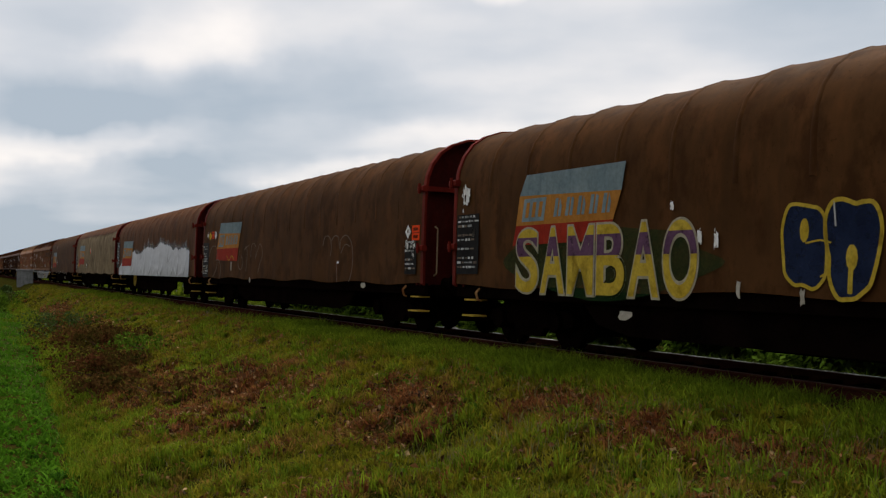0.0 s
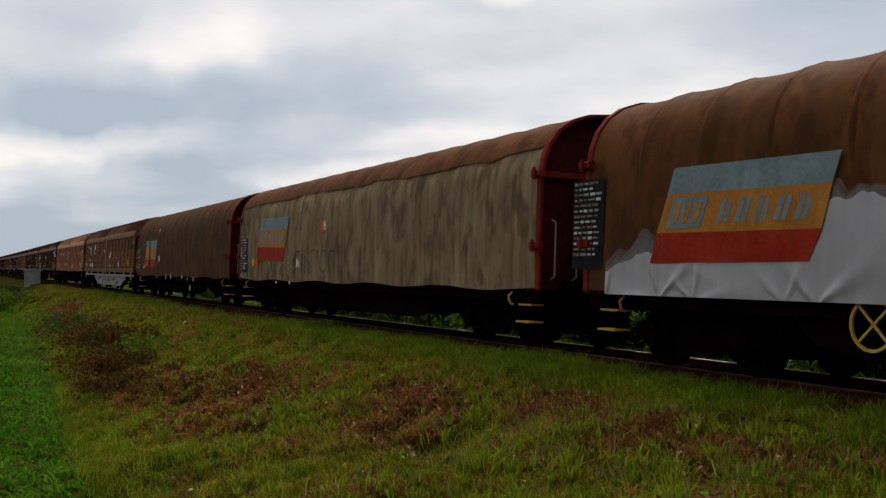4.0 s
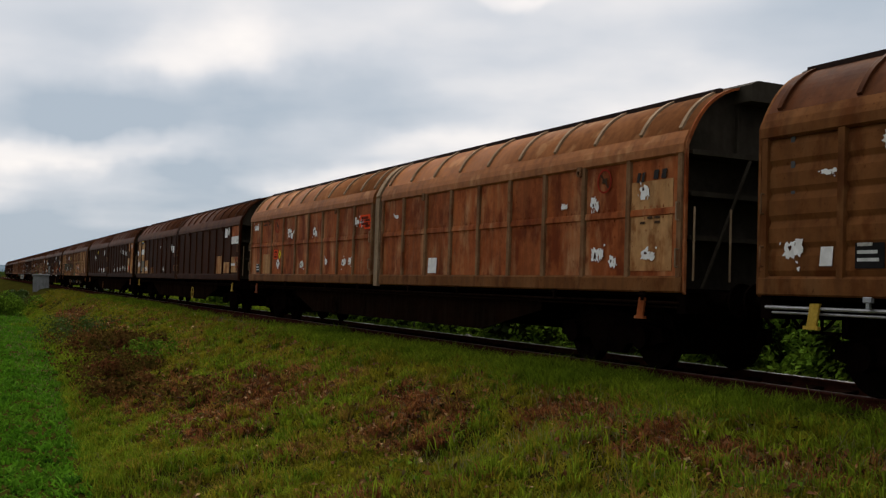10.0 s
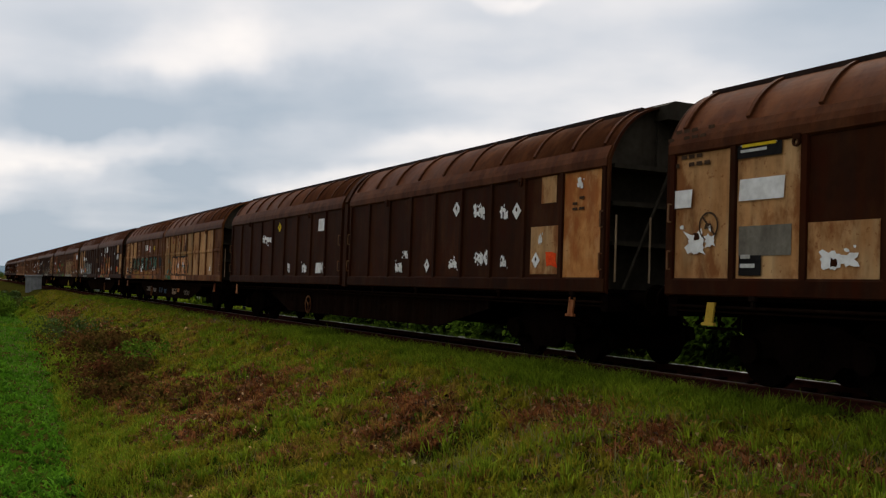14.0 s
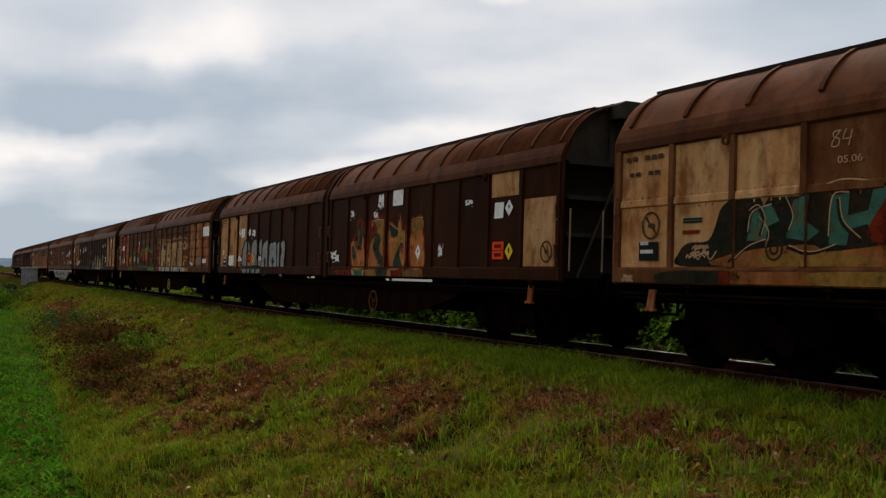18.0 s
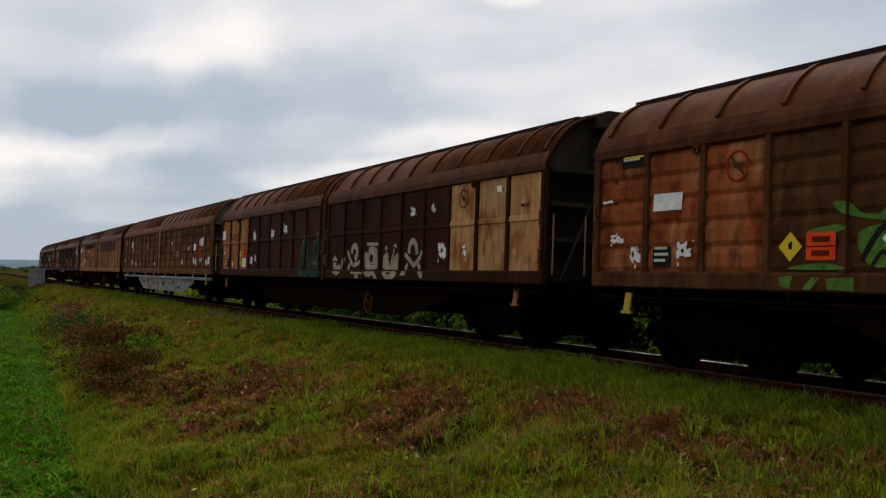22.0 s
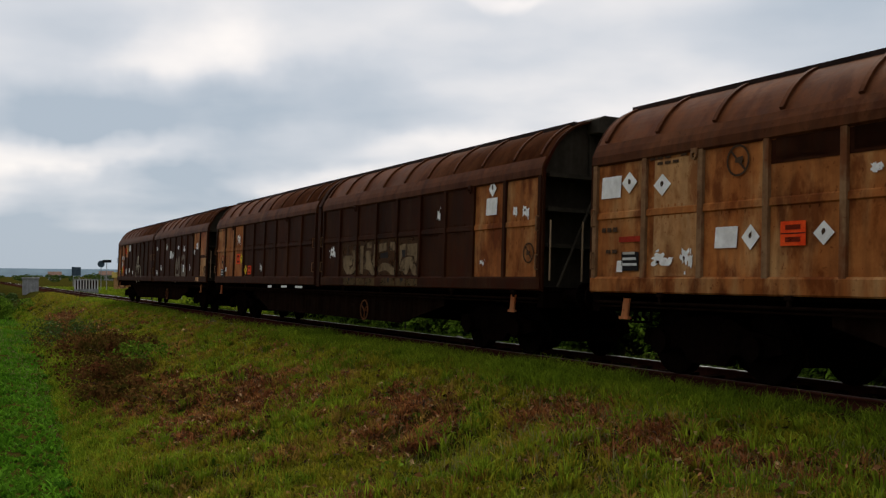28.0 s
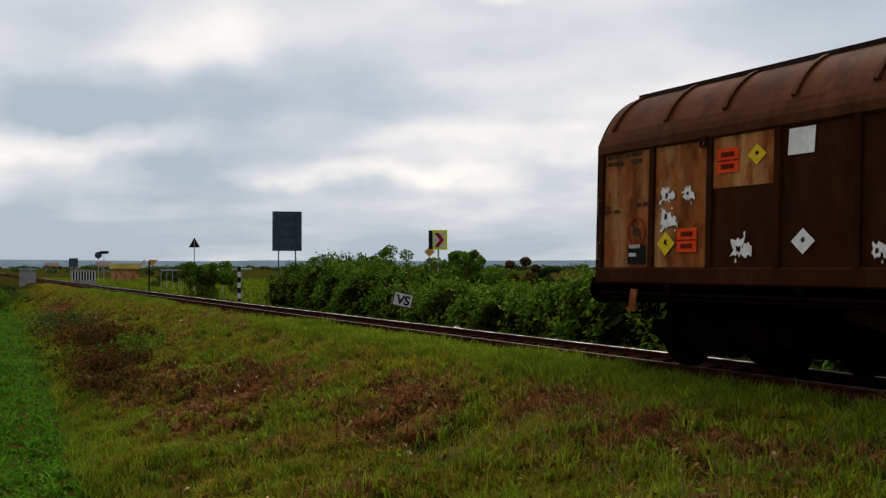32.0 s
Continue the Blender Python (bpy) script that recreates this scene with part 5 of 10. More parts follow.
        plate(w, "faded_letter_bar", u - ww * 0.26, z, ww * 0.30, hh, M_BLUEFADE, half, y, lean=hh * 0.22)
        plate(w, "faded_letter_bar", u + ww * 0.26, z, ww * 0.30, hh, M_BLUEFADE, half, y, lean=hh * 0.22)


def repaint(w, half, tone, u0, u1, z0, z1):
    """A panel, or half of one, in another tone; each stays between the ribs."""
    plate(w, "repainted_area", (u0 + u1) / 2, (z0 + z1) / 2, u1 - u0, z1 - z0, PAINT[tone], half, -1.3865 if z0 > 1.34 else -1.427)


def line(w, half, tone, r, *pts):
    stroke(w, "painted_line", pts, r * 0.34 if half < 10 else r, PAINT[tone], half, skin(half) - 0.006)


def outline(w, name, ring, r, m, half, y):
    return stroke(w, name, ring + ring[:2], r, m, half, y)


BUBBLES = (31, 61, 62, 71, 72, 16, 13, 15, 21, 23, 14)


def blade(w, name, half, m, y, p, q, e, w0, w1, w2, n=9):
    """A curved, swelling stroke from p over q to e, with its half-widths at start, middle and end."""
    up, dn = [], []
    for i in range(n):
        t = i / (n - 1)
        a, b, c = (1 - t) ** 2, 2 * t * (1 - t), t * t
        x, z = a * p[0] + b * q[0] + c * e[0], a * p[1] + b * q[1] + c * e[1]
        dx, dz = 2 * (1 - t) * (q[0] - p[0]) + 2 * t * (e[0] - q[0]), 2 * (1 - t) * (q[1] - p[1]) + 2 * t * (e[1] - q[1])
        l = math.hypot(dx, dz) or 1
        r = a * w0 + b * w1 + c * w2
        up.append((x - dz / l * r, z + dx / l * r))
        dn.append((x + dz / l * r, z - dx / l * r))
    sh = Shape()
    for i in range(n - 1):
        sh.prism([(u - half, v) for u, v in (dn[i], dn[i + 1], up[i + 1], up[i])], y - 0.002, y, "y")
    return part(name, sh, m, w)


def wild_style(w, half, fill, edge, u0, u1, z0, z1, n, seed):
    """Curling, flame-like sprayed shapes with thin outlines; they spell nothing."""
    r = random.Random(seed)
    y = skin(half) - 0.002
    step, hh = (u1 - u0) / n, z1 - z0
    for k in range(n):
        a = u0 + k * step
        for j in range(3):
            p = (a + step * r.uniform(0.0, 0.5), z0 + hh * r.uniform(0.0, 0.25))
            q = (a + step * r.uniform(-0.1, 1.1), z0 + hh * r.uniform(0.3, 0.7))
            e = (a + step * r.uniform(0.3, 1.05), z0 + hh * r.uniform(0.7, 1.0))
            t = min(step, hh) * r.uniform(0.10, 0.17)
            blade(w, "graffiti_outline", half, PAINT[edge], y - 0.002 * j, p, q, e, t * 0.9, t * 1.35, t * 0.5)
            blade(w, "graffiti_shape", half, PAINT[fill], y - 0.002 * j - 0.003, p, q, e, t * 0.55, t, t * 0.2)
        p = (a + step * r.uniform(0, 0.4), z0 + hh * r.uniform(0.1, 0.5))
        blade(w, "graffiti_highlight", half, M_GRAFBEIGE if fill != "GRAFBEIGE" else M_GRAFW, y - 0.012, p, (p[0] + step * 0.3, p[1] + hh * 0.45), (p[0] + step * 0.45, p[1] + hh * 0.1), 0.008, 0.022, 0.008)


def graffiti(w, half, fill, edge, u0, u1, z0, z1, n, seed):
    if seed not in BUBBLES:
        return wild_style(w, half, fill, edge, u0, u1, z0, z1, n, seed)
    return bubble_style(w, half, fill, edge, u0, u1, z0, z1, n, seed)


def bubble_style(w, half, fill, edge, u0, u1, z0, z1, n, seed):
    """Rounded, overlapping letter-like shapes with outlines and inner strokes; they spell nothing."""
    r = random.Random(seed)
    y = skin(half) - 0.002
    step = (u1 - u0) / n
    hh = z1 - z0
    for k in range(n):
        cu, cz = u0 + (k + 0.5) * step, (z0 + z1) / 2
        ring = []
        ph, lob = r.uniform(0, 6), r.choice((2, 3, 3, 4))
        for i in range(22):
            a = 2 * math.pi * i / 22
            c, s = math.cos(a), math.sin(a)
            q = (abs(c) ** 3.5 + abs(s) ** 3.5) ** (-1 / 3.5)
            q *= 0.93 + 0.10 * math.sin(lob * a + ph) + r.uniform(-0.03, 0.03)
            ring.append((cu + c * q * step * 0.52, min(z1 + 0.02, max(z0 - 0.02, cz + s * q * hh * 0.5))))
        x = [(p - half, z) for p, z in ring]
        part("graffiti_letter", Shape().prism(x, y - 0.002 - 0.001 * (k % 2), y, "y"), PAINT[fill], w)
        outline(w, "graffiti_outline", ring, max(0.016, min(step, hh) * 0.035), PAINT[edge], half, y - 0.004)
        kind = r.choice("abcd")
        t = max(0.02, min(step, hh) * 0.045)
        if kind in "ab":
            hole = [(cu + 0.11 * step * math.cos(a), cz + (0.16 if kind == "a" else -0.1) * hh + 0.13 * hh * math.sin(a)) for a in np.linspace(0, 2 * math.pi, 11)[:-1]]
            part("graffiti_counter", Shape().prism([(p - half, z) for p, z in hole], y - 0.006, y - 0.004, "y"), PAINT[edge], w)
        if kind in "bcd":
            b = r.uniform(-0.1, 0.1) * step
            stroke(w, "graffiti_stroke", [(cu + b, z0 + 0.05 * hh), (cu + b * 0.3, z0 + 0.3 * hh), (cu + b + 0.1 * step, z0 + 0.42 * hh)], t, PAINT[edge], half, y - 0.005)
        if kind in "cd":
            stroke(w, "graffiti_stroke", [(cu - 0.25 * step, z1 - 0.3 * hh), (cu, z1 - 0.38 * hh), (cu + 0.22 * step, z1 - 0.22 * hh)], t * 0.8, PAINT[edge], half, y - 0.005)


def smooth_ring(pts, closed=True, n=5):
    """A curve through the points."""
    out, m = [], len(pts)
    for i in range(m if closed else m - 1):
        a, b, c, d = ((pts[(i + k) % m] if closed else pts[min(m - 1, max(0, i + k))]) for k in (-1, 0, 1, 2))
        for j in range(n):
            t = j / n
            out.append(tuple(0.5 * (2 * b[e] + (c[e] - a[e]) * t + (2 * a[e] - 5 * b[e] + 4 * c[e] - d[e]) * t * t + (3 * b[e] - a[e] - 3 * c[e] + d[e]) * t ** 3) for e in (0, 1)))
    return out if closed else out + [pts[-1]]


def clipped(ring, axis, lo, hi):
    """The part of a flat ring between lo and hi along one axis."""
    for lim, sign in ((lo, 1), (hi, -1)):
        res = []
        for p, q in zip(ring, ring[1:] + ring[:1]):
            dp, dq = (p[axis] - lim) * sign, (q[axis] - lim) * sign
            if dp >= 0:
                res.append(p)
            if dp * dq < 0:
                k = dp / (dp - dq)
                res.append((p[0] + (q[0] - p[0]) * k, p[1] + (q[1] - p[1]) * k))
        ring = res
        if len(ring) < 3:
            return []
    return ring


RIB_AT = [x + 0.07 + k * PANEL_W for x in (0.02, SL - 0.02 - WALL_L) for k in range(PANEL_N + 1)]


def coat(w, name, half, m, lift, rings, single=False):
    """Paint laid on panels, ribs and bottom rail alike."""
    sh = Shape()
    for ring in rings:
        us, zs = [p[0] for p in ring], [p[1] for p in ring]
        bits = [(ring if min(zs) > 1.365 and max(zs) < 3.02 else clipped(ring, 1, 1.365, 3.015), -1.3885)]
        if min(zs) < 1.33:
            bits.append((clipped(ring, 1, 1.152, 1.328), -1.4265))
        bits += [(clipped(clipped(ring, 1, 1.365, 3.015) or ring, 0, x - 0.045, x + 0.045), -1.4245) for x in RIB_AT if min(us) < x < max(us) and max(zs) > 1.37]
        for b, y in bits:
            if len(b) > 2:
                sh.prism([(u - half, z) for u, z in b], y - 0.0012 * lift - 0.001, y - 0.0012 * lift, "y")
                if single:
                    part(name, sh, m, w)
                    sh = Shape()
    if sh.v:
        part(name, sh, m, w)


def area(w, half, tone, lift, soft_edge, *pts):
    """A sprayed area, curved or with straight edges; lettered pieces get a dark and a pale contour."""
    if tone in ("TEAL2", "SALMON", "SILV"):
        brush(w, half, "GRAFX", 0.012 if tone == "TEAL2" else 0.020, *pts, pts[0], lift=lift + 3, n=5 if soft_edge else 1)
    coat(w, "graffiti_area", half, PAINT[tone], lift, [smooth_ring(list(pts)) if soft_edge else list(pts)], True)


def brush(w, half, tone, r, *pts, lift=5, n=5):
    """A sprayed line along a curve."""
    c = smooth_ring(list(pts), False, n)
    up, dn = [], []
    for i, p in enumerate(c):
        a, b = c[max(0, i - 1)], c[min(len(c) - 1, i + 1)]
        dx, dz = b[0] - a[0], b[1] - a[1]
        l = math.hypot(dx, dz) or 1
        up.append((p[0] - dz / l * r, p[1] + dx / l * r))
        dn.append((p[0] + dz / l * r, p[1] - dx / l * r))
    coat(w, "graffiti_line", half, PAINT[tone], lift, [dn[i:i + 8] + up[i:i + 8][::-1] for i in range(0, len(c) - 1, 7)])


def bead(w, half, tone, u, z, ru, rz):
    ring = [(math.cos(a) * ru, math.sin(a) * rz) for a in np.linspace(0, 2 * math.pi, 15)[:-1]]
    coat(w, "graffiti_rim", half, M_CREAM2, 3, [[(u + a * 1.12, z + b * 1.12) for a, b in ring]])
    coat(w, "graffiti_bead", half, PAINT[tone], 4, [[(u + a * 0.88, z + b * 0.88) for a, b in ring]])


def tag(w, half, tone, u0, u1, z0, z1, seed):
    """A dense marker scrawl that spells nothing."""
    r = random.Random(seed)
    for k in range(9):
        a = u0 + (u1 - u0) * r.uniform(0, 0.7)
        b = z0 + (z1 - z0) * r.uniform(0, 0.8)
        d = (u1 - u0) * 0.3
        e = (z1 - z0) * 0.22
        brush(w, half, tone, 0.011, *[(min(u1, a + d * j * 0.3 + r.uniform(0, d) * 0.4), min(z1, b + (e if j % 2 else -e * 0.4) * r.uniform(0.4, 1))) for j in range(5)], lift=6)


def quad(w, name, half, m, y, *pts):
    return part(name, Shape().prism([(u - half, z) for u, z in pts], y - 0.003, y, "y"), m, w)


def emblem(w, half, a, b, c, d, e, f, g, i, proud=0.0):
    """A slanted flag: pale blue over orange over red; pale bars stand for the lettering."""
    y = skin(half) - proud
    quad(w, "emblem_blue", half, M_BLUEP, y, c, d, b, a)
    quad(w, "emblem_orange", half, M_ORP, y, e, f, d, c)
    quad(w, "emblem_red", half, M_REDP, y, g, i, f, e)
    wd, hh = d[0] - c[0], c[1] - e[1]

    def at(p, q):
        return (e[0] + (c[0] - e[0]) * q + wd * p, e[1] + (c[1] - e[1]) * q + (f[1] - e[1]) * p)
    if wd > 1.2:
        box = (0.06, 0.30)
        quad(w, "emblem_plate", half, M_BLUEP, y - 0.004, at(box[0], 0.12), at(box[1], 0.12), at(box[1], 0.88), at(box[0], 0.88))
        for k in range(3):
            p = box[0] + 0.035 + k * 0.07
            quad(w, "emblem_plate_bar", half, M_ORP, y - 0.008, at(p, 0.25), at(p + 0.035, 0.25), at(p + 0.035, 0.75), at(p, 0.75))
        for k in range(5):
            p = 0.40 + k * 0.115
            quad(w, "emblem_bar", half, M_BLUEP, y - 0.004, at(p, 0.22), at(p + 0.03, 0.22), at(p + 0.03, 0.8), at(p, 0.8))
            quad(w, "emblem_bar", half, M_BLUEP, y - 0.004, at(p + 0.045, 0.22), at(p + 0.07, 0.22), at(p + 0.07, 0.55 + 0.2 * (k % 2)), at(p + 0.045, 0.8))


def letter_mesh(ch, u0, u1, z0, z1, half, depth, m):
    me = text_shape(ch, 1.0, depth)
    xs, zs = [v.co.x for v in me.vertices], [v.co.z for v in me.vertices]
    sx, sz = (u1 - u0) / (max(xs) - min(xs)), (z1 - z0) / (max(zs) - min(zs))
    for v in me.vertices:
        v.co.x, v.co.z = u0 - half + (v.co.x - min(xs)) * sx, z0 + (v.co.z - min(zs)) * sz
    me.materials.clear()
    me.materials.append(m)
    return me


def big_letters(w, half, txt, u0, u1, z0, z1):
    """Fat painted letters, purple above and yellow below, with a pale rim on a green haze."""
    y = skin(half)
    step = (u1 - u0) / len(txt)
    for k, ch in enumerate(txt):
        a, b = u0 + k * step - 0.02, u0 + (k + 1) * step - 0.02
        for grow, dep, m, nm in ((0.05, 0.004, M_GRAFCREAM, "letter_rim"), (0.018, 0.010, M_GRAFY, "painted_letter")):
            me = text_shape(ch, 1.0, 0.004)
            xs, zs = [v.co.x for v in me.vertices], [v.co.z for v in me.vertices]
            cu = bpy.data.curves.new("fat_letter", "FONT")
            cu.body, cu.size, cu.extrude, cu.offset = ch, 1.0, 0.002, grow
            ob = bpy.data.objects.new("fat_letter", cu)
            scene.collection.objects.link(ob)
            me = bpy.data.meshes.new_from_object(ob.evaluated_get(bpy.context.evaluated_depsgraph_get()))
            bpy.data.objects.remove(ob)
            me.transform(Euler((math.pi / 2, 0, 0)).to_matrix().to_4x4())
            xs, zs = [v.co.x for v in me.vertices], [v.co.z for v in me.vertices]
            pad = 0.0 if nm == "letter_rim" else 0.035
            sx, sz = (b - a - 2 * pad - 0.02) / (max(xs) - min(xs)), (z1 - z0 - 2 * pad) / (max(zs) - min(zs))
            x0, zz0 = min(xs), min(zs)
            for v in me.vertices:
                v.co.x, v.co.z, v.co.y = a + pad - half + (v.co.x - x0) * sx, z0 + pad + (v.co.z - zz0) * sz, y - dep + (0.002 if v.co.y > 0 else -0.002)
            me.materials.clear()
            me.materials.append(m)
            if nm == "painted_letter":
                me.materials.append(M_GRAFP)
                low, top = z0 + (z1 - z0) * 0.56, z0 + (z1 - z0) * 0.84
                bm = bmesh.new()
                bm.from_mesh(me)
                for cut in (low, top):
                    bmesh.ops.bisect_plane(bm, geom=bm.verts[:] + bm.edges[:] + bm.faces[:], plane_co=(0, 0, cut), plane_no=(0, 0, 1))
                for f in bm.faces:
                    f.material_index = 1 if low < f.calc_center_median().z < top else 0
                bm.to_mesh(me)
                bm.free()
            part(nm, me, None, w, "yellow and purple painted letter" if nm == "painted_letter" else "")
    r = random.Random(2)
    haze = smooth_ring([((u0 + u1) / 2 + (u1 - u0) * 0.57 * math.cos(a) * r.uniform(0.9, 1.05), (z0 + z1) / 2 - 0.04 + (z1 - z0) * 0.50 * math.sin(a) * r.uniform(0.85, 1.05)) for a in np.linspace(0, 2 * math.pi, 17)[:-1]])
    quad(w, "paint_haze", half, M_HAZE, y + 0.002, *haze)


def lettering(w, half, txt, u0, u1, z0, z1):
    y = skin(half)
    me = letter_mesh(txt, u0, u1, z0, z1, half, 0.004, M_GRAFO)
    me.transform(Matrix.Translation((0, y - 0.01, 0)))
    part("painted_word", me, None, w, "sprayed orange word")


def silver_cover(w, half, u0):
    """A newer silver sheet over the lower side, with a ragged upper edge, creases and a slack hem."""
    n, m = 620, 44
    xs = np.linspace(0.55 - half, half - 0.9, n)
    top = np.interp(xs + half, [0.5, u0 + 1.6, u0 + 3.4, u0 + 4.6, u0 + 6.2, u0 + 8.2, u0 + 10, u0 + 13, 19], [1.35, 1.98, 2.10, 1.92, 2.22, 2.30, 2.40, 2.15, 2.02])
    top = top + 0.10 * value_noise(xs * 1.7, xs * 0 + 2, 41) + 0.05 * value_noise(xs * 6, xs * 0 + 5, 42) + 0.02 * value_noise(xs * 15, xs * 0 + 7, 43)
    zz = np.array([1.0 + (t - 1.0) * j / (m - 1) for t in top for j in range(m)])
    xx = np.repeat(xs, m)
    WRINKLE = 0.008 * np.abs(value_noise(xx * 1.1 + zz * 2.2, zz * 1.9 - xx * 0.5, 44)) + 0.002 * np.abs(value_noise(xx * 3.1 - zz * 2.0, zz * 4.0, 45))
    vs = []
    for x, t in zip(xs, top):
        for j in range(m):
            z = 1.0 + (t - 1.0) * j / (m - 1)
            d = 0.0
            for cx, cz in ((u0 + 5.0 - half, 1.72), (u0 + 11.6 - half, 1.5)):
                rr = math.hypot(x - cx, z - cz)
                th = math.atan2(z - cz, x - cx)
                d -= 0.030 * (abs(math.cos(3.5 * th + cx)) ** 14 + 0.6 * abs(math.cos(5.5 * th + 2 * cx)) ** 18) * math.exp(-rr / 0.45) * min(1, rr * 5) * (0.12 + max(0, math.sin(th)))
            for k in range(17):
                px = 0.6 + k * 1.07 + 0.3 * math.sin(k * 2.7)
                rr = math.hypot(x + half - px, z - 0.95)
                if rr < 1.4:
                    d -= (0.034 + 0.014 * math.sin(k * 1.9)) * abs(math.cos((2.2 + 0.5 * math.sin(k)) * math.atan2(z - 0.95, x + half - px) + k * 1.3)) ** 15 * math.exp(-rr / 0.42) * min(1, rr * 5)
            d += WRINKLE[len(vs)]
            vs.append((x, -1.462 + d, z))
    q = [(i * m + j, (i + 1) * m + j, (i + 1) * m + j + 1, i * m + j + 1) for i in range(n - 1) for j in range(m - 1)]
    for k, off in enumerate((0.02, 0.06, 0.11, 0.17, 0.24)):
        fr = Shape()
        edge = top + off + (0.04 + 0.02 * k) * value_noise(xs * 3.2, xs * 0 + 11, 47) + (0.02 + 0.012 * k) * value_noise(xs * 9, xs * 0 + 13, 48 + k)
        fr.v = [(x, -1.4485 - 0.001 * k, z) for x, t, e in zip(xs, top, edge) for z in (t - 0.15, max(e, t - 0.1))]
        fr.f = [(2 * i, 2 * i + 2, 2 * i + 3, 2 * i + 1) for i in range(n - 1)]
        part("overspray_edge", fr, M_FRINGE, w, "greyish overspray along the silver edge")
    sh = Shape()
    sh.v, sh.f = vs, q
    part("silver_sheet", sh, M_TARPS, w, "creased silver-grey replacement sheet", smooth=True)


def dark_band(w, half):
    """Sooty upper halves of the middle panels of one faded wagon."""
    for k in range(1, 7):
        a = SL - 0.02 - WALL_L + 0.07 + k * PANEL_W
        repaint(w, half, "DARK", a + 0.06, a + PANEL_W - 0.06, 2.40, 3.01)
    for k in range(3, 8):
        a = 0.09 + k * PANEL_W
        repaint(w, half, "DARK", a + 0.06, a + PANEL_W - 0.06, 2.72, 3.01)


def extras():
    """Pieces that single tarpaulin wagons have."""
    dark_band(S[10], SL / 2)
    w = T[3]
    arc = np.array(TARP_ARC + [(-y, z) for y, z in TARP_ARC[-2::-1]])
    run = np.concatenate([[0], np.cumsum(np.hypot(*np.diff(arc, axis=0).T))])
    xs = np.linspace(-TL / 2 + 0.06, TL / 2 - 0.06, 180)
    sag = 0.5 - 0.5 * np.cos(2 * math.pi * (xs + TL / 2 - 0.04) / (TL - 0.08) * 15)
    lip = 2.36 + 0.05 * value_noise(xs * 0.9, xs * 0 + 3, 61) + 0.03 * value_noise(xs * 3.1, xs * 0 + 5, 62)
    cover = Shape()
    for x, e, d in zip(xs, lip, sag):
        t = np.linspace(e, run[-1] - e, 22)
        for y, z in zip(np.interp(t, run, arc[:, 0]), np.interp(t, run, arc[:, 1])):
            cover.v.append((x, y * 1.014, z + 0.020 - 0.022 * d))
    cover.f = [(i * 22 + k, i * 22 + k + 1, i * 22 + k + 23, i * 22 + k + 22) for i in range(len(xs) - 1) for k in range(21)]
    part("roof_cover", cover, M_TARP2, w, "brown upper roof sheet", smooth=True)
    wh = Shape().ring((0, -1.40, 0), 0.30, 0.035, n=24, t=0.03)
    wh.add([(-0.2, -1.4, -0.2), (0.2, -1.4, 0.2), (0.22, -1.4, 0.18), (-0.18, -1.4, -0.22), (-0.2, -1.38, -0.2), (0.2, -1.38, 0.2), (0.22, -1.38, 0.18), (-0.18, -1.38, -0.22)], [(3, 2, 1, 0), (4, 5, 6, 7), (0, 1, 5, 4), (2, 3, 7, 6)])
    wh.add([(-0.2, -1.4, 0.2), (0.2, -1.4, -0.2), (0.22, -1.4, -0.18), (-0.18, -1.4, 0.22), (-0.2, -1.38, 0.2), (0.2, -1.38, -0.2), (0.22, -1.38, -0.18), (-0.18, -1.38, 0.22)], [(0, 1, 2, 3), (7, 6, 5, 4), (4, 5, 1, 0), (6, 7, 3, 2)])
    part("hand_brake_wheel", wh, M_YELLOW, T[2], "yellow spoked hand brake wheel", at=Matrix.Translation((5.3 - TL / 2, 0, 0.78)))


extras()

w, h = S[12], SL / 2
mark("o", w, h, 2.76, 2.71, 0.39, 0.31)
mark("y", w, h, 3.27, 2.74, 0.31, 0.26)
mark("s", w, h, 3.98, 2.83, 0.40, 0.31)
mark("w", w, h, 1.61, 2.32, 0.33, 0.27)
mark("w", w, h, 2.04, 2.35, 0.28, 0.24)
mark("w", w, h, 1.62, 2.04, 0.37, 0.34)
mark("y", w, h, 1.58, 1.68, 0.37, 0.33)
mark("o", w, h, 2.01, 1.72, 0.39, 0.32)
mark("k", w, h, 0.94, 1.54, 0.39, 0.26)
mark("c", w, h, 0.93, 1.87, 0.43, 0.40)
mark("e", w, h, 0.61, 2.93, 0.86, 0.20)
mark("e", w, h, 0.36, 2.21, 0.42, 0.14)
mark("e", w, h, 1.05, 2.25, 0.31, 0.10)
mark("w", w, h, 3.03, 1.59, 0.44, 0.30)
mark("d", w, h, 4.02, 1.66, 0.36, 0.30)
mark("w", w, h, 5.09, 1.54, 0.27, 0.25)
repaint(w, h, "ORANGE", 2.43, 3.57, 2.37, 3.02)
line(w, h, "GRAFCREAM", 0.049, (6.54, 1.06), (6.31, 1.18), (6.20, 1.40), (6.19, 1.69), (6.33, 1.90), (6.56, 2.11), (6.63, 2.30), (6.71, 2.34), (6.79, 2.27), (6.85, 1.96))
line(w, h, "GRAFCREAM", 0.049, (6.85, 2.15), (6.92, 2.28), (7.04, 2.30), (7.07, 2.07), (7.01, 1.91), (6.88, 1.87))
line(w, h, "GRAFCREAM", 0.050, (6.48, 1.68), (6.57, 1.84), (6.70, 1.87), (6.82, 1.81), (6.96, 1.64), (7.06, 1.39), (7.06, 1.09))
line(w, h, "GRAFCREAM", 0.048, (7.08, 1.87), (7.31, 1.85), (7.49, 1.70), (7.56, 1.49), (7.53, 1.26), (7.40, 1.09))
w, h = S[12], SL / 2
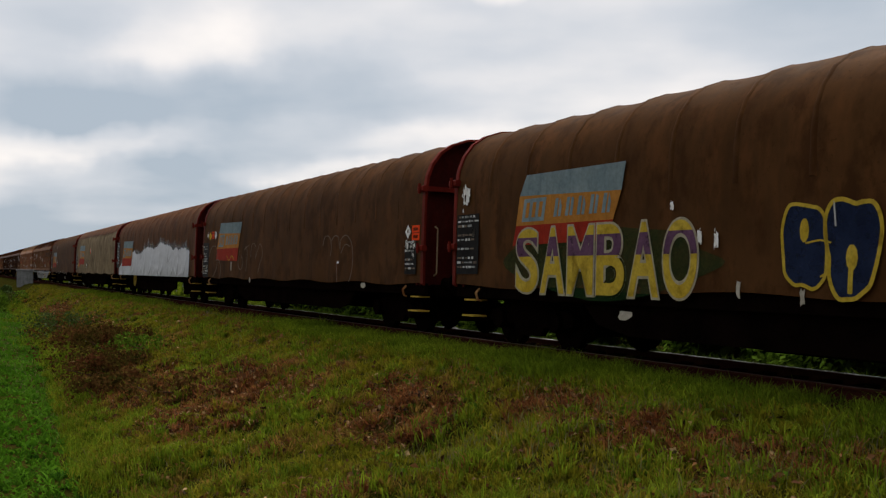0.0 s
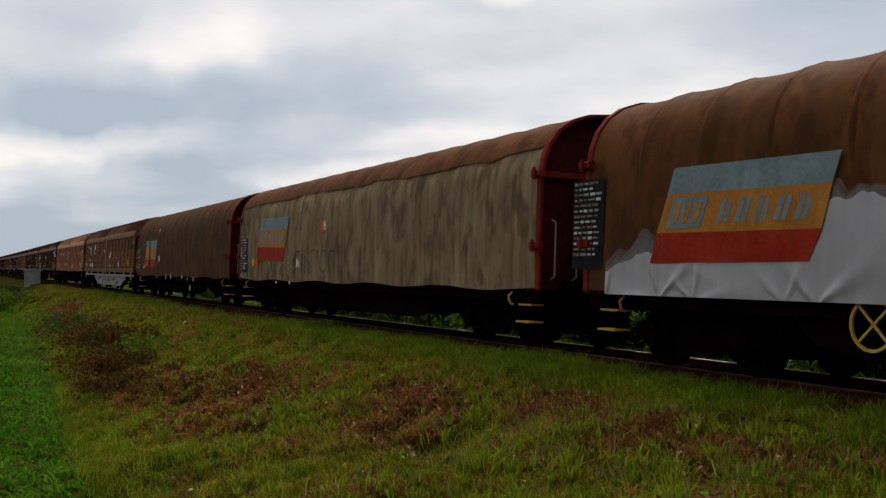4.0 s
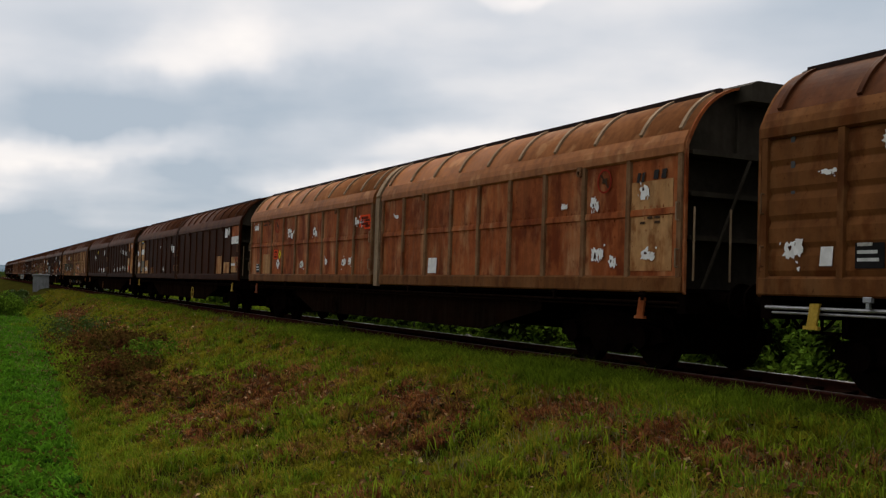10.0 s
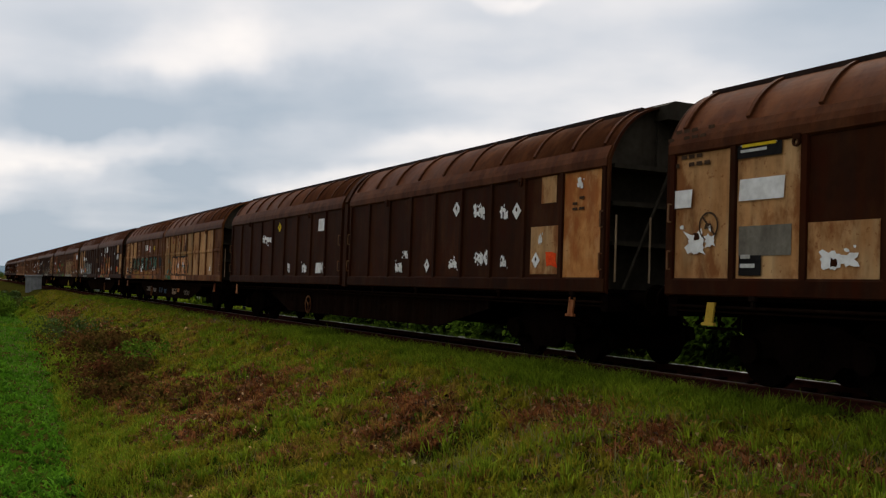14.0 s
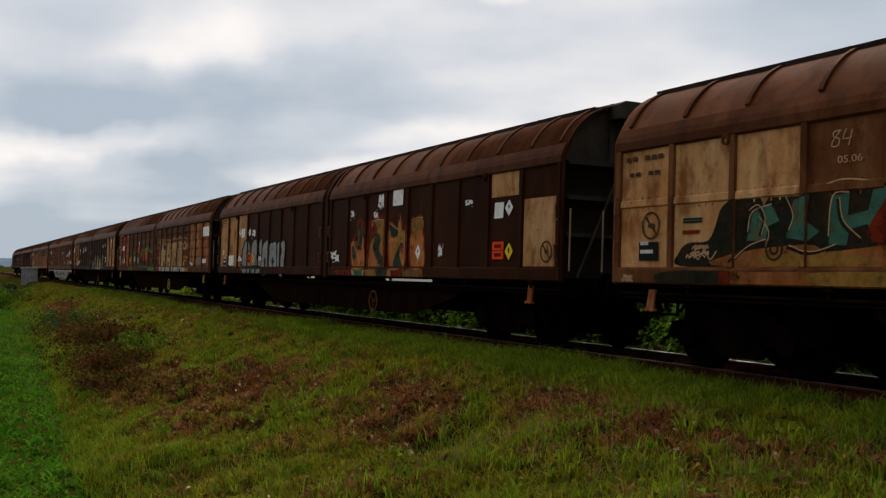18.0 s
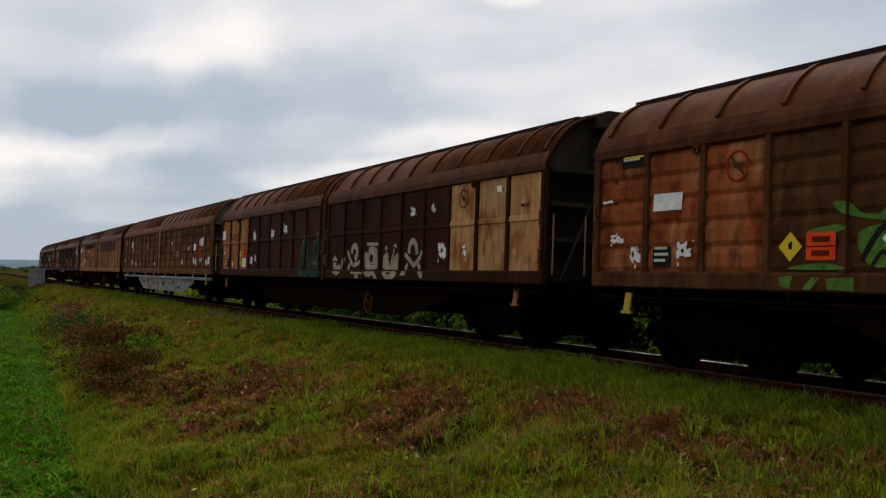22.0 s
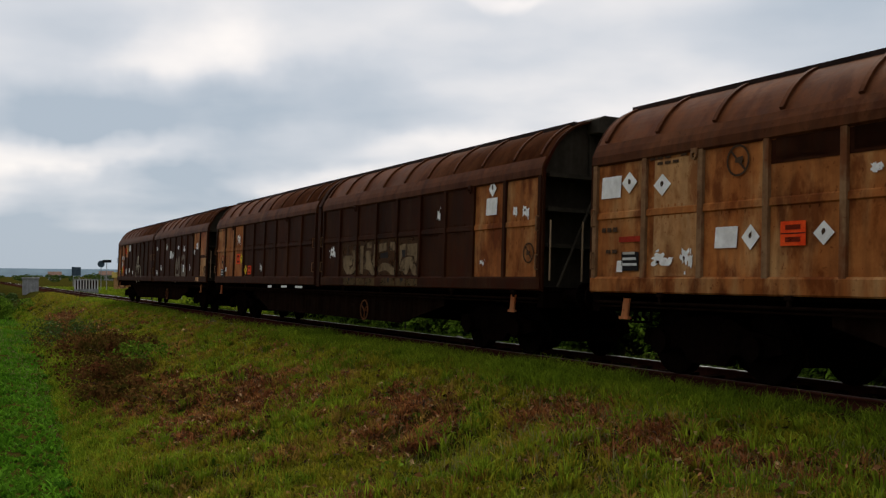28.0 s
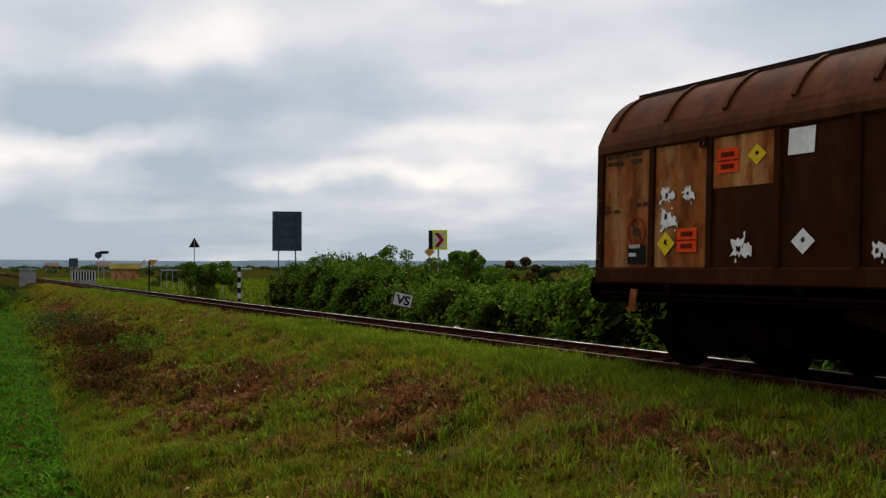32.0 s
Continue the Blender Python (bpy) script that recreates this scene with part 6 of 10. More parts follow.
mark("w", w, h, 11.91, 2.64, 0.31, 0.27)
mark("w", w, h, 11.98, 1.54, 0.38, 0.29)
mark("w", w, h, 12.98, 1.73, 0.33, 0.27)
mark("w", w, h, 14.15, 2.62, 0.32, 0.28)
mark("s", w, h, 15.09, 2.28, 0.38, 0.32)
mark("d", w, h, 15.53, 2.25, 0.31, 0.31)
w, h = S[12], SL / 2
mark("w", w, h, 19.03, 1.69, 0.23, 0.22)
mark("s", w, h, 17.87, 1.68, 0.38, 0.31)
mark("w", w, h, 20.24, 2.55, 0.42, 0.35)
mark("w", w, h, 19.80, 2.28, 0.19, 0.24)
mark("w", w, h, 16.65, 2.55, 0.34, 0.22)
mark("w", w, h, 17.84, 2.47, 0.33, 0.26)
mark("c", w, h, 21.58, 1.56, 0.34, 0.39)
repaint(w, h, "ORANGE", 19.65, 20.65, 2.42, 3.02)
repaint(w, h, "CREAM", 20.88, 21.85, 1.36, 2.05)
repaint(w, h, "REDBROWN", 20.84, 21.78, 2.16, 3.02)
repaint(w, h, "CREAM", 20.24, 20.75, 1.17, 1.32)
line(w, h, "GRAFDULL", 0.093, (16.29, 1.10), (16.33, 2.06), (16.62, 1.68), (16.87, 2.13), (17.07, 1.14))
line(w, h, "GRAFDULL", 0.088, (17.40, 2.06), (17.95, 2.11), (18.05, 1.19))
line(w, h, "GRAFDULL", 0.088, (17.45, 1.89), (17.50, 1.45), (17.95, 1.45))
line(w, h, "GRAFDULL", 0.084, (18.20, 1.70), (18.27, 1.15))
line(w, h, "GRAFDULL", 0.092, (16.45, 1.36), (16.95, 1.38))
w, h = S[11], SL / 2
mark("o", w, h, 3.00, 1.93, 0.45, 0.34)
mark("y", w, h, 3.38, 1.92, 0.32, 0.34)
mark("y", w, h, 3.93, 1.57, 0.34, 0.31)
mark("o", w, h, 4.39, 1.56, 0.39, 0.28)
mark("w", w, h, 5.68, 1.62, 0.25, 0.24)
mark("k", w, h, 0.94, 1.47, 0.40, 0.27)
mark("c", w, h, 0.92, 1.85, 0.55, 0.40)
mark("s", w, h, 1.43, 1.60, 0.14, 0.15)
mark("e", w, h, 0.64, 3.01, 0.87, 0.20)
mark("e", w, h, 0.69, 2.22, 0.76, 0.11)
mark("w", w, h, 3.02, 2.59, 0.41, 0.31)
mark("s", w, h, 6.69, 1.06, 0.36, 0.07)
mark("s", w, h, 8.07, 1.07, 0.55, 0.06)
mark("s", w, h, 9.42, 1.07, 0.61, 0.06)
w, h = S[11], SL / 2
mark("d", w, h, 20.27, 2.94, 0.29, 0.30)
mark("s", w, h, 20.25, 2.62, 0.40, 0.31)
mark("w", w, h, 18.09, 2.57, 0.17, 0.26)
mark("w", w, h, 21.10, 2.47, 0.19, 0.24)
mark("w", w, h, 21.45, 2.47, 0.27, 0.25)
mark("c", w, h, 21.57, 1.76, 0.34, 0.35)
mark("w", w, h, 19.94, 1.61, 0.21, 0.10)
mark("w", w, h, 12.06, 1.96, 0.47, 0.28)
w, h = S[10], SL / 2
mark("s", w, h, 0.48, 2.68, 0.47, 0.32)
mark("d", w, h, 0.91, 2.72, 0.36, 0.32)
mark("d", w, h, 1.65, 2.63, 0.37, 0.31)
mark("c", w, h, 3.12, 2.82, 0.43, 0.38)
mark("w", w, h, 5.23, 2.53, 0.20, 0.15)
mark("w", w, h, 5.68, 2.54, 0.27, 0.16)
mark("w", w, h, 6.53, 2.52, 0.29, 0.11)
mark("s", w, h, 2.93, 1.86, 0.40, 0.27)
mark("d", w, h, 3.36, 1.85, 0.31, 0.32)
mark("o", w, h, 4.05, 1.87, 0.39, 0.29)
mark("d", w, h, 4.51, 1.86, 0.31, 0.28)
mark("R", w, h, 0.94, 1.90, 0.49, 0.08)
mark("k", w, h, 0.96, 1.58, 0.40, 0.27)
mark("s", w, h, 0.72, 1.51, 0.14, 0.17)
mark("w", w, h, 1.69, 1.58, 0.54, 0.24)
mark("w", w, h, 2.19, 1.60, 0.28, 0.30)
mark("e", w, h, 1.76, 2.97, 0.82, 0.16)
mark("e", w, h, 0.52, 2.05, 0.56, 0.13)
mark("e", w, h, 0.43, 1.73, 0.47, 0.11)
repaint(w, h, "DARK", 3.75, 4.79, 2.75, 3.02)
repaint(w, h, "DARK", 4.91, 5.93, 2.76, 3.02)
repaint(w, h, "DARK", 6.04, 6.99, 2.76, 3.02)
repaint(w, h, "DARK", 7.13, 8.17, 2.74, 3.02)
repaint(w, h, "DARK", 8.27, 9.31, 2.76, 3.02)
repaint(w, h, "CREAM", 1.47, 2.40, 1.37, 2.98)
w, h = S[9], SL / 2
mark("s", w, h, 2.97, 2.60, 0.38, 0.31)
mark("d", w, h, 3.38, 2.38, 0.32, 0.28)
mark("y", w, h, 2.82, 1.65, 0.30, 0.31)
mark("o", w, h, 3.32, 1.66, 0.45, 0.28)
mark("w", w, h, 3.07, 1.71, 0.17, 0.24)
mark("w", w, h, 4.03, 1.58, 0.27, 0.23)
mark("w", w, h, 4.48, 1.57, 0.22, 0.21)
mark("w", w, h, 0.95, 2.75, 0.20, 0.20)
mark("w", w, h, 0.51, 1.78, 0.32, 0.16)
mark("w", w, h, 5.68, 1.61, 0.13, 0.20)
mark("p", w, h, 7.57, 2.44, 0.31, 0.27)
mark("p", w, h, 7.96, 2.43, 0.36, 0.28)
mark("w", w, h, 9.91, 1.59, 0.20, 0.24)
w, h = S[9], SL / 2
mark("d", w, h, 19.81, 2.41, 0.32, 0.30)
mark("s", w, h, 20.20, 2.40, 0.37, 0.33)
mark("s", w, h, 18.86, 2.21, 0.39, 0.27)
mark("o", w, h, 19.79, 1.99, 0.39, 0.31)
mark("w", w, h, 17.65, 2.21, 0.27, 0.22)
mark("w", w, h, 18.69, 1.65, 0.27, 0.29)
mark("w", w, h, 19.08, 1.63, 0.38, 0.29)
mark("w", w, h, 19.92, 1.69, 0.25, 0.18)
mark("w", w, h, 20.16, 1.72, 0.11, 0.21)
mark("s", w, h, 21.40, 1.66, 0.33, 0.28)
mark("w", w, h, 20.98, 1.60, 0.26, 0.28)
mark("w", w, h, 14.12, 2.46, 0.31, 0.17)
mark("w", w, h, 16.43, 1.63, 0.31, 0.26)
mark("p", w, h, 15.40, 1.98, 0.77, 0.23)
mark("c", w, h, 21.42, 2.07, 0.39, 0.31)
mark("B", w, h, 16.54, 2.75, 0.44, 0.52)
mark("B", w, h, 17.73, 2.72, 0.36, 0.43)
mark("B", w, h, 18.78, 2.70, 0.45, 0.45)
mark("B", w, h, 20.05, 2.69, 0.45, 0.38)
mark("B", w, h, 21.18, 2.75, 0.31, 0.42)
w, h = S[8], SL / 2
mark("s", w, h, 0.34, 2.54, 0.40, 0.31)
mark("y", w, h, 2.66, 1.87, 0.28, 0.28)
mark("y", w, h, 2.68, 1.58, 0.28, 0.24)
mark("o", w, h, 3.20, 1.91, 0.44, 0.29)
mark("s", w, h, 3.11, 1.57, 0.45, 0.29)
mark("w", w, h, 4.30, 2.40, 0.36, 0.34)
mark("w", w, h, 4.00, 1.64, 0.37, 0.30)
mark("w", w, h, 4.46, 1.70, 0.20, 0.26)
mark("k", w, h, 0.89, 1.58, 0.38, 0.30)
mark("w", w, h, 0.50, 1.92, 0.17, 0.12)
mark("w", w, h, 1.63, 1.50, 0.26, 0.27)
mark("w", w, h, 6.28, 2.44, 0.39, 0.30)
mark("w", w, h, 7.58, 2.53, 0.36, 0.30)
mark("e", w, h, 1.66, 2.45, 0.61, 0.22)
w, h = S[8], SL / 2
mark("w", w, h, 16.65, 2.61, 0.31, 0.24)
mark("w", w, h, 17.67, 2.61, 0.24, 0.24)
mark("w", w, h, 19.08, 1.72, 0.23, 0.29)
mark("w", w, h, 20.41, 2.83, 0.26, 0.19)
mark("w", w, h, 18.15, 1.77, 0.49, 0.37)
mark("c", w, h, 18.98, 2.74, 0.39, 0.36)
mark("e", w, h, 21.23, 2.49, 0.45, 0.10)
w, h = S[7], SL / 2
mark("k", w, h, 0.96, 2.99, 0.60, 0.25)
mark("Y", w, h, 0.96, 3.04, 0.45, 0.09)
mark("s", w, h, 1.73, 2.32, 0.61, 0.24)
mark("w", w, h, 0.34, 2.39, 0.32, 0.07)
mark("w", w, h, 0.60, 1.83, 0.41, 0.14)
mark("w", w, h, 1.04, 1.62, 0.30, 0.31)
mark("k", w, h, 1.63, 1.56, 0.38, 0.28)
mark("w", w, h, 2.10, 1.63, 0.36, 0.27)
mark("y", w, h, 4.00, 1.66, 0.37, 0.35)
mark("o", w, h, 4.46, 1.66, 0.43, 0.32)
mark("d", w, h, 5.45, 1.73, 0.29, 0.32)
mark("w", w, h, 6.71, 2.50, 0.19, 0.23)
mark("O", w, h, 6.63, 2.19, 0.33, 0.33)
mark("w", w, h, 6.50, 1.66, 0.28, 0.30)
mark("c", w, h, 3.08, 2.70, 0.41, 0.41)
w, h = S[7], SL / 2
mark("s", w, h, 21.28, 2.66, 1.07, 0.35)
mark("s", w, h, 21.10, 1.56, 0.57, 0.15)
mark("e", w, h, 21.12, 1.56, 0.38, 0.07)
repaint(w, h, "GREY", 19.98, 20.51, 1.43, 1.72)
mark("c", w, h, 20.16, 2.66, 0.41, 0.37)
mark("w", w, h, 18.92, 1.45, 0.51, 0.19)
w, h = S[6], SL / 2
mark("d", w, h, 2.71, 2.47, 0.31, 0.27)
mark("s", w, h, 3.08, 2.44, 0.39, 0.29)
mark("d", w, h, 3.86, 2.44, 0.32, 0.26)
mark("w", w, h, 4.33, 2.40, 0.42, 0.29)
mark("w", w, h, 0.62, 1.84, 0.27, 0.21)
mark("k", w, h, 0.83, 1.53, 0.37, 0.25)
mark("s", w, h, 1.66, 1.56, 0.64, 0.33)
mark("w", w, h, 2.75, 1.59, 0.53, 0.21)
mark("o", w, h, 3.84, 1.61, 0.44, 0.30)
mark("y", w, h, 4.29, 1.60, 0.30, 0.29)
mark("e", w, h, 0.47, 2.89, 0.82, 0.35)
mark("w", w, h, 5.07, 1.62, 0.35, 0.17)
graffiti(w, h, "GRAFS", "GRAFX", 5.25, 7.60, 1.07, 2.17, 3, 31)
mark("s", w, h, 9.94, 1.08, 0.57, 0.05)
w, h = S[6], SL / 2
mark("s", w, h, 15.50, 2.86, 0.54, 0.35)
mark("w", w, h, 12.81, 2.61, 0.28, 0.24)
mark("w", w, h, 14.56, 2.81, 0.36, 0.40)
mark("w", w, h, 14.28, 2.55, 0.29, 0.22)
mark("w", w, h, 11.69, 1.62, 0.73, 0.27)
mark("d", w, h, 16.59, 1.66, 0.26, 0.32)
mark("w", w, h, 17.63, 1.65, 0.23, 0.29)
mark("s", w, h, 19.96, 2.36, 0.32, 0.28)
mark("d", w, h, 20.31, 2.39, 0.28, 0.29)
mark("o", w, h, 19.95, 1.65, 0.40, 0.31)
mark("y", w, h, 20.34, 1.63, 0.28, 0.31)
mark("c", w, h, 21.55, 1.61, 0.35, 0.36)
mark("w", w, h, 18.82, 2.57, 0.37, 0.16)
repaint(w, h, "CREAM", 19.66, 20.61, 2.60, 3.02)
repaint(w, h, "CREAM", 20.81, 21.80, 1.37, 2.51)
mark("s", w, h, 16.14, 1.08, 2.35, 0.05)
w, h = S[5], SL / 2
mark("s", w, h, 6.63, 2.66, 0.35, 0.28)
mark("w", w, h, 6.22, 2.67, 0.21, 0.26)
mark("o", w, h, 7.25, 2.59, 0.21, 0.29)
mark("s", w, h, 7.45, 2.58, 0.18, 0.29)
mark("y", w, h, 8.58, 2.59, 0.30, 0.29)
mark("k", w, h, 0.80, 1.58, 0.42, 0.26)
mark("w", w, h, 5.19, 1.58, 0.38, 0.29)
mark("w", w, h, 5.54, 1.78, 0.28, 0.28)
mark("w", w, h, 8.39, 1.63, 0.29, 0.25)
mark("w", w, h, 8.80, 1.62, 0.20, 0.27)
mark("e", w, h, 0.66, 2.90, 0.85, 0.13)
mark("e", w, h, 0.67, 2.68, 0.71, 0.11)
mark("c", w, h, 0.84, 1.94, 0.42, 0.36)
lettering(w, h, "CRUEL", 9.50, 10.02, 1.47, 1.64)
w, h = S[5], SL / 2
mark("w", w, h, 14.42, 1.76, 0.33, 0.33)
mark("w", w, h, 15.42, 1.75, 0.24, 0.31)
mark("w", w, h, 20.25, 1.59, 0.23, 0.19)
w, h = S[4], SL / 2
mark("s", w, h, 9.17, 2.69, 0.48, 0.32)
mark("y", w, h, 5.47, 2.77, 0.32, 0.28)
mark("w", w, h, 4.18, 2.42, 1.13, 0.32)
mark("w", w, h, 6.47, 1.58, 0.29, 0.30)
mark("w", w, h, 7.87, 1.55, 0.46, 0.31)
mark("s", w, h, 9.03, 1.56, 0.42, 0.27)
mark("d", w, h, 9.39, 1.57, 0.35, 0.31)
mark("w", w, h, 14.30, 1.55, 0.41, 0.27)
mark("w", w, h, 14.68, 1.80, 0.36, 0.23)
mark("d", w, h, 15.72, 1.58, 0.25, 0.28)
mark("w", w, h, 16.91, 1.61, 0.44, 0.27)
mark("d", w, h, 16.99, 2.66, 0.33, 0.30)
mark("w", w, h, 17.90, 2.61, 0.54, 0.33)
mark("w", w, h, 18.87, 2.49, 0.37, 0.33)
mark("d", w, h, 19.30, 2.50, 0.31, 0.30)
mark("w", w, h, 17.96, 1.71, 0.44, 0.28)
mark("d", w, h, 18.26, 1.71, 0.28, 0.29)
mark("w", w, h, 18.89, 1.62, 0.28, 0.26)
mark("d", w, h, 19.98, 1.64, 0.26, 0.27)
mark("O", w, h, 20.47, 1.64, 0.40, 0.29)
mark("w", w, h, 20.11, 2.00, 0.16, 0.20)
repaint(w, h, "CREAM", 20.09, 20.55, 2.58, 3.02)
repaint(w, h, "CREAM", 19.79, 20.75, 1.41, 2.20)
mark("w", w, h, 21.25, 2.83, 0.20, 0.19)
mark("e", w, h, 21.21, 2.52, 0.38, 0.25)
w, h = S[3], SL / 2
mark("k", w, h, 1.70, 2.99, 0.75, 0.27)
mark("Y", w, h, 1.70, 3.04, 0.57, 0.10)
mark("s", w, h, 1.75, 2.46, 0.75, 0.27)
repaint(w, h, "GREY", 1.37, 2.24, 1.64, 2.01)
mark("w", w, h, 2.95, 1.58, 0.62, 0.31)
mark("k", w, h, 1.58, 1.52, 0.38, 0.25)
mark("w", w, h, 0.67, 1.85, 0.75, 0.39)
mark("d", w, h, 9.67, 2.50, 0.32, 0.31)
mark("s", w, h, 10.08, 2.43, 0.33, 0.28)
mark("w", w, h, 6.80, 2.62, 0.16, 0.10)
mark("w", w, h, 7.77, 1.57, 0.32, 0.19)
mark("e", w, h, 0.43, 3.29, 0.97, 0.19)
mark("e", w, h, 0.46, 2.93, 0.76, 0.21)
mark("s", w, h, 0.27, 2.42, 0.42, 0.24)
mark("c", w, h, 0.82, 2.04, 0.40, 0.34)
repaint(w, h, "CREAM", 2.49, 3.50, 1.36, 2.01)
repaint(w, h, "CREAM", 4.32, 4.95, 1.36, 1.65)
line(w, h, "STEEL", 0.024, (2.52, 1.30), (10.47, 1.31))
line(w, h, "STEEL", 0.016, (11.05, 1.30), (14.72, 1.31))
w, h = S[3], SL / 2
mark("s", w, h, 19.99, 2.81, 0.39, 0.31)
mark("d", w, h, 20.37, 2.86, 0.29, 0.31)
mark("s", w, h, 21.34, 2.53, 1.10, 0.26)
mark("c", w, h, 21.62, 1.73, 0.39, 0.38)
mark("s", w, h, 21.13, 1.68, 0.55, 0.08)
repaint(w, h, "CREAM", 18.55, 19.55, 1.36, 2.00)
repaint(w, h, "CREAM", 19.71, 20.67, 1.38, 1.77)
repaint(w, h, "CREAM", 20.83, 21.90, 1.41, 1.95)
repaint(w, h, "REDBROWN", 20.76, 21.86, 2.64, 3.02)
mark("w", w, h, 21.06, 2.54, 0.32, 0.15)
mark("w", w, h, 21.62, 2.50, 0.22, 0.24)
w, h = S[2], SL / 2
mark("w", w, h, 0.67, 2.82, 0.65, 0.28)
mark("c", w, h, 3.01, 2.81, 0.43, 0.41)
mark("w", w, h, 4.33, 2.53, 0.62, 0.33)
mark("w", w, h, 6.54, 2.50, 0.42, 0.31)
mark("o", w, h, 2.90, 1.95, 0.38, 0.28)
mark("y", w, h, 3.32, 1.94, 0.31, 0.29)
mark("d", w, h, 3.16, 1.67, 0.37, 0.32)
mark("w", w, h, 5.47, 1.61, 0.38, 0.29)
mark("w", w, h, 8.84, 1.64, 0.39, 0.29)
mark("w", w, h, 9.25, 1.67, 0.23, 0.22)
mark("d", w, h, 10.00, 2.62, 0.23, 0.29)
mark("o", w, h, 10.38, 2.58, 0.44, 0.28)
mark("w", w, h, 7.51, 1.70, 0.21, 0.22)
mark("k", w, h, 0.98, 1.54, 0.38, 0.27)
repaint(w, h, "CREAM", 1.50, 2.37, 1.37, 1.97)
mark("e", w, h, 1.83, 2.94, 0.77, 0.20)
mark("w", w, h, 12.11, 2.65, 0.29, 0.13)
w, h = S[2], SL / 2
mark("c", w, h, 20.10, 2.79, 0.37, 0.37)
mark("w", w, h, 19.86, 2.46, 0.27, 0.26)
mark("w", w, h, 19.96, 1.68, 0.40, 0.33)
mark("w", w, h, 20.36, 1.57, 0.23, 0.22)
mark("s", w, h, 14.05, 1.55, 0.40, 0.31)
mark("w", w, h, 21.11, 2.57, 0.28, 0.26)
mark("e", w, h, 21.24, 2.15, 0.50, 0.14)
mark("B", w, h, 21.45, 2.79, 0.34, 0.13)
mark("B", w, h, 21.01, 2.77, 0.21, 0.14)
mark("o", w, h, 10.19, 2.64, 0.69, 0.29)
mark("w", w, h, 9.60, 2.65, 0.50, 0.24)
mark("w", w, h, 19.00, 2.47, 0.24, 0.12)
repaint(w, h, "CREAM", 20.74, 21.73, 1.43, 2.71)
mark("w", w, h, 21.21, 1.66, 0.39, 0.23)
w, h = S[1], SL / 2
mark("w", w, h, 1.99, 2.83, 0.43, 0.23)
mark("w", w, h, 2.88, 2.69, 0.25, 0.16)
mark("w", w, h, 3.29, 2.76, 0.34, 0.29)
mark("w", w, h, 3.18, 2.39, 0.39, 0.31)
mark("w", w, h, 2.84, 1.95, 0.30, 0.29)
mark("w", w, h, 3.12, 1.61, 0.68, 0.37)
mark("s", w, h, 4.26, 1.57, 0.44, 0.31)
mark("s", w, h, 5.44, 2.73, 0.39, 0.32)
mark("w", w, h, 5.25, 2.38, 0.24, 0.30)
mark("w", w, h, 6.89, 2.74, 0.20, 0.18)
mark("o", w, h, 9.91, 2.38, 0.19, 0.31)
mark("s", w, h, 10.12, 2.37, 0.18, 0.30)
mark("y", w, h, 10.48, 2.39, 0.31, 0.31)
mark("w", w, h, 0.55, 1.67, 0.37, 0.37)
mark("s", w, h, 1.06, 1.59, 0.18, 0.22)
mark("k", w, h, 1.66, 1.59, 0.39, 0.28)
mark("p", w, h, 9.15, 2.41, 0.39, 0.28)
mark("w", w, h, 12.81, 2.10, 0.37, 0.25)
mark("e", w, h, 12.82, 2.05, 0.23, 0.06)
mark("R", w, h, 2.05, 2.10, 0.16, 0.09)
mark("w", w, h, 1.09, 2.55, 0.29, 0.10)
w, h = S[1], SL / 2
mark("w", w, h, 12.59, 2.05, 0.39, 0.19)
mark("d", w, h, 12.95, 2.25, 0.30, 0.30)
mark("w", w, h, 12.92, 1.53, 0.23, 0.25)
mark("w", w, h, 16.35, 1.57, 0.47, 0.31)
mark("p", w, h, 15.20, 2.02, 0.83, 0.18)
mark("R", w, h, 15.22, 1.84, 0.83, 0.15)
mark("c", w, h, 21.30, 1.94, 0.37, 0.34)
repaint(w, h, "CREAM", 19.58, 19.84, 1.53, 1.82)
repaint(w, h, "CREAM", 19.86, 20.11, 1.52, 1.78)
mark("B", w, h, 12.17, 2.93, 0.48, 0.37)
mark("B", w, h, 13.51, 2.92, 0.44, 0.35)
mark("B", w, h, 14.73, 2.88, 0.47, 0.36)
mark("B", w, h, 16.24, 2.66, 0.53, 0.49)
mark("B", w, h, 17.55, 2.63, 0.42, 0.41)
mark("B", w, h, 18.73, 2.63, 0.48, 0.44)
mark("B", w, h, 19.82, 2.64, 0.47, 0.42)
mark("B", w, h, 21.16, 2.62, 0.45, 0.43)
mark("w", w, h, 21.61, 2.73, 0.14, 0.23)
line(w, h, "GRAFDULL", 0.024, (21.09, 2.89), (21.19, 2.78), (21.10, 2.69))
line(w, h, "GRAFDULL", 0.024, (21.01, 2.63), (21.66, 2.63))
w, h = T[0], TL / 2
mark("w", w, h, 0.46, 2.65, 0.31, 0.44)
mark("k", w, h, 0.54, 1.79, 0.84, 1.10)
mark("s", w, h, 0.76, 2.00, 0.13, 0.17)
emblem(w, h, (2.58, 2.90), (5.28, 2.89), (2.37, 2.56), (5.19, 2.48), (2.27, 2.06), (5.00, 2.06), (2.17, 1.73), (4.85, 1.76))
big_letters(w, h, "SAMBAO", 2.30, 6.92, 0.91, 2.03)
graffiti(w, h, "GRAFB", "GRAFY", 8.34, 8.96, 1.06, 2.15, 1, 71)
graffiti(w, h, "GRAFB", "GRAFY", 8.96, 9.69, 1.01, 2.14, 1, 72)
mark("s", w, h, 7.60, 1.07, 0.09, 0.25)
mark("s", w, h, 8.63, 1.03, 0.10, 0.22)
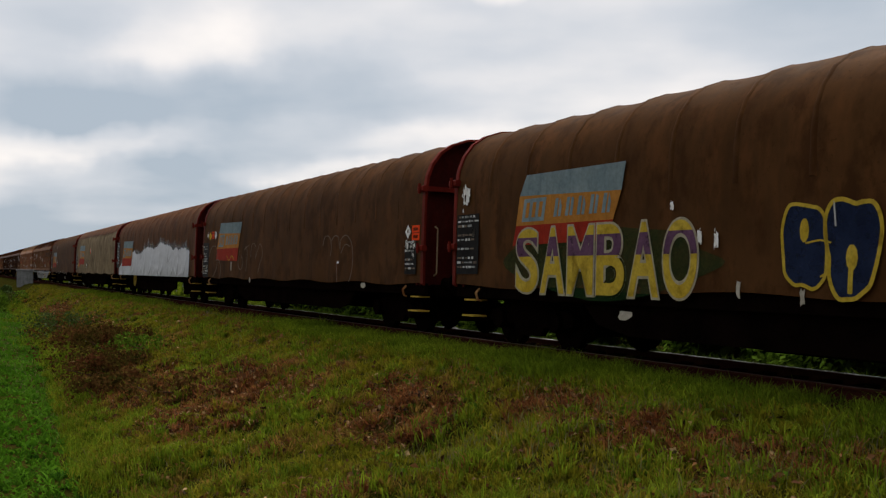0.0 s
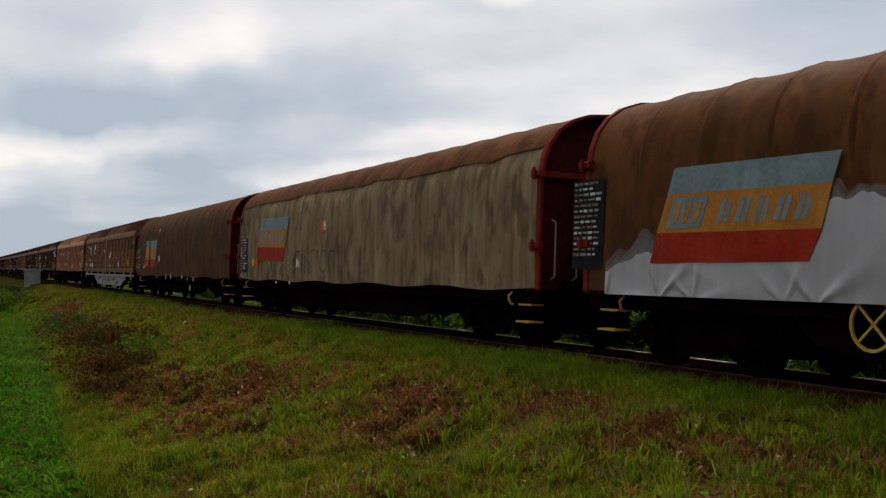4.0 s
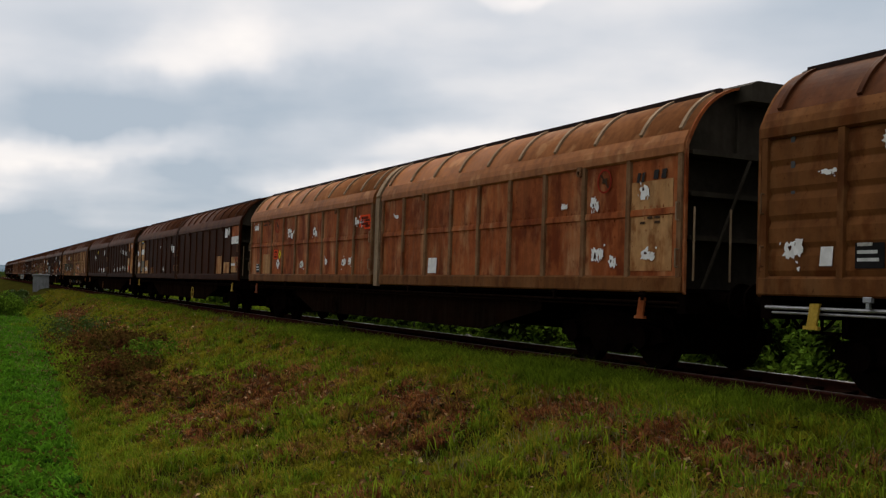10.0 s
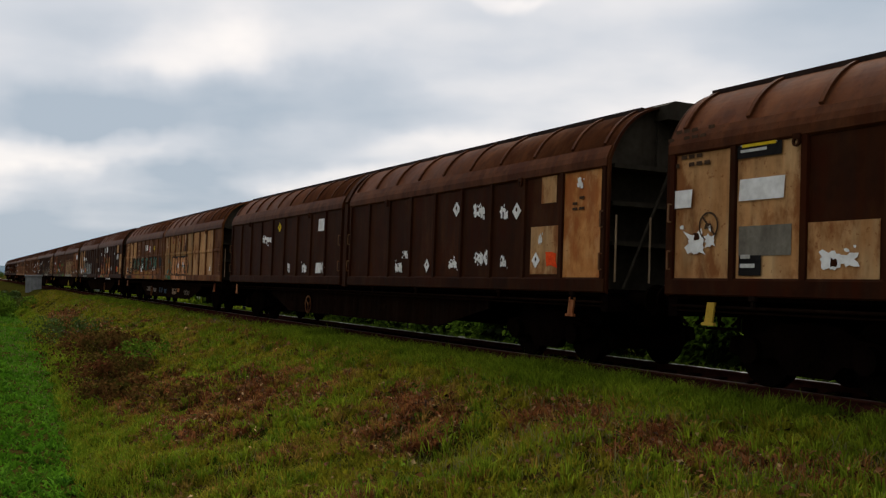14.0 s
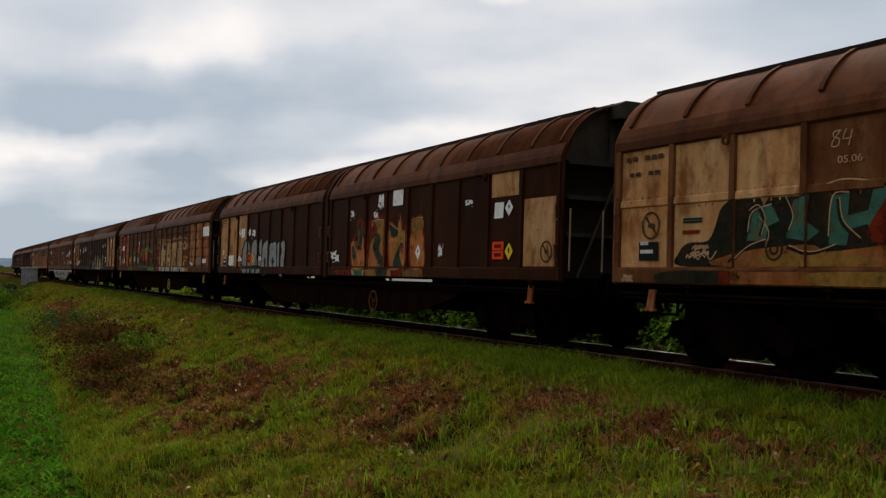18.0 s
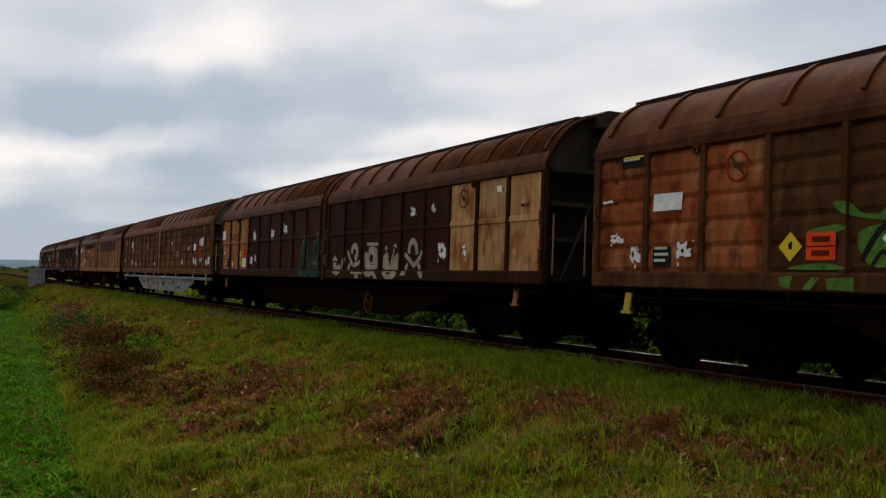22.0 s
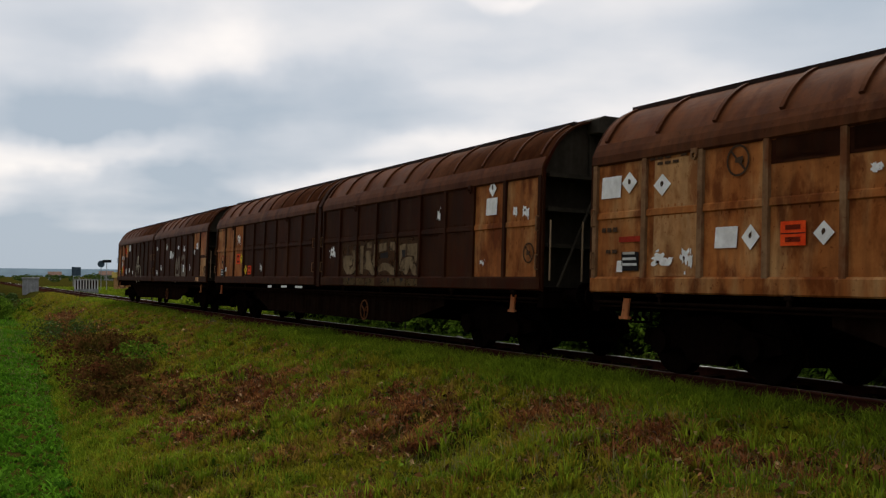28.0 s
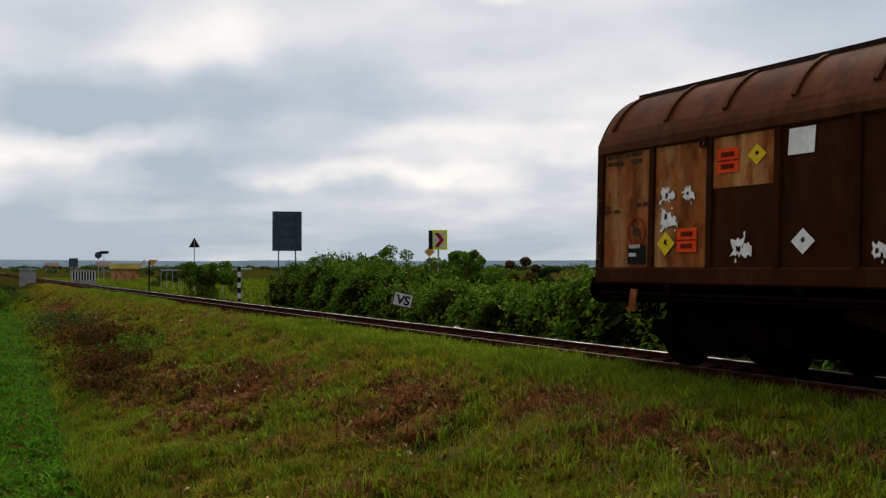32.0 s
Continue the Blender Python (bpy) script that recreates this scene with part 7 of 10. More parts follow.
mark("w", w, h, 6.32, 2.18, 0.09, 0.14)
mark("w", w, h, 6.88, 1.75, 0.11, 0.22)
mark("w", w, h, 7.19, 1.72, 0.10, 0.26)
line(w, h, "GRAFW", 0.031, (9.07, 2.09), (9.10, 1.81))
line(w, h, "GRAFY", 0.032, (8.67, 1.63), (8.88, 1.66), (9.04, 1.63))
line(w, h, "GRAFY", 0.031, (8.89, 1.25), (9.04, 1.32))
mark("s", w, h, 5.32, 0.67, 0.45, 0.14)
w, h = T[1], TL / 2
mark("k", w, h, 18.16, 1.57, 0.56, 0.69)
mark("d", w, h, 18.01, 2.10, 0.28, 0.29)
mark("o", w, h, 18.39, 2.07, 0.36, 0.31)
mark("w", w, h, 17.97, 1.83, 0.20, 0.26)
mark("w", w, h, 18.27, 1.83, 0.32, 0.19)
mark("w", w, h, 18.28, 1.63, 0.11, 0.12)
mark("s", w, h, 15.62, 0.95, 0.35, 0.14)
line(w, h, "GRAFDULL", 0.031, (12.84, 1.91), (12.99, 2.13), (13.31, 2.12), (13.47, 1.89), (13.41, 1.64))
line(w, h, "GRAFDULL", 0.030, (13.46, 2.02), (13.68, 2.14), (13.94, 2.09), (14.01, 1.88))
line(w, h, "GRAFDULL", 0.029, (14.06, 1.79), (14.12, 2.04), (14.45, 2.13), (14.79, 1.97), (14.93, 1.61), (14.85, 1.22), (14.70, 1.02))
line(w, h, "GRAFDULL", 0.029, (14.13, 1.71), (14.40, 1.91), (14.73, 1.86))
line(w, h, "GRAFDULL", 0.030, (13.85, 1.55), (13.91, 1.00))
mark("w", w, h, 13.94, 1.49, 0.20, 0.07)
w, h = T[1], TL / 2
mark("w", w, h, 0.66, 2.52, 0.18, 0.19)
mark("y", w, h, 1.01, 2.48, 0.38, 0.26)
mark("o", w, h, 1.39, 2.51, 0.33, 0.25)
mark("d", w, h, 1.78, 2.50, 0.28, 0.30)
mark("k", w, h, 0.43, 1.64, 0.80, 1.23)
mark("s", w, h, 0.46, 1.67, 0.14, 0.17)
mark("s", w, h, 0.63, 1.39, 0.18, 0.15)
emblem(w, h, (2.45, 2.89), (5.14, 2.83), (2.25, 2.54), (4.98, 2.47), (2.00, 2.01), (4.78, 2.01), (1.93, 1.62), (4.67, 1.58))
mark("s", w, h, 3.95, 1.44, 0.17, 0.43)
mark("s", w, h, 6.22, 0.99, 0.16, 0.26)
line(w, h, "GRAFDULL", 0.037, (0.97, 1.73), (1.12, 2.00), (1.53, 2.12), (1.92, 2.06), (2.09, 1.71), (2.03, 1.36), (1.58, 1.05))
line(w, h, "GRAFDULL", 0.035, (1.94, 1.62), (2.32, 1.62), (2.62, 1.36), (2.49, 0.98))
line(w, h, "GRAFDULL", 0.029, (5.03, 1.94), (4.83, 1.65), (4.94, 1.36), (5.25, 1.33), (5.40, 1.57), (5.19, 1.72))
line(w, h, "GRAFDULL", 0.028, (5.53, 1.92), (5.77, 2.01), (5.87, 1.77), (5.79, 1.23))
line(w, h, "GRAFDULL", 0.028, (5.63, 1.95), (6.00, 2.05))
line(w, h, "GRAFDULL", 0.026, (6.28, 1.69), (6.35, 2.02), (6.60, 2.10), (6.85, 1.96), (6.82, 1.68))
line(w, h, "GRAFDULL", 0.025, (6.78, 1.62), (7.01, 1.86), (7.24, 2.07), (7.46, 1.96), (7.54, 1.72), (7.25, 1.43), (7.11, 1.18))
line(w, h, "GRAFY", 0.024, (3.41, 1.76), (3.67, 1.60), (4.03, 1.75), (4.27, 1.63))
w, h = T[2], TL / 2
mark("k", w, h, 0.06, 2.05, 0.81, 1.36)
emblem(w, h, (2.10, 2.73), (4.93, 2.69), (1.97, 2.38), (4.81, 2.34), (1.75, 1.86), (4.66, 1.83), (1.62, 1.45), (4.47, 1.46), proud=0.03)
silver_cover(w, h, 1.97)
w, h = T[3], TL / 2
mark("k", w, h, 0.58, 1.78, 0.79, 1.10)
mark("s", w, h, 0.34, 1.32, 0.21, 0.16)
mark("w", w, h, 0.67, 1.42, 0.17, 0.18)
mark("y", w, h, 1.68, 1.57, 0.30, 0.27)
mark("R", w, h, 2.11, 1.56, 0.18, 0.23)
mark("R", w, h, 8.07, 2.45, 0.20, 0.32)
mark("w", w, h, 8.26, 2.45, 0.18, 0.28)
mark("w", w, h, 6.14, 1.50, 0.31, 0.30)
mark("s", w, h, 4.18, 0.97, 0.23, 0.10)
mark("s", w, h, 5.47, 0.98, 0.24, 0.11)
emblem(w, h, (2.48, 2.89), (5.22, 2.85), (2.31, 2.53), (5.10, 2.49), (2.12, 2.03), (4.91, 1.97), (2.01, 1.62), (4.72, 1.59))
line(w, h, "GRAFX", 0.030, (5.69, 1.48), (5.91, 1.78), (6.24, 1.81), (6.20, 1.48), (5.81, 1.26))
line(w, h, "GRAFX", 0.029, (6.51, 1.84), (6.50, 1.26))
line(w, h, "GRAFX", 0.028, (6.74, 1.26), (6.77, 1.83), (7.07, 1.89))
line(w, h, "GRAFX", 0.027, (7.26, 1.81), (7.58, 1.86), (7.81, 1.73), (7.73, 1.47))
line(w, h, "GRAFX", 0.026, (7.99, 1.34), (8.02, 1.72), (8.23, 1.85), (8.43, 1.71), (8.48, 1.40), (8.24, 1.27), (7.99, 1.40))
line(w, h, "GRAFX", 0.025, (8.64, 1.28), (8.67, 1.77), (9.00, 1.79))
w, h = T[4], TL / 2
mark("k", w, h, 0.45, 1.82, 0.58, 1.10)
mark("s", w, h, 0.80, 1.93, 0.11, 0.15)
mark("y", w, h, 1.96, 1.45, 0.24, 0.28)
mark("O", w, h, 2.36, 1.48, 0.36, 0.27)
mark("s", w, h, 2.83, 1.62, 0.11, 0.32)
emblem(w, h, (2.56, 2.68), (3.26, 2.67), (2.46, 2.36), (3.28, 2.35), (2.26, 1.78), (3.26, 1.77), (2.13, 1.42), (3.25, 1.42))
emblem(w, h, (3.57, 2.66), (5.23, 2.67), (3.58, 2.32), (5.13, 2.30), (3.58, 1.79), (4.95, 1.78), (3.59, 1.42), (4.86, 1.42))
w, h = T[4], TL / 2
mark("s", w, h, 5.40, 0.94, 0.21, 0.11)
mark("s", w, h, 7.61, 1.01, 0.22, 0.27)
mark("s", w, h, 8.73, 1.03, 0.28, 0.33)
mark("s", w, h, 11.07, 1.02, 0.31, 0.21)
mark("s", w, h, 12.09, 0.94, 0.16, 0.16)
mark("s", w, h, 13.22, 0.95, 0.24, 0.23)
mark("s", w, h, 5.85, 3.09, 0.36, 0.14)
mark("w", w, h, 5.86, 1.79, 0.31, 0.29)
mark("s", w, h, 12.66, 0.60, 0.30, 0.28)
w, h = S[5], SL / 2
area(w, h, "CREAM2", 1, True, (11.50, 2.86), (11.64, 2.98), (11.82, 2.77), (12.07, 2.67), (12.00, 2.54), (11.70, 2.52), (11.55, 2.32))
brush(w, h, "DRED", 0.030, (11.71, 2.97), (11.92, 3.02), (12.09, 2.81), (12.07, 2.64), (11.88, 2.69))
brush(w, h, "DRED", 0.017, (11.69, 2.54), (11.56, 2.32))
brush(w, h, "DRED", 0.047, (13.02, 3.09), (13.09, 2.84), (13.15, 2.71))
brush(w, h, "CREAM2", 0.023, (13.15, 3.07), (13.17, 2.79))
brush(w, h, "DRED", 0.019, (13.23, 3.06), (13.24, 2.75), (13.15, 2.68))
area(w, h, "DRED", 0, True, (12.72, 2.37), (13.00, 2.33), (13.35, 2.33), (13.62, 2.51), (13.64, 2.26), (12.73, 2.26))
brush(w, h, "DRED", 0.040, (14.07, 2.62), (13.95, 2.76), (14.01, 2.92), (14.21, 2.98), (14.37, 2.85), (14.61, 2.73))
brush(w, h, "CREAM2", 0.026, (14.09, 2.65), (14.04, 2.78), (14.15, 2.88), (14.33, 2.85))
area(w, h, "DRED", 1, True, (14.17, 2.61), (14.29, 2.61), (14.25, 2.40), (14.11, 2.27), (14.04, 2.29), (14.18, 2.44))
brush(w, h, "DRED", 0.019, (14.60, 3.05), (14.64, 2.72), (14.54, 2.30))
area(w, h, "DRED", 1, True, (15.37, 3.05), (15.51, 3.03), (15.53, 2.77), (15.45, 2.51), (15.28, 2.31), (15.17, 2.32), (15.37, 2.56), (15.41, 2.78))
area(w, h, "CREAM2", 2, True, (15.54, 3.02), (15.70, 2.96), (15.74, 2.86), (15.61, 2.60), (15.54, 2.54), (15.57, 2.77))
area(w, h, "DARK", 1, True, (15.72, 3.04), (15.97, 3.04), (16.01, 2.56), (16.01, 2.24), (15.47, 2.26), (15.58, 2.57), (15.75, 2.86))
brush(w, h, "RUSTO", 0.024, (14.86, 2.95), (14.85, 2.67))
brush(w, h, "GRAFT", 0.015, (14.97, 2.23), (15.33, 2.25), (15.58, 2.21), (15.94, 2.25))
area(w, h, "GRAFX", 1, True, (12.88, 1.39), (12.91, 1.67), (13.01, 1.83), (13.03, 2.10), (13.35, 2.15), (14.11, 2.13), (14.70, 2.15), (15.33, 2.13), (15.78, 2.16), (16.21, 2.14), (16.22, 1.39))
area(w, h, "SALMON", 2, True, (12.96, 1.39), (12.99, 1.73), (13.10, 1.82), (13.14, 2.08), (13.77, 2.09), (14.04, 2.01), (14.11, 1.85), (14.01, 1.69), (14.12, 1.50), (14.08, 1.39))
area(w, h, "SALMON", 2, True, (14.16, 1.39), (14.20, 1.79), (14.16, 2.05), (14.26, 2.11), (14.51, 2.13), (14.61, 2.05), (14.64, 1.78), (14.73, 1.39))
area(w, h, "SALMON", 2, True, (14.70, 2.01), (14.89, 2.08), (15.26, 2.07), (15.30, 1.89), (15.22, 1.75), (15.08, 1.73), (15.14, 1.39), (14.86, 1.39), (14.78, 1.77))
area(w, h, "SALMON", 2, True, (15.34, 2.05), (15.72, 2.08), (15.75, 1.81), (15.59, 1.75), (15.34, 1.76), (15.31, 1.89))
area(w, h, "SALMON", 2, True, (15.34, 1.69), (15.53, 1.70), (15.57, 1.49), (15.76, 1.44), (15.92, 1.48), (15.96, 1.39), (15.18, 1.39), (15.12, 1.66))
area(w, h, "SALMON", 2, True, (15.83, 2.09), (16.21, 2.10), (16.22, 1.39), (15.98, 1.39), (15.88, 1.61))
area(w, h, "GRAFX", 3, True, (13.48, 1.81), (13.57, 1.78), (13.54, 1.70), (13.48, 1.70))
area(w, h, "GRAFX", 3, True, (13.48, 1.45), (13.63, 1.45), (13.57, 1.36), (13.48, 1.38))
area(w, h, "OLIVE", 3, True, (15.59, 1.68), (15.75, 1.70), (15.78, 1.54), (15.59, 1.51))
area(w, h, "OLIVE", 3, True, (14.69, 1.72), (14.83, 1.75), (14.79, 1.50), (14.71, 1.57))
brush(w, h, "GRAFX", 0.014, (15.08, 1.71), (15.30, 1.72), (15.55, 1.72), (15.75, 1.75))
area(w, h, "SALMON", 2, False, (13.09, 1.34), (14.06, 1.34), (14.09, 1.16), (13.96, 1.12), (13.21, 1.14))
area(w, h, "SALMON", 2, False, (14.16, 1.32), (14.74, 1.32), (14.80, 1.13), (14.06, 1.12))
area(w, h, "SALMON", 2, False, (14.86, 1.32), (15.20, 1.33), (15.21, 1.14), (14.89, 1.14))
area(w, h, "SALMON", 2, False, (15.31, 1.33), (15.96, 1.33), (15.92, 1.16), (15.31, 1.13))
area(w, h, "SALMON", 2, False, (16.04, 1.33), (16.22, 1.33), (16.23, 1.13), (16.00, 1.14))
area(w, h, "OLIVE", 1, False, (11.53, 1.34), (13.03, 1.32), (13.07, 1.12), (11.54, 1.16))
area(w, h, "GRAFT", 2, False, (11.92, 1.35), (12.22, 1.34), (12.09, 1.18), (11.89, 1.21))
area(w, h, "GRAFG", 2, False, (12.29, 1.31), (12.91, 1.32), (12.95, 1.14), (12.32, 1.16))
area(w, h, "GRAFX", 2, False, (14.34, 1.29), (14.38, 1.32), (14.43, 1.27))
area(w, h, "GRAFT", 2, False, (11.88, 1.42), (11.98, 1.52), (12.43, 1.66), (12.20, 1.91), (12.24, 2.05), (12.71, 1.89), (12.65, 1.84), (12.39, 1.92), (12.47, 1.66), (12.15, 1.40))
tag(w, h, "BEIGEDULL", 11.51, 12.20, 1.61, 2.20, 5)
w, h = S[5], SL / 2
area(w, h, "SOOTG", 0, False, (2.52, 1.37), (2.44, 1.62), (2.61, 1.71), (2.54, 1.93), (2.94, 2.06), (3.05, 2.20), (3.60, 2.19), (3.75, 2.30), (4.11, 2.26), (4.26, 2.31), (4.92, 2.24), (5.10, 2.31), (6.03, 2.26), (6.19, 2.21), (6.42, 2.27), (7.17, 2.25), (7.30, 2.20), (7.72, 2.25), (8.35, 2.24), (8.50, 2.19), (8.80, 2.25), (8.93, 2.20), (9.13, 2.24), (9.43, 2.20), (9.45, 1.38))
area(w, h, "TEAL2", 1, False, (2.69, 1.68), (2.79, 2.05), (3.11, 2.13), (3.25, 1.91), (3.07, 1.85), (3.02, 1.66))
area(w, h, "TEAL2", 1, False, (3.33, 1.70), (3.44, 2.16), (3.70, 2.20), (3.66, 1.90), (3.86, 1.77), (3.68, 1.65))
area(w, h, "TEAL2", 1, False, (3.97, 1.61), (4.01, 2.17), (4.28, 2.19), (4.25, 1.94), (4.51, 1.99), (4.57, 2.21), (4.88, 2.24), (4.78, 1.61), (4.56, 1.63), (4.51, 1.82), (4.28, 1.77), (4.24, 1.59))
area(w, h, "TEAL2", 1, False, (5.06, 1.60), (5.09, 2.16), (5.71, 2.20), (5.67, 2.06), (5.29, 2.03), (5.27, 1.95), (5.59, 1.96), (5.55, 1.82), (5.25, 1.81), (5.25, 1.74), (5.89, 1.81), (5.85, 1.62))
area(w, h, "TEAL2", 1, False, (6.25, 1.58), (6.34, 2.15), (7.07, 2.18), (7.00, 2.04), (6.65, 2.01), (6.62, 1.91), (6.94, 1.92), (6.80, 1.78), (6.60, 1.76), (6.55, 1.54))
area(w, h, "TEAL2", 1, False, (7.39, 1.63), (7.66, 2.13), (8.03, 2.17), (8.31, 1.67), (8.09, 1.65), (8.01, 1.82), (7.74, 1.79), (7.68, 1.63))
area(w, h, "TEAL2", 1, False, (8.48, 1.67), (8.52, 2.17), (8.82, 2.19), (8.80, 1.84), (9.08, 2.15), (9.38, 2.15), (9.19, 1.90), (9.32, 1.68), (9.10, 1.67), (8.94, 1.79), (8.89, 1.68))
brush(w, h, "CREAM2", 0.009, (2.72, 1.80), (2.79, 2.04), (3.11, 2.12))
brush(w, h, "CREAM2", 0.009, (3.98, 1.71), (4.03, 2.16), (4.26, 2.19))
brush(w, h, "CREAM2", 0.008, (5.07, 1.75), (5.11, 2.15), (5.69, 2.20))
brush(w, h, "CREAM2", 0.008, (6.27, 1.72), (6.36, 2.13), (7.05, 2.17))
brush(w, h, "CREAM2", 0.007, (7.41, 1.67), (7.66, 2.12))
brush(w, h, "CREAM2", 0.007, (8.50, 1.76), (8.54, 2.16), (8.81, 2.19))
area(w, h, "DRED", 2, True, (4.51, 1.76), (4.84, 2.12), (4.97, 1.54), (4.67, 1.59))
area(w, h, "DRED", 2, True, (6.69, 1.85), (7.09, 1.89), (7.22, 1.66), (7.02, 1.60))
area(w, h, "DRED", 2, True, (9.21, 1.61), (9.42, 1.71), (9.42, 1.49))
area(w, h, "DRED", 2, True, (7.49, 1.92), (7.81, 2.00), (7.64, 1.73))
area(w, h, "DRUST", 2, True, (2.62, 1.55), (3.68, 1.62), (3.99, 1.54), (4.86, 1.60), (5.31, 1.54), (6.05, 1.58), (6.36, 1.53), (7.62, 1.61), (7.93, 1.55), (8.40, 1.63), (8.89, 1.59), (9.44, 1.62), (9.45, 1.38), (2.54, 1.36))
area(w, h, "RUSTO2", 3, True, (2.91, 1.49), (3.89, 1.53), (4.68, 1.42), (3.15, 1.37))
area(w, h, "RUSTO2", 3, True, (6.37, 1.47), (7.22, 1.50), (7.75, 1.41), (6.52, 1.38))
brush(w, h, "CREAM2", 0.011, (4.95, 1.53), (5.40, 1.39))
brush(w, h, "CREAM2", 0.009, (7.65, 1.55), (7.75, 1.41))
brush(w, h, "CREAM2", 0.009, (2.91, 1.98), (3.07, 1.79), (3.02, 1.61))
brush(w, h, "CREAM2", 0.009, (3.75, 2.24), (4.16, 2.34), (4.64, 2.28))
brush(w, h, "CREAM2", 0.008, (5.12, 2.28), (6.03, 2.27))
brush(w, h, "CREAM2", 0.008, (6.43, 2.29), (6.99, 2.29))
brush(w, h, "CREAM2", 0.007, (7.39, 2.12), (7.43, 1.88), (7.61, 1.74))
brush(w, h, "CREAM2", 0.006, (8.69, 2.07), (8.75, 1.84), (8.94, 1.70))
area(w, h, "DRUST", 1, False, (2.45, 1.30), (9.45, 1.33), (9.45, 1.12), (2.46, 1.11))
brush(w, h, "CREAM2", 0.011, (5.62, 1.31), (5.76, 1.23), (5.50, 1.10))
brush(w, h, "CREAM2", 0.010, (6.34, 1.29), (6.22, 1.15))
brush(w, h, "CREAM2", 0.009, (8.06, 1.32), (8.29, 1.31), (8.38, 1.21), (8.32, 1.10))
brush(w, h, "CREAM2", 0.008, (9.20, 1.31), (9.33, 1.16))
area(w, h, "GOLD", 2, True, (7.09, 1.29), (7.62, 1.30), (7.50, 1.13), (6.96, 1.15))
area(w, h, "GOLD", 2, True, (3.69, 1.29), (4.87, 1.30), (4.69, 1.15), (3.91, 1.16))
area(w, h, "GRAFX", 2, True, (5.90, 1.26), (6.18, 1.27), (6.11, 1.11), (5.87, 1.10))
area(w, h, "GRAFX", 2, True, (8.57, 1.30), (8.90, 1.30), (8.79, 1.13), (8.60, 1.13))
brush(w, h, "CREAM2", 0.010, (1.75, 1.62), (1.82, 1.46), (1.94, 1.59), (2.05, 1.46), (2.17, 1.57))
# chalked figures, a smoky edge to the piece, and the small tags at the wagon's end
brush(w, h, "CREAM2", 0.008, (4.13, 2.89), (4.04, 2.88), (4.03, 2.83), (4.11, 2.79), (4.09, 2.72), (4.01, 2.72), (4.03, 2.79), (4.13, 2.89))
brush(w, h, "CREAM2", 0.008, (4.21, 2.90), (4.16, 2.79), (4.29, 2.80), n=2)
brush(w, h, "CREAM2", 0.008, (4.29, 2.88), (4.24, 2.71), n=2)
me = letter_mesh("05.06", 4.10, 4.44, 2.52, 2.60, h, 0.003, PAINT["CREAM2"])
me.transform(Matrix.Translation((0, skin(h) - 0.006, 0)))
part("chalked_date", me, None, w, "faint chalked date")
area(w, h, "SOOTG", 0, True, (2.50, 2.22), (2.24, 2.12), (2.12, 1.86), (1.98, 1.70), (1.62, 1.68), (1.44, 1.56), (1.46, 1.38), (2.90, 1.38), (3.00, 1.80), (2.92, 2.20))
area(w, h, "SOOTG", 1, True, (1.10, 1.29), (2.50, 1.30), (2.44, 1.13), (1.14, 1.12))
area(w, h, "TEAL2", 2, False, (1.52, 2.00), (1.88, 2.00), (1.88, 1.96), (1.52, 1.96))
area(w, h, "DRED", 2, False, (1.50, 1.85), (1.84, 1.85), (1.84, 1.80), (1.50, 1.80))
tag(w, h, "CREAM2", 1.54, 2.02, 1.48, 1.66, 23)
tag(w, h, "CREAM2", 0.12, 0.52, 1.14, 1.26, 24)
area(w, h, "DRED", 2, True, (2.26, 1.29), (2.42, 1.30), (2.44, 1.14), (2.30, 1.12))
for u, z, r in ((3.16, 1.58, 0.13), (3.16, 1.58, 0.06)):
    brush(w, h, "SOOTG", 0.014, *[(u + r * math.cos(k * 0.7), z + r * math.sin(k * 0.7)) for k in range(10)])
for line in (((2.42, 1.42), (2.70, 1.60), (3.00, 1.68)), ((3.36, 1.60), (3.70, 1.52), (4.06, 1.60)), ((2.70, 2.04), (2.86, 2.10), (2.98, 1.94), (2.92, 1.74)), ((3.30, 2.18), (3.42, 1.96), (3.36, 1.78)), ((4.10, 2.12), (4.16, 1.86), (4.40, 1.66))):
    brush(w, h, "SOOTG", 0.020, *line)
    brush(w, h, "CREAM2", 0.007, *[(u + 0.03, z + 0.02) for u, z in line], lift=6)
w, h = S[5], SL / 2
tag(w, h, "BEIGEDULL", 10.20, 10.93, 2.29, 3.00, 8)
area(w, h, "GREYV", 1, True, (9.81, 2.10), (10.28, 2.18), (10.69, 2.03), (10.87, 1.53), (10.31, 1.63), (9.95, 1.70))
w, h = S[6], SL / 2
area(w, h, "DRED", 0, True, (12.70, 1.92), (13.07, 2.18), (13.11, 2.43), (13.31, 2.53), (13.50, 2.41), (13.55, 2.27), (13.73, 2.36), (13.77, 1.34), (12.85, 1.32), (12.71, 1.60))
area(w, h, "RUSTO", 1, True, (12.79, 1.87), (12.92, 1.94), (13.14, 1.67), (13.23, 1.77), (13.42, 1.76), (13.47, 2.13), (13.66, 1.76), (13.70, 1.35), (12.92, 1.34))
area(w, h, "DEEPG", 2, True, (13.14, 2.18), (13.20, 2.38), (13.34, 2.42), (13.39, 2.17), (13.42, 1.83), (13.28, 1.77), (13.19, 1.85))
area(w, h, "DEEPG", 2, True, (13.43, 2.16), (13.69, 2.28), (13.67, 1.92), (13.55, 1.99))
area(w, h, "DEEPG", 2, True, (12.82, 1.80), (12.93, 1.84), (13.11, 1.60), (12.88, 1.53))
brush(w, h, "CREAM2", 0.008, (13.26, 2.23), (13.23, 1.87), (13.10, 1.97))
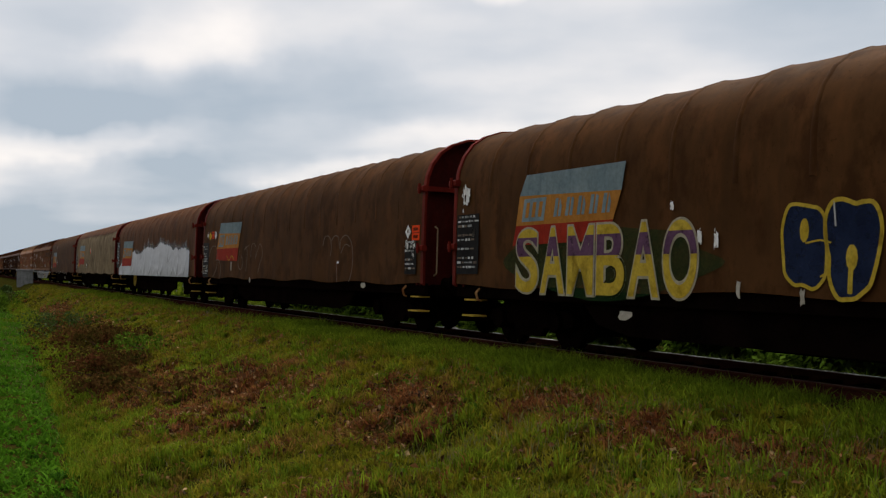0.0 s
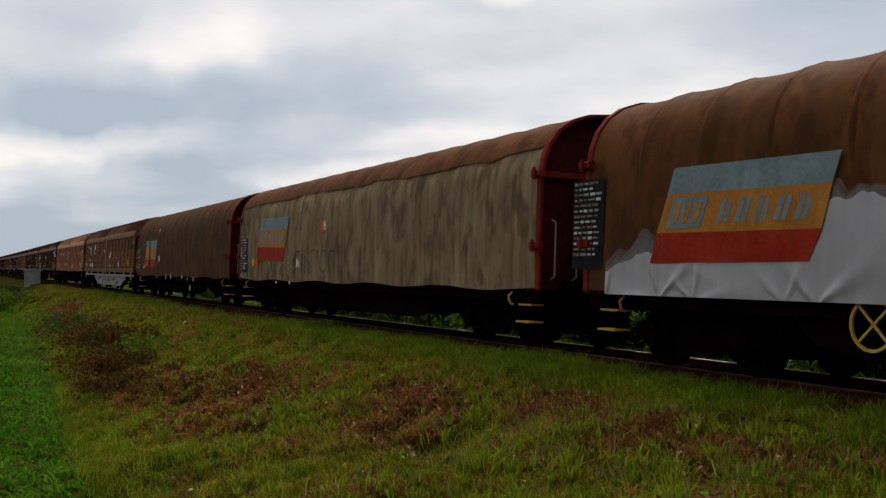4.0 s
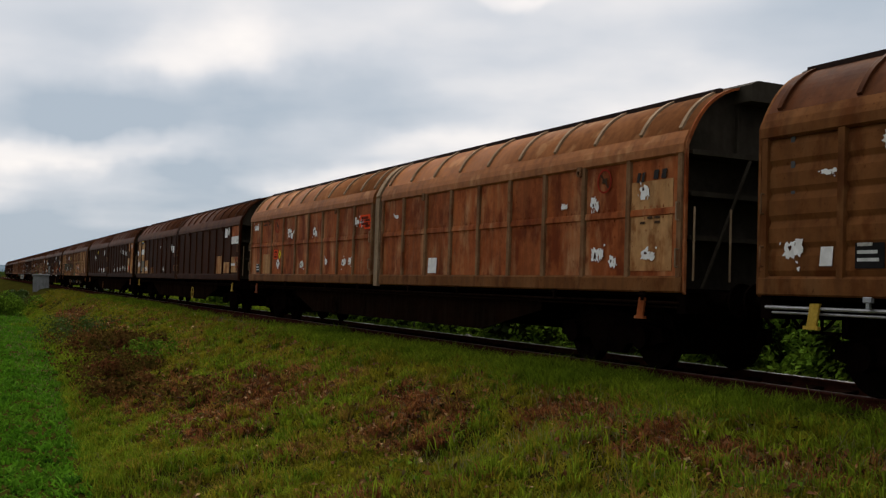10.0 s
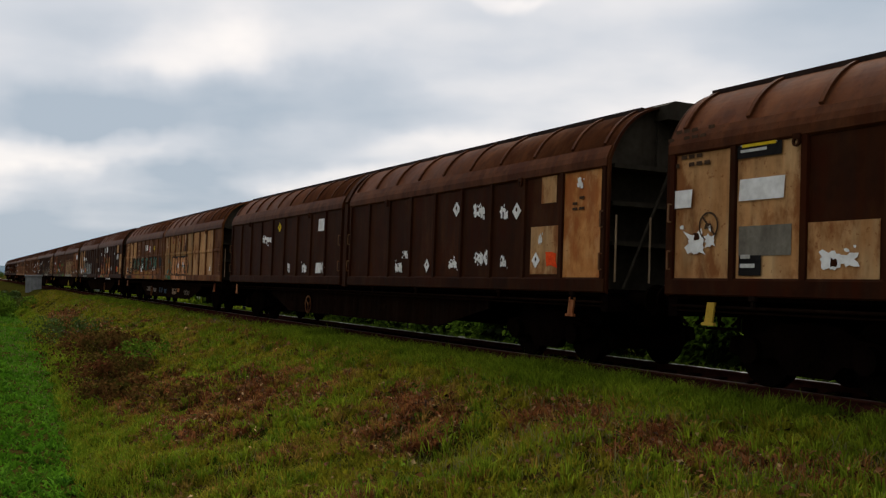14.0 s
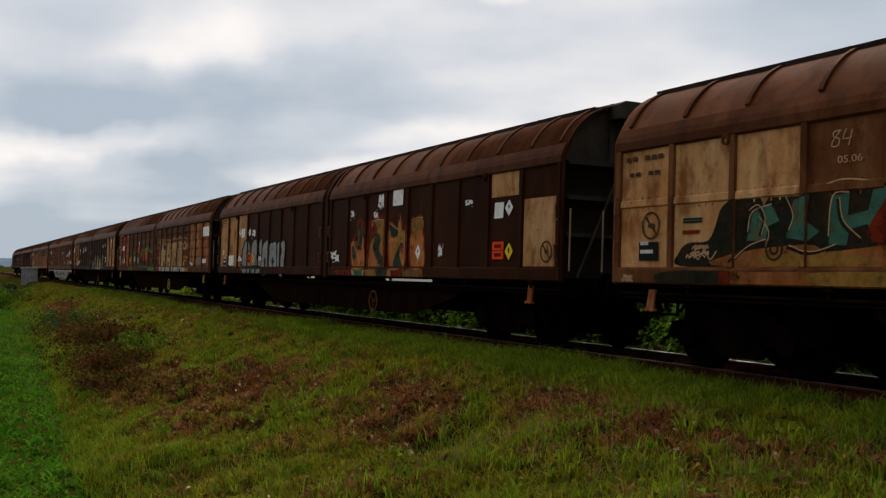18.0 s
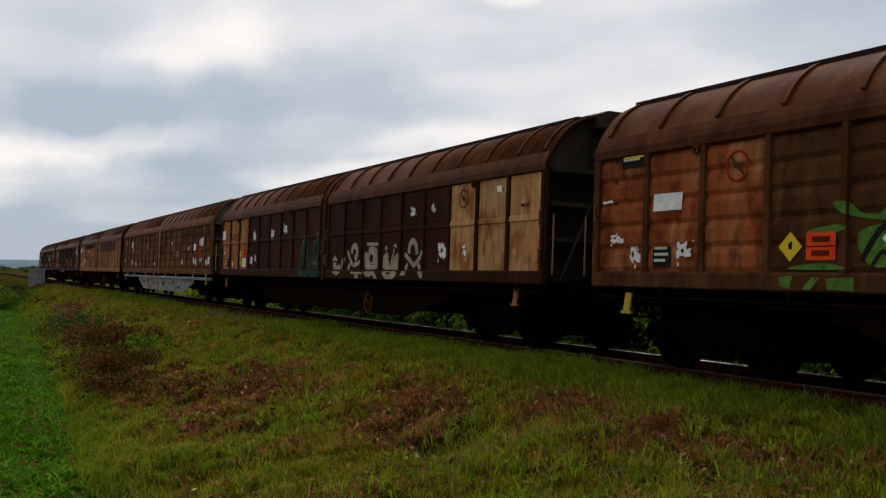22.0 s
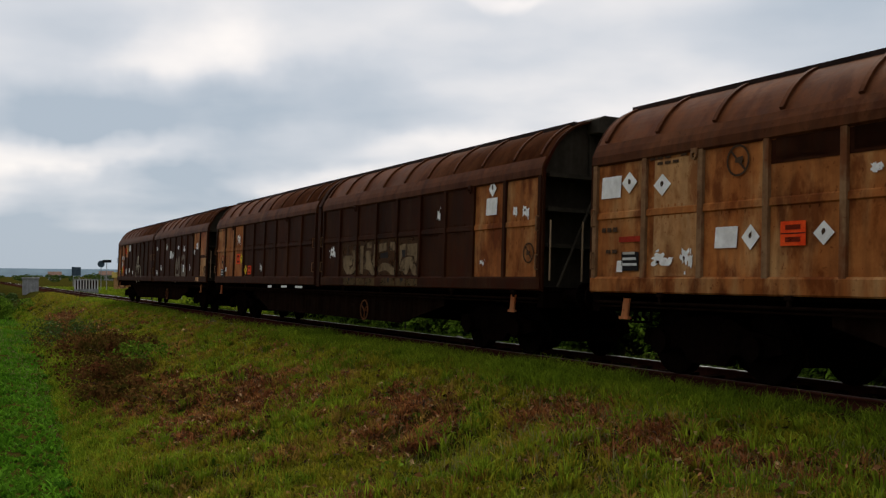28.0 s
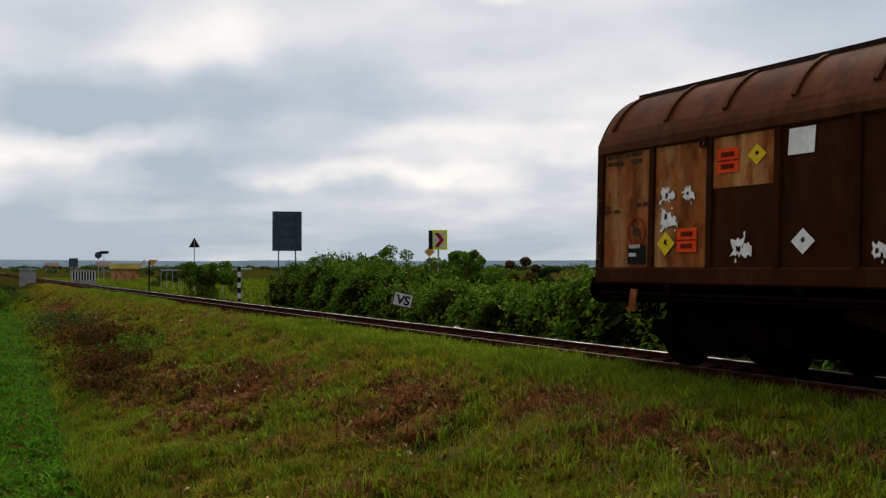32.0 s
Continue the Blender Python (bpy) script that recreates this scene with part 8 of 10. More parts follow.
brush(w, h, "CREAM2", 0.009, (12.78, 1.92), (12.85, 1.60), (12.93, 1.39))
brush(w, h, "CREAM2", 0.009, (12.80, 1.92), (12.99, 1.93), (13.36, 1.42))
area(w, h, "DRED", 0, True, (13.87, 1.82), (13.90, 2.45), (14.44, 2.51), (14.87, 2.41), (14.94, 1.43), (14.86, 1.35), (13.86, 1.33))
area(w, h, "GOLD", 1, True, (14.10, 2.39), (14.74, 2.39), (14.80, 2.00), (14.78, 1.43), (14.30, 1.35), (13.88, 1.37), (13.96, 1.82), (14.09, 2.00))
area(w, h, "RUSTO", 2, True, (14.01, 1.83), (14.24, 1.81), (14.59, 2.02), (14.77, 1.49), (14.47, 1.68), (14.30, 1.35), (13.89, 1.37))
area(w, h, "DEEPG", 3, True, (14.14, 1.83), (14.36, 2.12), (14.57, 1.98), (14.51, 1.74), (14.81, 1.49), (14.76, 1.36), (14.48, 1.43))
area(w, h, "DRED", 2, True, (13.93, 1.95), (14.10, 2.29), (14.22, 2.35), (14.36, 2.15), (14.14, 2.00))
brush(w, h, "CREAM2", 0.010, (14.08, 2.26), (14.08, 2.40), (14.74, 2.39), (14.77, 2.16))
brush(w, h, "CREAM2", 0.008, (14.03, 1.86), (14.18, 1.56), (14.35, 1.35))
area(w, h, "DRED", 0, True, (15.02, 2.33), (15.43, 2.25), (15.47, 2.41), (15.61, 2.52), (15.74, 2.37), (15.82, 2.16), (15.95, 2.34), (16.08, 2.04), (16.10, 1.35), (15.07, 1.34))
area(w, h, "GOLD", 1, True, (15.06, 2.30), (15.51, 2.17), (15.55, 2.33), (15.64, 2.44), (15.72, 2.16), (15.97, 2.10), (15.98, 1.82), (15.83, 1.36), (15.12, 1.37))
area(w, h, "DEEPG", 2, True, (15.07, 2.29), (15.51, 2.15), (15.45, 2.01), (15.21, 1.99))
area(w, h, "RUSTO", 2, True, (15.07, 1.96), (15.48, 1.98), (15.34, 1.69), (15.23, 1.37), (15.12, 1.37))
area(w, h, "RUSTO", 2, True, (15.60, 1.83), (15.89, 1.79), (15.97, 1.65), (15.83, 1.37), (15.68, 1.60))
area(w, h, "DEEPG", 2, True, (15.57, 1.77), (15.71, 1.88), (15.86, 1.77), (15.79, 1.68), (15.61, 1.63), (15.78, 1.35), (15.32, 1.35), (15.38, 1.58))
brush(w, h, "CREAM2", 0.007, (15.06, 2.31), (15.51, 2.18), (15.64, 2.43))
brush(w, h, "CREAM2", 0.009, (15.09, 1.94), (15.18, 1.67), (15.19, 1.37))
area(w, h, "DRED", 0, True, (16.19, 1.35), (16.19, 2.34), (16.49, 2.42), (16.74, 2.42), (16.88, 2.00), (16.89, 1.36))
area(w, h, "GOLD", 1, True, (16.23, 2.30), (16.66, 2.36), (16.81, 2.26), (16.72, 2.01), (16.47, 1.96), (16.27, 2.08))
area(w, h, "RUSTO", 2, True, (16.21, 2.05), (16.44, 1.95), (16.59, 2.11), (16.82, 1.97), (16.86, 1.37), (16.23, 1.37))
brush(w, h, "CREAM2", 0.008, (16.21, 2.34), (16.49, 2.38), (16.78, 2.37))
brush(w, h, "DRED", 0.009, (16.26, 1.71), (16.27, 1.80), (16.31, 1.73), (16.36, 1.81), (16.38, 1.71))
area(w, h, "DRED", 1, False, (11.76, 1.28), (12.81, 1.27), (12.82, 1.11), (11.76, 1.14))
area(w, h, "GRAFG", 1, False, (12.92, 1.29), (13.72, 1.28), (13.70, 1.13), (12.95, 1.12))
area(w, h, "GOLD", 1, False, (13.78, 1.29), (14.39, 1.30), (14.47, 1.12), (13.80, 1.12))
area(w, h, "DEEPG", 1, False, (14.46, 1.30), (15.05, 1.30), (15.06, 1.13), (14.51, 1.12))
area(w, h, "RUSTO", 1, False, (15.07, 1.30), (15.25, 1.30), (15.30, 1.13), (15.06, 1.13))
area(w, h, "DRED", 1, False, (15.31, 1.30), (15.84, 1.30), (15.86, 1.14), (15.34, 1.13))
area(w, h, "OLIVE", 1, False, (15.88, 1.30), (16.89, 1.31), (16.90, 1.15), (15.91, 1.14))
area(w, h, "CREAM2", 2, True, (12.89, 1.28), (13.00, 1.28), (13.06, 1.16), (12.95, 1.19))
area(w, h, "CREAM2", 2, True, (13.62, 1.28), (13.72, 1.27), (13.67, 1.15), (13.60, 1.17))
w, h = S[6], SL / 2
area(w, h, "GRAFX", 0, True, (2.90, 1.37), (2.93, 1.76), (3.12, 2.11), (3.46, 2.24), (3.81, 2.21), (3.99, 2.00), (4.04, 1.79), (4.08, 2.02), (4.32, 2.22), (4.61, 2.24), (4.87, 2.15), (4.89, 1.98), (4.99, 2.14), (5.20, 2.22), (5.22, 1.38))
area(w, h, "SILV", 1, True, (3.04, 1.37), (3.05, 1.75), (3.21, 2.09), (3.50, 2.19), (3.78, 2.15), (3.92, 1.96), (3.99, 1.76), (4.04, 1.56), (4.04, 1.37))
area(w, h, "SILV", 1, True, (4.09, 1.37), (4.05, 1.76), (4.14, 2.06), (4.36, 2.19), (4.61, 2.20), (4.80, 2.09), (4.84, 1.85), (4.79, 1.66), (4.62, 1.58), (4.60, 1.46), (4.63, 1.38))
area(w, h, "SILV", 1, True, (4.92, 1.95), (4.97, 2.12), (5.20, 2.20), (5.21, 1.71), (5.00, 1.75))
area(w, h, "SILV", 1, True, (4.73, 1.38), (4.77, 1.60), (4.97, 1.67), (5.22, 1.64), (5.22, 1.38))
brush(w, h, "GRAFX", 0.015, (3.60, 1.77), (3.70, 1.85), (3.86, 1.85), (3.98, 1.78))
brush(w, h, "GRAFX", 0.012, (4.10, 1.45), (4.11, 1.37))
area(w, h, "SILV", 1, False, (3.12, 1.29), (3.66, 1.30), (3.62, 1.11), (3.24, 1.12))
area(w, h, "SILV", 1, False, (3.76, 1.30), (4.05, 1.30), (4.02, 1.11), (3.78, 1.11))
area(w, h, "SILV", 1, False, (4.16, 1.30), (4.62, 1.30), (4.57, 1.11), (4.17, 1.11))
area(w, h, "SILV", 1, False, (4.72, 1.30), (5.22, 1.30), (5.23, 1.10), (4.75, 1.10))
area(w, h, "GRAFG", 2, True, (2.99, 1.31), (3.13, 1.33), (3.12, 1.24), (3.02, 1.25))
area(w, h, "GRAFG", 2, True, (4.13, 1.31), (4.24, 1.32), (4.35, 1.18), (4.24, 1.14), (4.15, 1.21))
area(w, h, "GRAFG", 2, True, (4.69, 1.31), (4.77, 1.33), (4.78, 1.23), (4.71, 1.23))
area(w, h, "GRAFG", 2, True, (5.09, 1.22), (5.23, 1.24), (5.23, 1.12), (5.11, 1.11))
brush(w, h, "SILV", 0.008, (2.87, 1.68), (2.95, 1.88), (3.12, 2.16), (3.29, 2.24))
w, h = S[7], SL / 2
area(w, h, "BEIGEG", 0, True, (12.22, 2.31), (12.71, 2.37), (13.69, 2.36), (15.11, 2.33), (15.67, 2.36), (16.47, 2.38), (17.03, 2.35), (17.06, 1.39), (12.32, 1.38), (12.21, 1.77))
area(w, h, "BEIGEG2", 0, False, (12.32, 1.32), (17.06, 1.34), (17.06, 1.12), (12.33, 1.13))
area(w, h, "DRED", 0, False, (11.66, 2.41), (12.33, 2.42), (12.31, 1.38), (11.45, 1.38), (11.39, 2.08), (11.64, 2.16))
area(w, h, "DRED", 0, False, (11.46, 1.31), (12.31, 1.31), (12.30, 1.13), (11.47, 1.11))
area(w, h, "GOLD", 1, False, (11.57, 2.24), (12.21, 2.19), (12.21, 2.15), (11.57, 2.19))
area(w, h, "GOLD", 1, False, (11.49, 1.78), (12.21, 1.77), (12.21, 1.69), (11.49, 1.70))
brush(w, h, "CREAM2", 0.010, (11.62, 2.17), (11.63, 2.41), (11.94, 2.45), (12.37, 2.43))
brush(w, h, "CREAM2", 0.010, (11.45, 1.38), (11.37, 1.79), (11.37, 2.08), (11.61, 2.16))
area(w, h, "GRAFX", 1, True, (13.30, 2.26), (13.67, 2.29), (13.70, 2.10), (13.40, 2.09))
area(w, h, "GRAFX", 1, True, (12.57, 2.27), (12.81, 2.30), (12.62, 2.08), (12.50, 2.07))
area(w, h, "GRAFX", 1, True, (14.24, 2.28), (14.54, 2.29), (14.49, 2.08))
area(w, h, "GRAFX", 1, True, (13.88, 2.20), (14.02, 2.27), (13.95, 2.11))
area(w, h, "GRAFX", 1, True, (16.05, 2.29), (16.37, 2.31), (16.35, 2.04), (16.11, 2.12))
area(w, h, "GRAFX", 1, True, (16.77, 2.31), (16.97, 2.28), (16.96, 2.07), (16.81, 2.18))
area(w, h, "GRAFX", 1, True, (15.28, 2.01), (15.41, 2.02), (15.34, 1.89))
area(w, h, "DEEPG", 1, True, (15.49, 1.70), (15.68, 1.74), (15.67, 1.62), (15.50, 1.60))
area(w, h, "NAVY", 1, False, (12.23, 2.24), (12.52, 2.31), (12.48, 2.00), (12.25, 1.96))
area(w, h, "NAVY", 1, False, (16.42, 2.31), (16.54, 2.31), (16.53, 1.89), (16.44, 1.89))
area(w, h, "NAVY", 1, False, (13.77, 2.25), (13.85, 2.25), (13.87, 1.82), (13.80, 1.82))
area(w, h, "NAVY", 1, False, (13.22, 1.56), (13.41, 1.57), (13.42, 1.39), (13.24, 1.38))
area(w, h, "NAVY", 1, False, (14.18, 1.55), (14.40, 1.56), (14.39, 1.38), (14.20, 1.38))
area(w, h, "NAVY", 1, False, (15.37, 1.54), (15.55, 1.55), (15.54, 1.37), (15.39, 1.37))
area(w, h, "DRED", 1, False, (15.88, 1.68), (16.04, 1.69), (16.05, 1.50), (15.89, 1.50))
area(w, h, "DRED", 1, False, (14.09, 1.87), (14.39, 1.86), (14.38, 1.77), (14.09, 1.77))
area(w, h, "NAVY", 1, False, (12.06, 1.54), (12.30, 1.53), (12.28, 1.38), (12.07, 1.38))
brush(w, h, "GRAFX", 0.011, (12.45, 1.59), (12.56, 2.25), (12.86, 2.31), (13.72, 2.31), (13.80, 1.39))
brush(w, h, "GRAFX", 0.010, (13.90, 1.39), (13.92, 2.24), (14.52, 2.28), (14.50, 1.93), (14.08, 1.89))
brush(w, h, "GRAFX", 0.010, (14.09, 1.75), (14.57, 1.75), (14.72, 1.68), (14.70, 1.40))
brush(w, h, "GRAFX", 0.010, (14.59, 1.96), (14.69, 2.27), (15.11, 2.29), (15.05, 1.71), (14.75, 1.51))
brush(w, h, "GRAFX", 0.010, (15.23, 1.56), (15.69, 1.58), (15.71, 2.32))
brush(w, h, "GRAFX", 0.009, (15.76, 1.40), (15.75, 2.32), (16.41, 2.33), (16.46, 1.40))
brush(w, h, "GRAFX", 0.009, (16.58, 1.40), (16.56, 2.30), (17.01, 2.31))
brush(w, h, "GRAFX", 0.009, (12.88, 1.94), (13.00, 2.09), (13.17, 1.80), (13.26, 1.70))
brush(w, h, "GRAFX", 0.009, (13.03, 1.76), (13.17, 1.84), (13.31, 1.70))
brush(w, h, "GRAFX", 0.008, (14.05, 2.05), (14.17, 2.18), (14.31, 1.97))
brush(w, h, "GRAFX", 0.008, (14.81, 2.17), (15.33, 2.09))
brush(w, h, "GRAFX", 0.008, (14.90, 1.87), (15.17, 1.98), (15.34, 1.63))
brush(w, h, "GRAFX", 0.007, (15.83, 1.91), (15.97, 2.09), (16.19, 1.83), (16.26, 1.69))
brush(w, h, "GRAFX", 0.007, (16.60, 2.20), (16.86, 2.01), (16.80, 1.71))
brush(w, h, "GRAFX", 0.007, (16.66, 1.63), (16.87, 1.47))
area(w, h, "NAVY", 2, True, (12.76, 1.30), (12.94, 1.30), (12.99, 1.14), (12.81, 1.14))
area(w, h, "NAVY", 2, True, (13.73, 1.31), (13.84, 1.31), (13.83, 1.13), (13.75, 1.13))
area(w, h, "NAVY", 2, True, (14.69, 1.32), (14.90, 1.32), (14.82, 1.13), (14.72, 1.13))
area(w, h, "NAVY", 2, True, (15.45, 1.32), (15.58, 1.32), (15.56, 1.14), (15.38, 1.13))
area(w, h, "NAVY", 2, True, (16.42, 1.33), (16.52, 1.33), (16.52, 1.13), (16.43, 1.13))
brush(w, h, "GRAFX", 0.007, (15.59, 1.18), (16.39, 1.21))
brush(w, h, "GRAFX", 0.008, (14.17, 1.30), (14.29, 1.19), (14.42, 1.30))
bead(w, h, "GOLD", 12.45, 2.46, 0.08, 0.10)
bead(w, h, "DRED", 12.75, 2.45, 0.13, 0.12)
bead(w, h, "GOLD", 13.07, 2.43, 0.11, 0.11)
bead(w, h, "DRED", 13.32, 2.40, 0.08, 0.09)
bead(w, h, "GOLD", 13.58, 2.42, 0.12, 0.10)
bead(w, h, "DRED", 13.94, 2.41, 0.14, 0.11)
bead(w, h, "GOLD", 14.28, 2.41, 0.11, 0.10)
bead(w, h, "DRED", 14.60, 2.42, 0.13, 0.10)
bead(w, h, "GOLD", 14.83, 2.42, 0.08, 0.09)
bead(w, h, "DRED", 15.16, 2.43, 0.16, 0.11)
bead(w, h, "GOLD", 15.44, 2.44, 0.09, 0.09)
bead(w, h, "DRED", 15.70, 2.45, 0.10, 0.10)
bead(w, h, "GOLD", 15.94, 2.45, 0.10, 0.09)
bead(w, h, "DRED", 16.15, 2.44, 0.07, 0.09)
bead(w, h, "GOLD", 16.33, 2.44, 0.05, 0.07)
bead(w, h, "DRED", 16.59, 2.46, 0.18, 0.14)
bead(w, h, "GOLD", 16.93, 2.44, 0.10, 0.09)
area(w, h, "GRAFLIME", 0, True, (7.23, 1.97), (7.85, 2.19), (8.57, 2.24), (9.34, 2.28), (9.98, 2.07), (10.76, 2.15), (10.43, 1.91), (10.95, 1.80), (10.97, 1.38), (7.27, 1.37))
area(w, h, "GRAFLIME", 0, False, (9.51, 1.29), (10.97, 1.30), (11.00, 1.10), (9.57, 1.10))
area(w, h, "DRED", 1, True, (7.36, 1.88), (7.73, 2.09), (8.16, 2.10), (8.47, 1.85), (8.92, 2.10), (9.30, 2.15), (9.59, 2.03), (10.28, 1.96), (10.41, 1.66), (10.12, 1.39), (7.27, 1.39))
area(w, h, "RUSTO", 2, True, (8.20, 2.10), (8.44, 2.07), (8.58, 1.68), (8.32, 1.67))
area(w, h, "RUSTO", 2, True, (8.67, 2.06), (8.97, 2.09), (8.94, 1.71), (8.67, 1.68))
area(w, h, "DEEPG", 2, True, (7.27, 1.39), (7.64, 1.61), (8.38, 1.57), (8.62, 1.39))
area(w, h, "DEEPG", 2, True, (9.07, 1.39), (9.38, 1.67), (10.11, 1.58), (10.31, 1.39))
brush(w, h, "GRAFX", 0.015, (7.78, 1.40), (7.70, 1.70), (7.99, 1.98), (8.15, 1.69), (8.12, 1.40))
brush(w, h, "GRAFX", 0.014, (9.10, 1.84), (9.30, 2.04), (9.38, 1.67), (9.79, 1.83), (10.09, 1.87))
brush(w, h, "GRAFX", 0.013, (10.00, 1.66), (10.19, 1.82), (10.25, 1.61), (10.01, 1.45))
area(w, h, "DRED", 1, True, (10.53, 1.71), (10.96, 1.50), (10.55, 1.49))
area(w, h, "DEEPG", 1, False, (7.28, 1.28), (9.46, 1.28), (9.47, 1.10), (7.29, 1.11))
w, h = S[7], SL / 2
area(w, h, "GRAFLIME", 1, True, (4.63, 2.16), (4.85, 2.14), (5.02, 2.02), (5.26, 2.00), (5.38, 2.11), (5.46, 2.11), (5.46, 1.93), (4.98, 1.97), (4.69, 2.06))
area(w, h, "GRAFLIME", 1, True, (4.26, 1.84), (4.64, 1.90), (4.86, 1.86), (4.60, 1.80), (4.33, 1.80))
area(w, h, "GRAFLIME", 1, True, (3.95, 1.40), (4.20, 1.45), (4.57, 1.46), (4.87, 1.40), (4.39, 1.39))
area(w, h, "GRAFLIME", 1, True, (4.98, 1.79), (5.23, 1.88), (5.46, 1.87), (5.47, 1.49), (5.20, 1.42), (5.03, 1.55))
area(w, h, "GRAFLIME", 1, False, (3.85, 1.30), (4.07, 1.32), (4.03, 1.17), (3.88, 1.19))
area(w, h, "GRAFLIME", 1, False, (4.22, 1.17), (4.37, 1.31), (4.48, 1.30), (4.33, 1.15))
area(w, h, "GRAFLIME", 1, False, (4.57, 1.29), (4.96, 1.31), (4.96, 1.15), (4.58, 1.17))
brush(w, h, "GRAFX", 0.036, (5.03, 1.49), (5.23, 1.78), (5.46, 1.96))
brush(w, h, "GRAFX", 0.023, (5.16, 1.42), (5.29, 1.58), (5.39, 1.55))
w, h = S[7], SL / 2
area(w, h, "BEIGEG", 1, True, (12.46, 2.31), (13.63, 2.36), (14.86, 2.35), (16.05, 2.34), (17.23, 2.31), (17.73, 2.30), (17.78, 1.59), (17.27, 1.62), (17.24, 1.36), (12.50, 1.35))
area(w, h, "BEIGEG2", 1, False, (12.50, 1.29), (17.78, 1.30), (17.79, 1.10), (12.52, 1.10))
area(w, h, "DRED", 2, False, (17.62, 2.50), (18.04, 2.48), (18.09, 2.31), (17.67, 2.30))
area(w, h, "DRED", 2, False, (17.26, 2.03), (18.21, 2.05), (18.30, 1.34), (17.82, 1.34), (17.79, 1.61), (17.28, 1.62))
area(w, h, "GOLD", 2, False, (17.67, 2.27), (18.13, 2.27), (18.18, 2.08), (17.58, 2.07))
area(w, h, "GOLD", 3, False, (17.27, 1.78), (18.22, 1.77), (18.23, 1.67), (17.28, 1.68))
area(w, h, "RUSTO", 2, False, (17.82, 1.28), (18.40, 1.29), (18.44, 1.10), (17.84, 1.10))
brush(w, h, "CREAM2", 0.010, (17.61, 2.46), (18.04, 2.48), (18.10, 2.27), (18.20, 2.06), (18.30, 1.69), (18.33, 1.33))
brush(w, h, "GRAFX", 0.010, (16.21, 1.36), (16.20, 2.33), (16.39, 2.35), (16.40, 1.36))
brush(w, h, "GRAFX", 0.010, (16.49, 2.02), (16.82, 1.76), (16.84, 2.31), (17.00, 2.00), (17.15, 2.29))
brush(w, h, "GRAFX", 0.010, (17.15, 2.30), (17.24, 1.37))
brush(w, h, "GRAFX", 0.012, (13.72, 1.36), (13.71, 2.32), (14.75, 2.33))
brush(w, h, "GRAFX", 0.011, (14.88, 1.36), (14.89, 2.30), (15.95, 2.30), (16.02, 1.36))
brush(w, h, "GRAFX", 0.011, (14.13, 2.05), (14.47, 2.20), (14.61, 1.75))
brush(w, h, "GRAFX", 0.011, (15.14, 2.12), (15.52, 1.95), (15.28, 1.63))
area(w, h, "GRAFX", 2, True, (13.00, 2.27), (13.49, 2.29), (13.48, 2.07), (13.09, 2.11))
area(w, h, "GRAFX", 2, True, (17.32, 2.26), (17.61, 2.28), (17.45, 2.08))
area(w, h, "NAVY", 2, False, (13.05, 1.57), (13.25, 1.57), (13.27, 1.37), (13.06, 1.37))
area(w, h, "NAVY", 2, False, (14.05, 1.56), (14.26, 1.56), (14.27, 1.37), (14.06, 1.37))
area(w, h, "NAVY", 2, False, (15.23, 1.55), (15.41, 1.55), (15.40, 1.37), (15.25, 1.37))
area(w, h, "NAVY", 2, True, (13.58, 1.27), (13.70, 1.27), (13.71, 1.10), (13.59, 1.10))
area(w, h, "NAVY", 2, True, (14.81, 1.27), (15.14, 1.28), (15.04, 1.09), (14.85, 1.09))
area(w, h, "NAVY", 2, True, (16.67, 1.28), (17.02, 1.28), (16.94, 1.10), (16.72, 1.09))
bead(w, h, "GOLD", 12.30, 2.48, 0.17, 0.09)
bead(w, h, "DRED", 12.65, 2.47, 0.11, 0.07)
bead(w, h, "GOLD", 12.95, 2.46, 0.11, 0.07)
bead(w, h, "DRED", 13.22, 2.46, 0.10, 0.07)
bead(w, h, "GOLD", 13.47, 2.44, 0.10, 0.07)
bead(w, h, "DRED", 13.85, 2.44, 0.12, 0.08)
bead(w, h, "GOLD", 14.11, 2.42, 0.11, 0.07)
bead(w, h, "DRED", 14.40, 2.42, 0.10, 0.07)
bead(w, h, "GOLD", 14.66, 2.43, 0.11, 0.08)
bead(w, h, "DRED", 15.05, 2.44, 0.14, 0.10)
bead(w, h, "GOLD", 15.31, 2.44, 0.09, 0.08)
bead(w, h, "DRED", 15.57, 2.45, 0.10, 0.09)
bead(w, h, "GOLD", 15.84, 2.44, 0.12, 0.08)
bead(w, h, "DRED", 16.21, 2.45, 0.10, 0.07)
bead(w, h, "GOLD", 16.53, 2.48, 0.19, 0.12)
bead(w, h, "DRED", 16.83, 2.46, 0.10, 0.08)
bead(w, h, "GOLD", 17.05, 2.45, 0.10, 0.09)
bead(w, h, "DRED", 17.46, 2.43, 0.14, 0.09)
w, h = S[8], SL / 2
area(w, h, "GRAFCREAM", 0, False, (11.87, 1.73), (12.08, 1.58), (11.67, 1.58))
area(w, h, "GRAFCREAM", 0, False, (11.75, 1.55), (11.98, 1.53), (11.99, 1.44), (12.27, 1.49), (12.28, 1.36), (11.76, 1.36))
area(w, h, "GRAFCREAM", 0, True, (11.80, 1.30), (12.33, 1.30), (12.22, 1.24), (12.03, 1.22))
area(w, h, "GRAFCREAM", 0, False, (12.59, 1.67), (12.64, 1.62), (12.47, 1.37), (12.30, 1.37), (12.41, 1.56))
brush(w, h, "GRAFCREAM", 0.071, (13.08, 1.75), (13.12, 1.89), (13.29, 1.94), (13.42, 1.83), (13.42, 1.71), (13.30, 1.61))
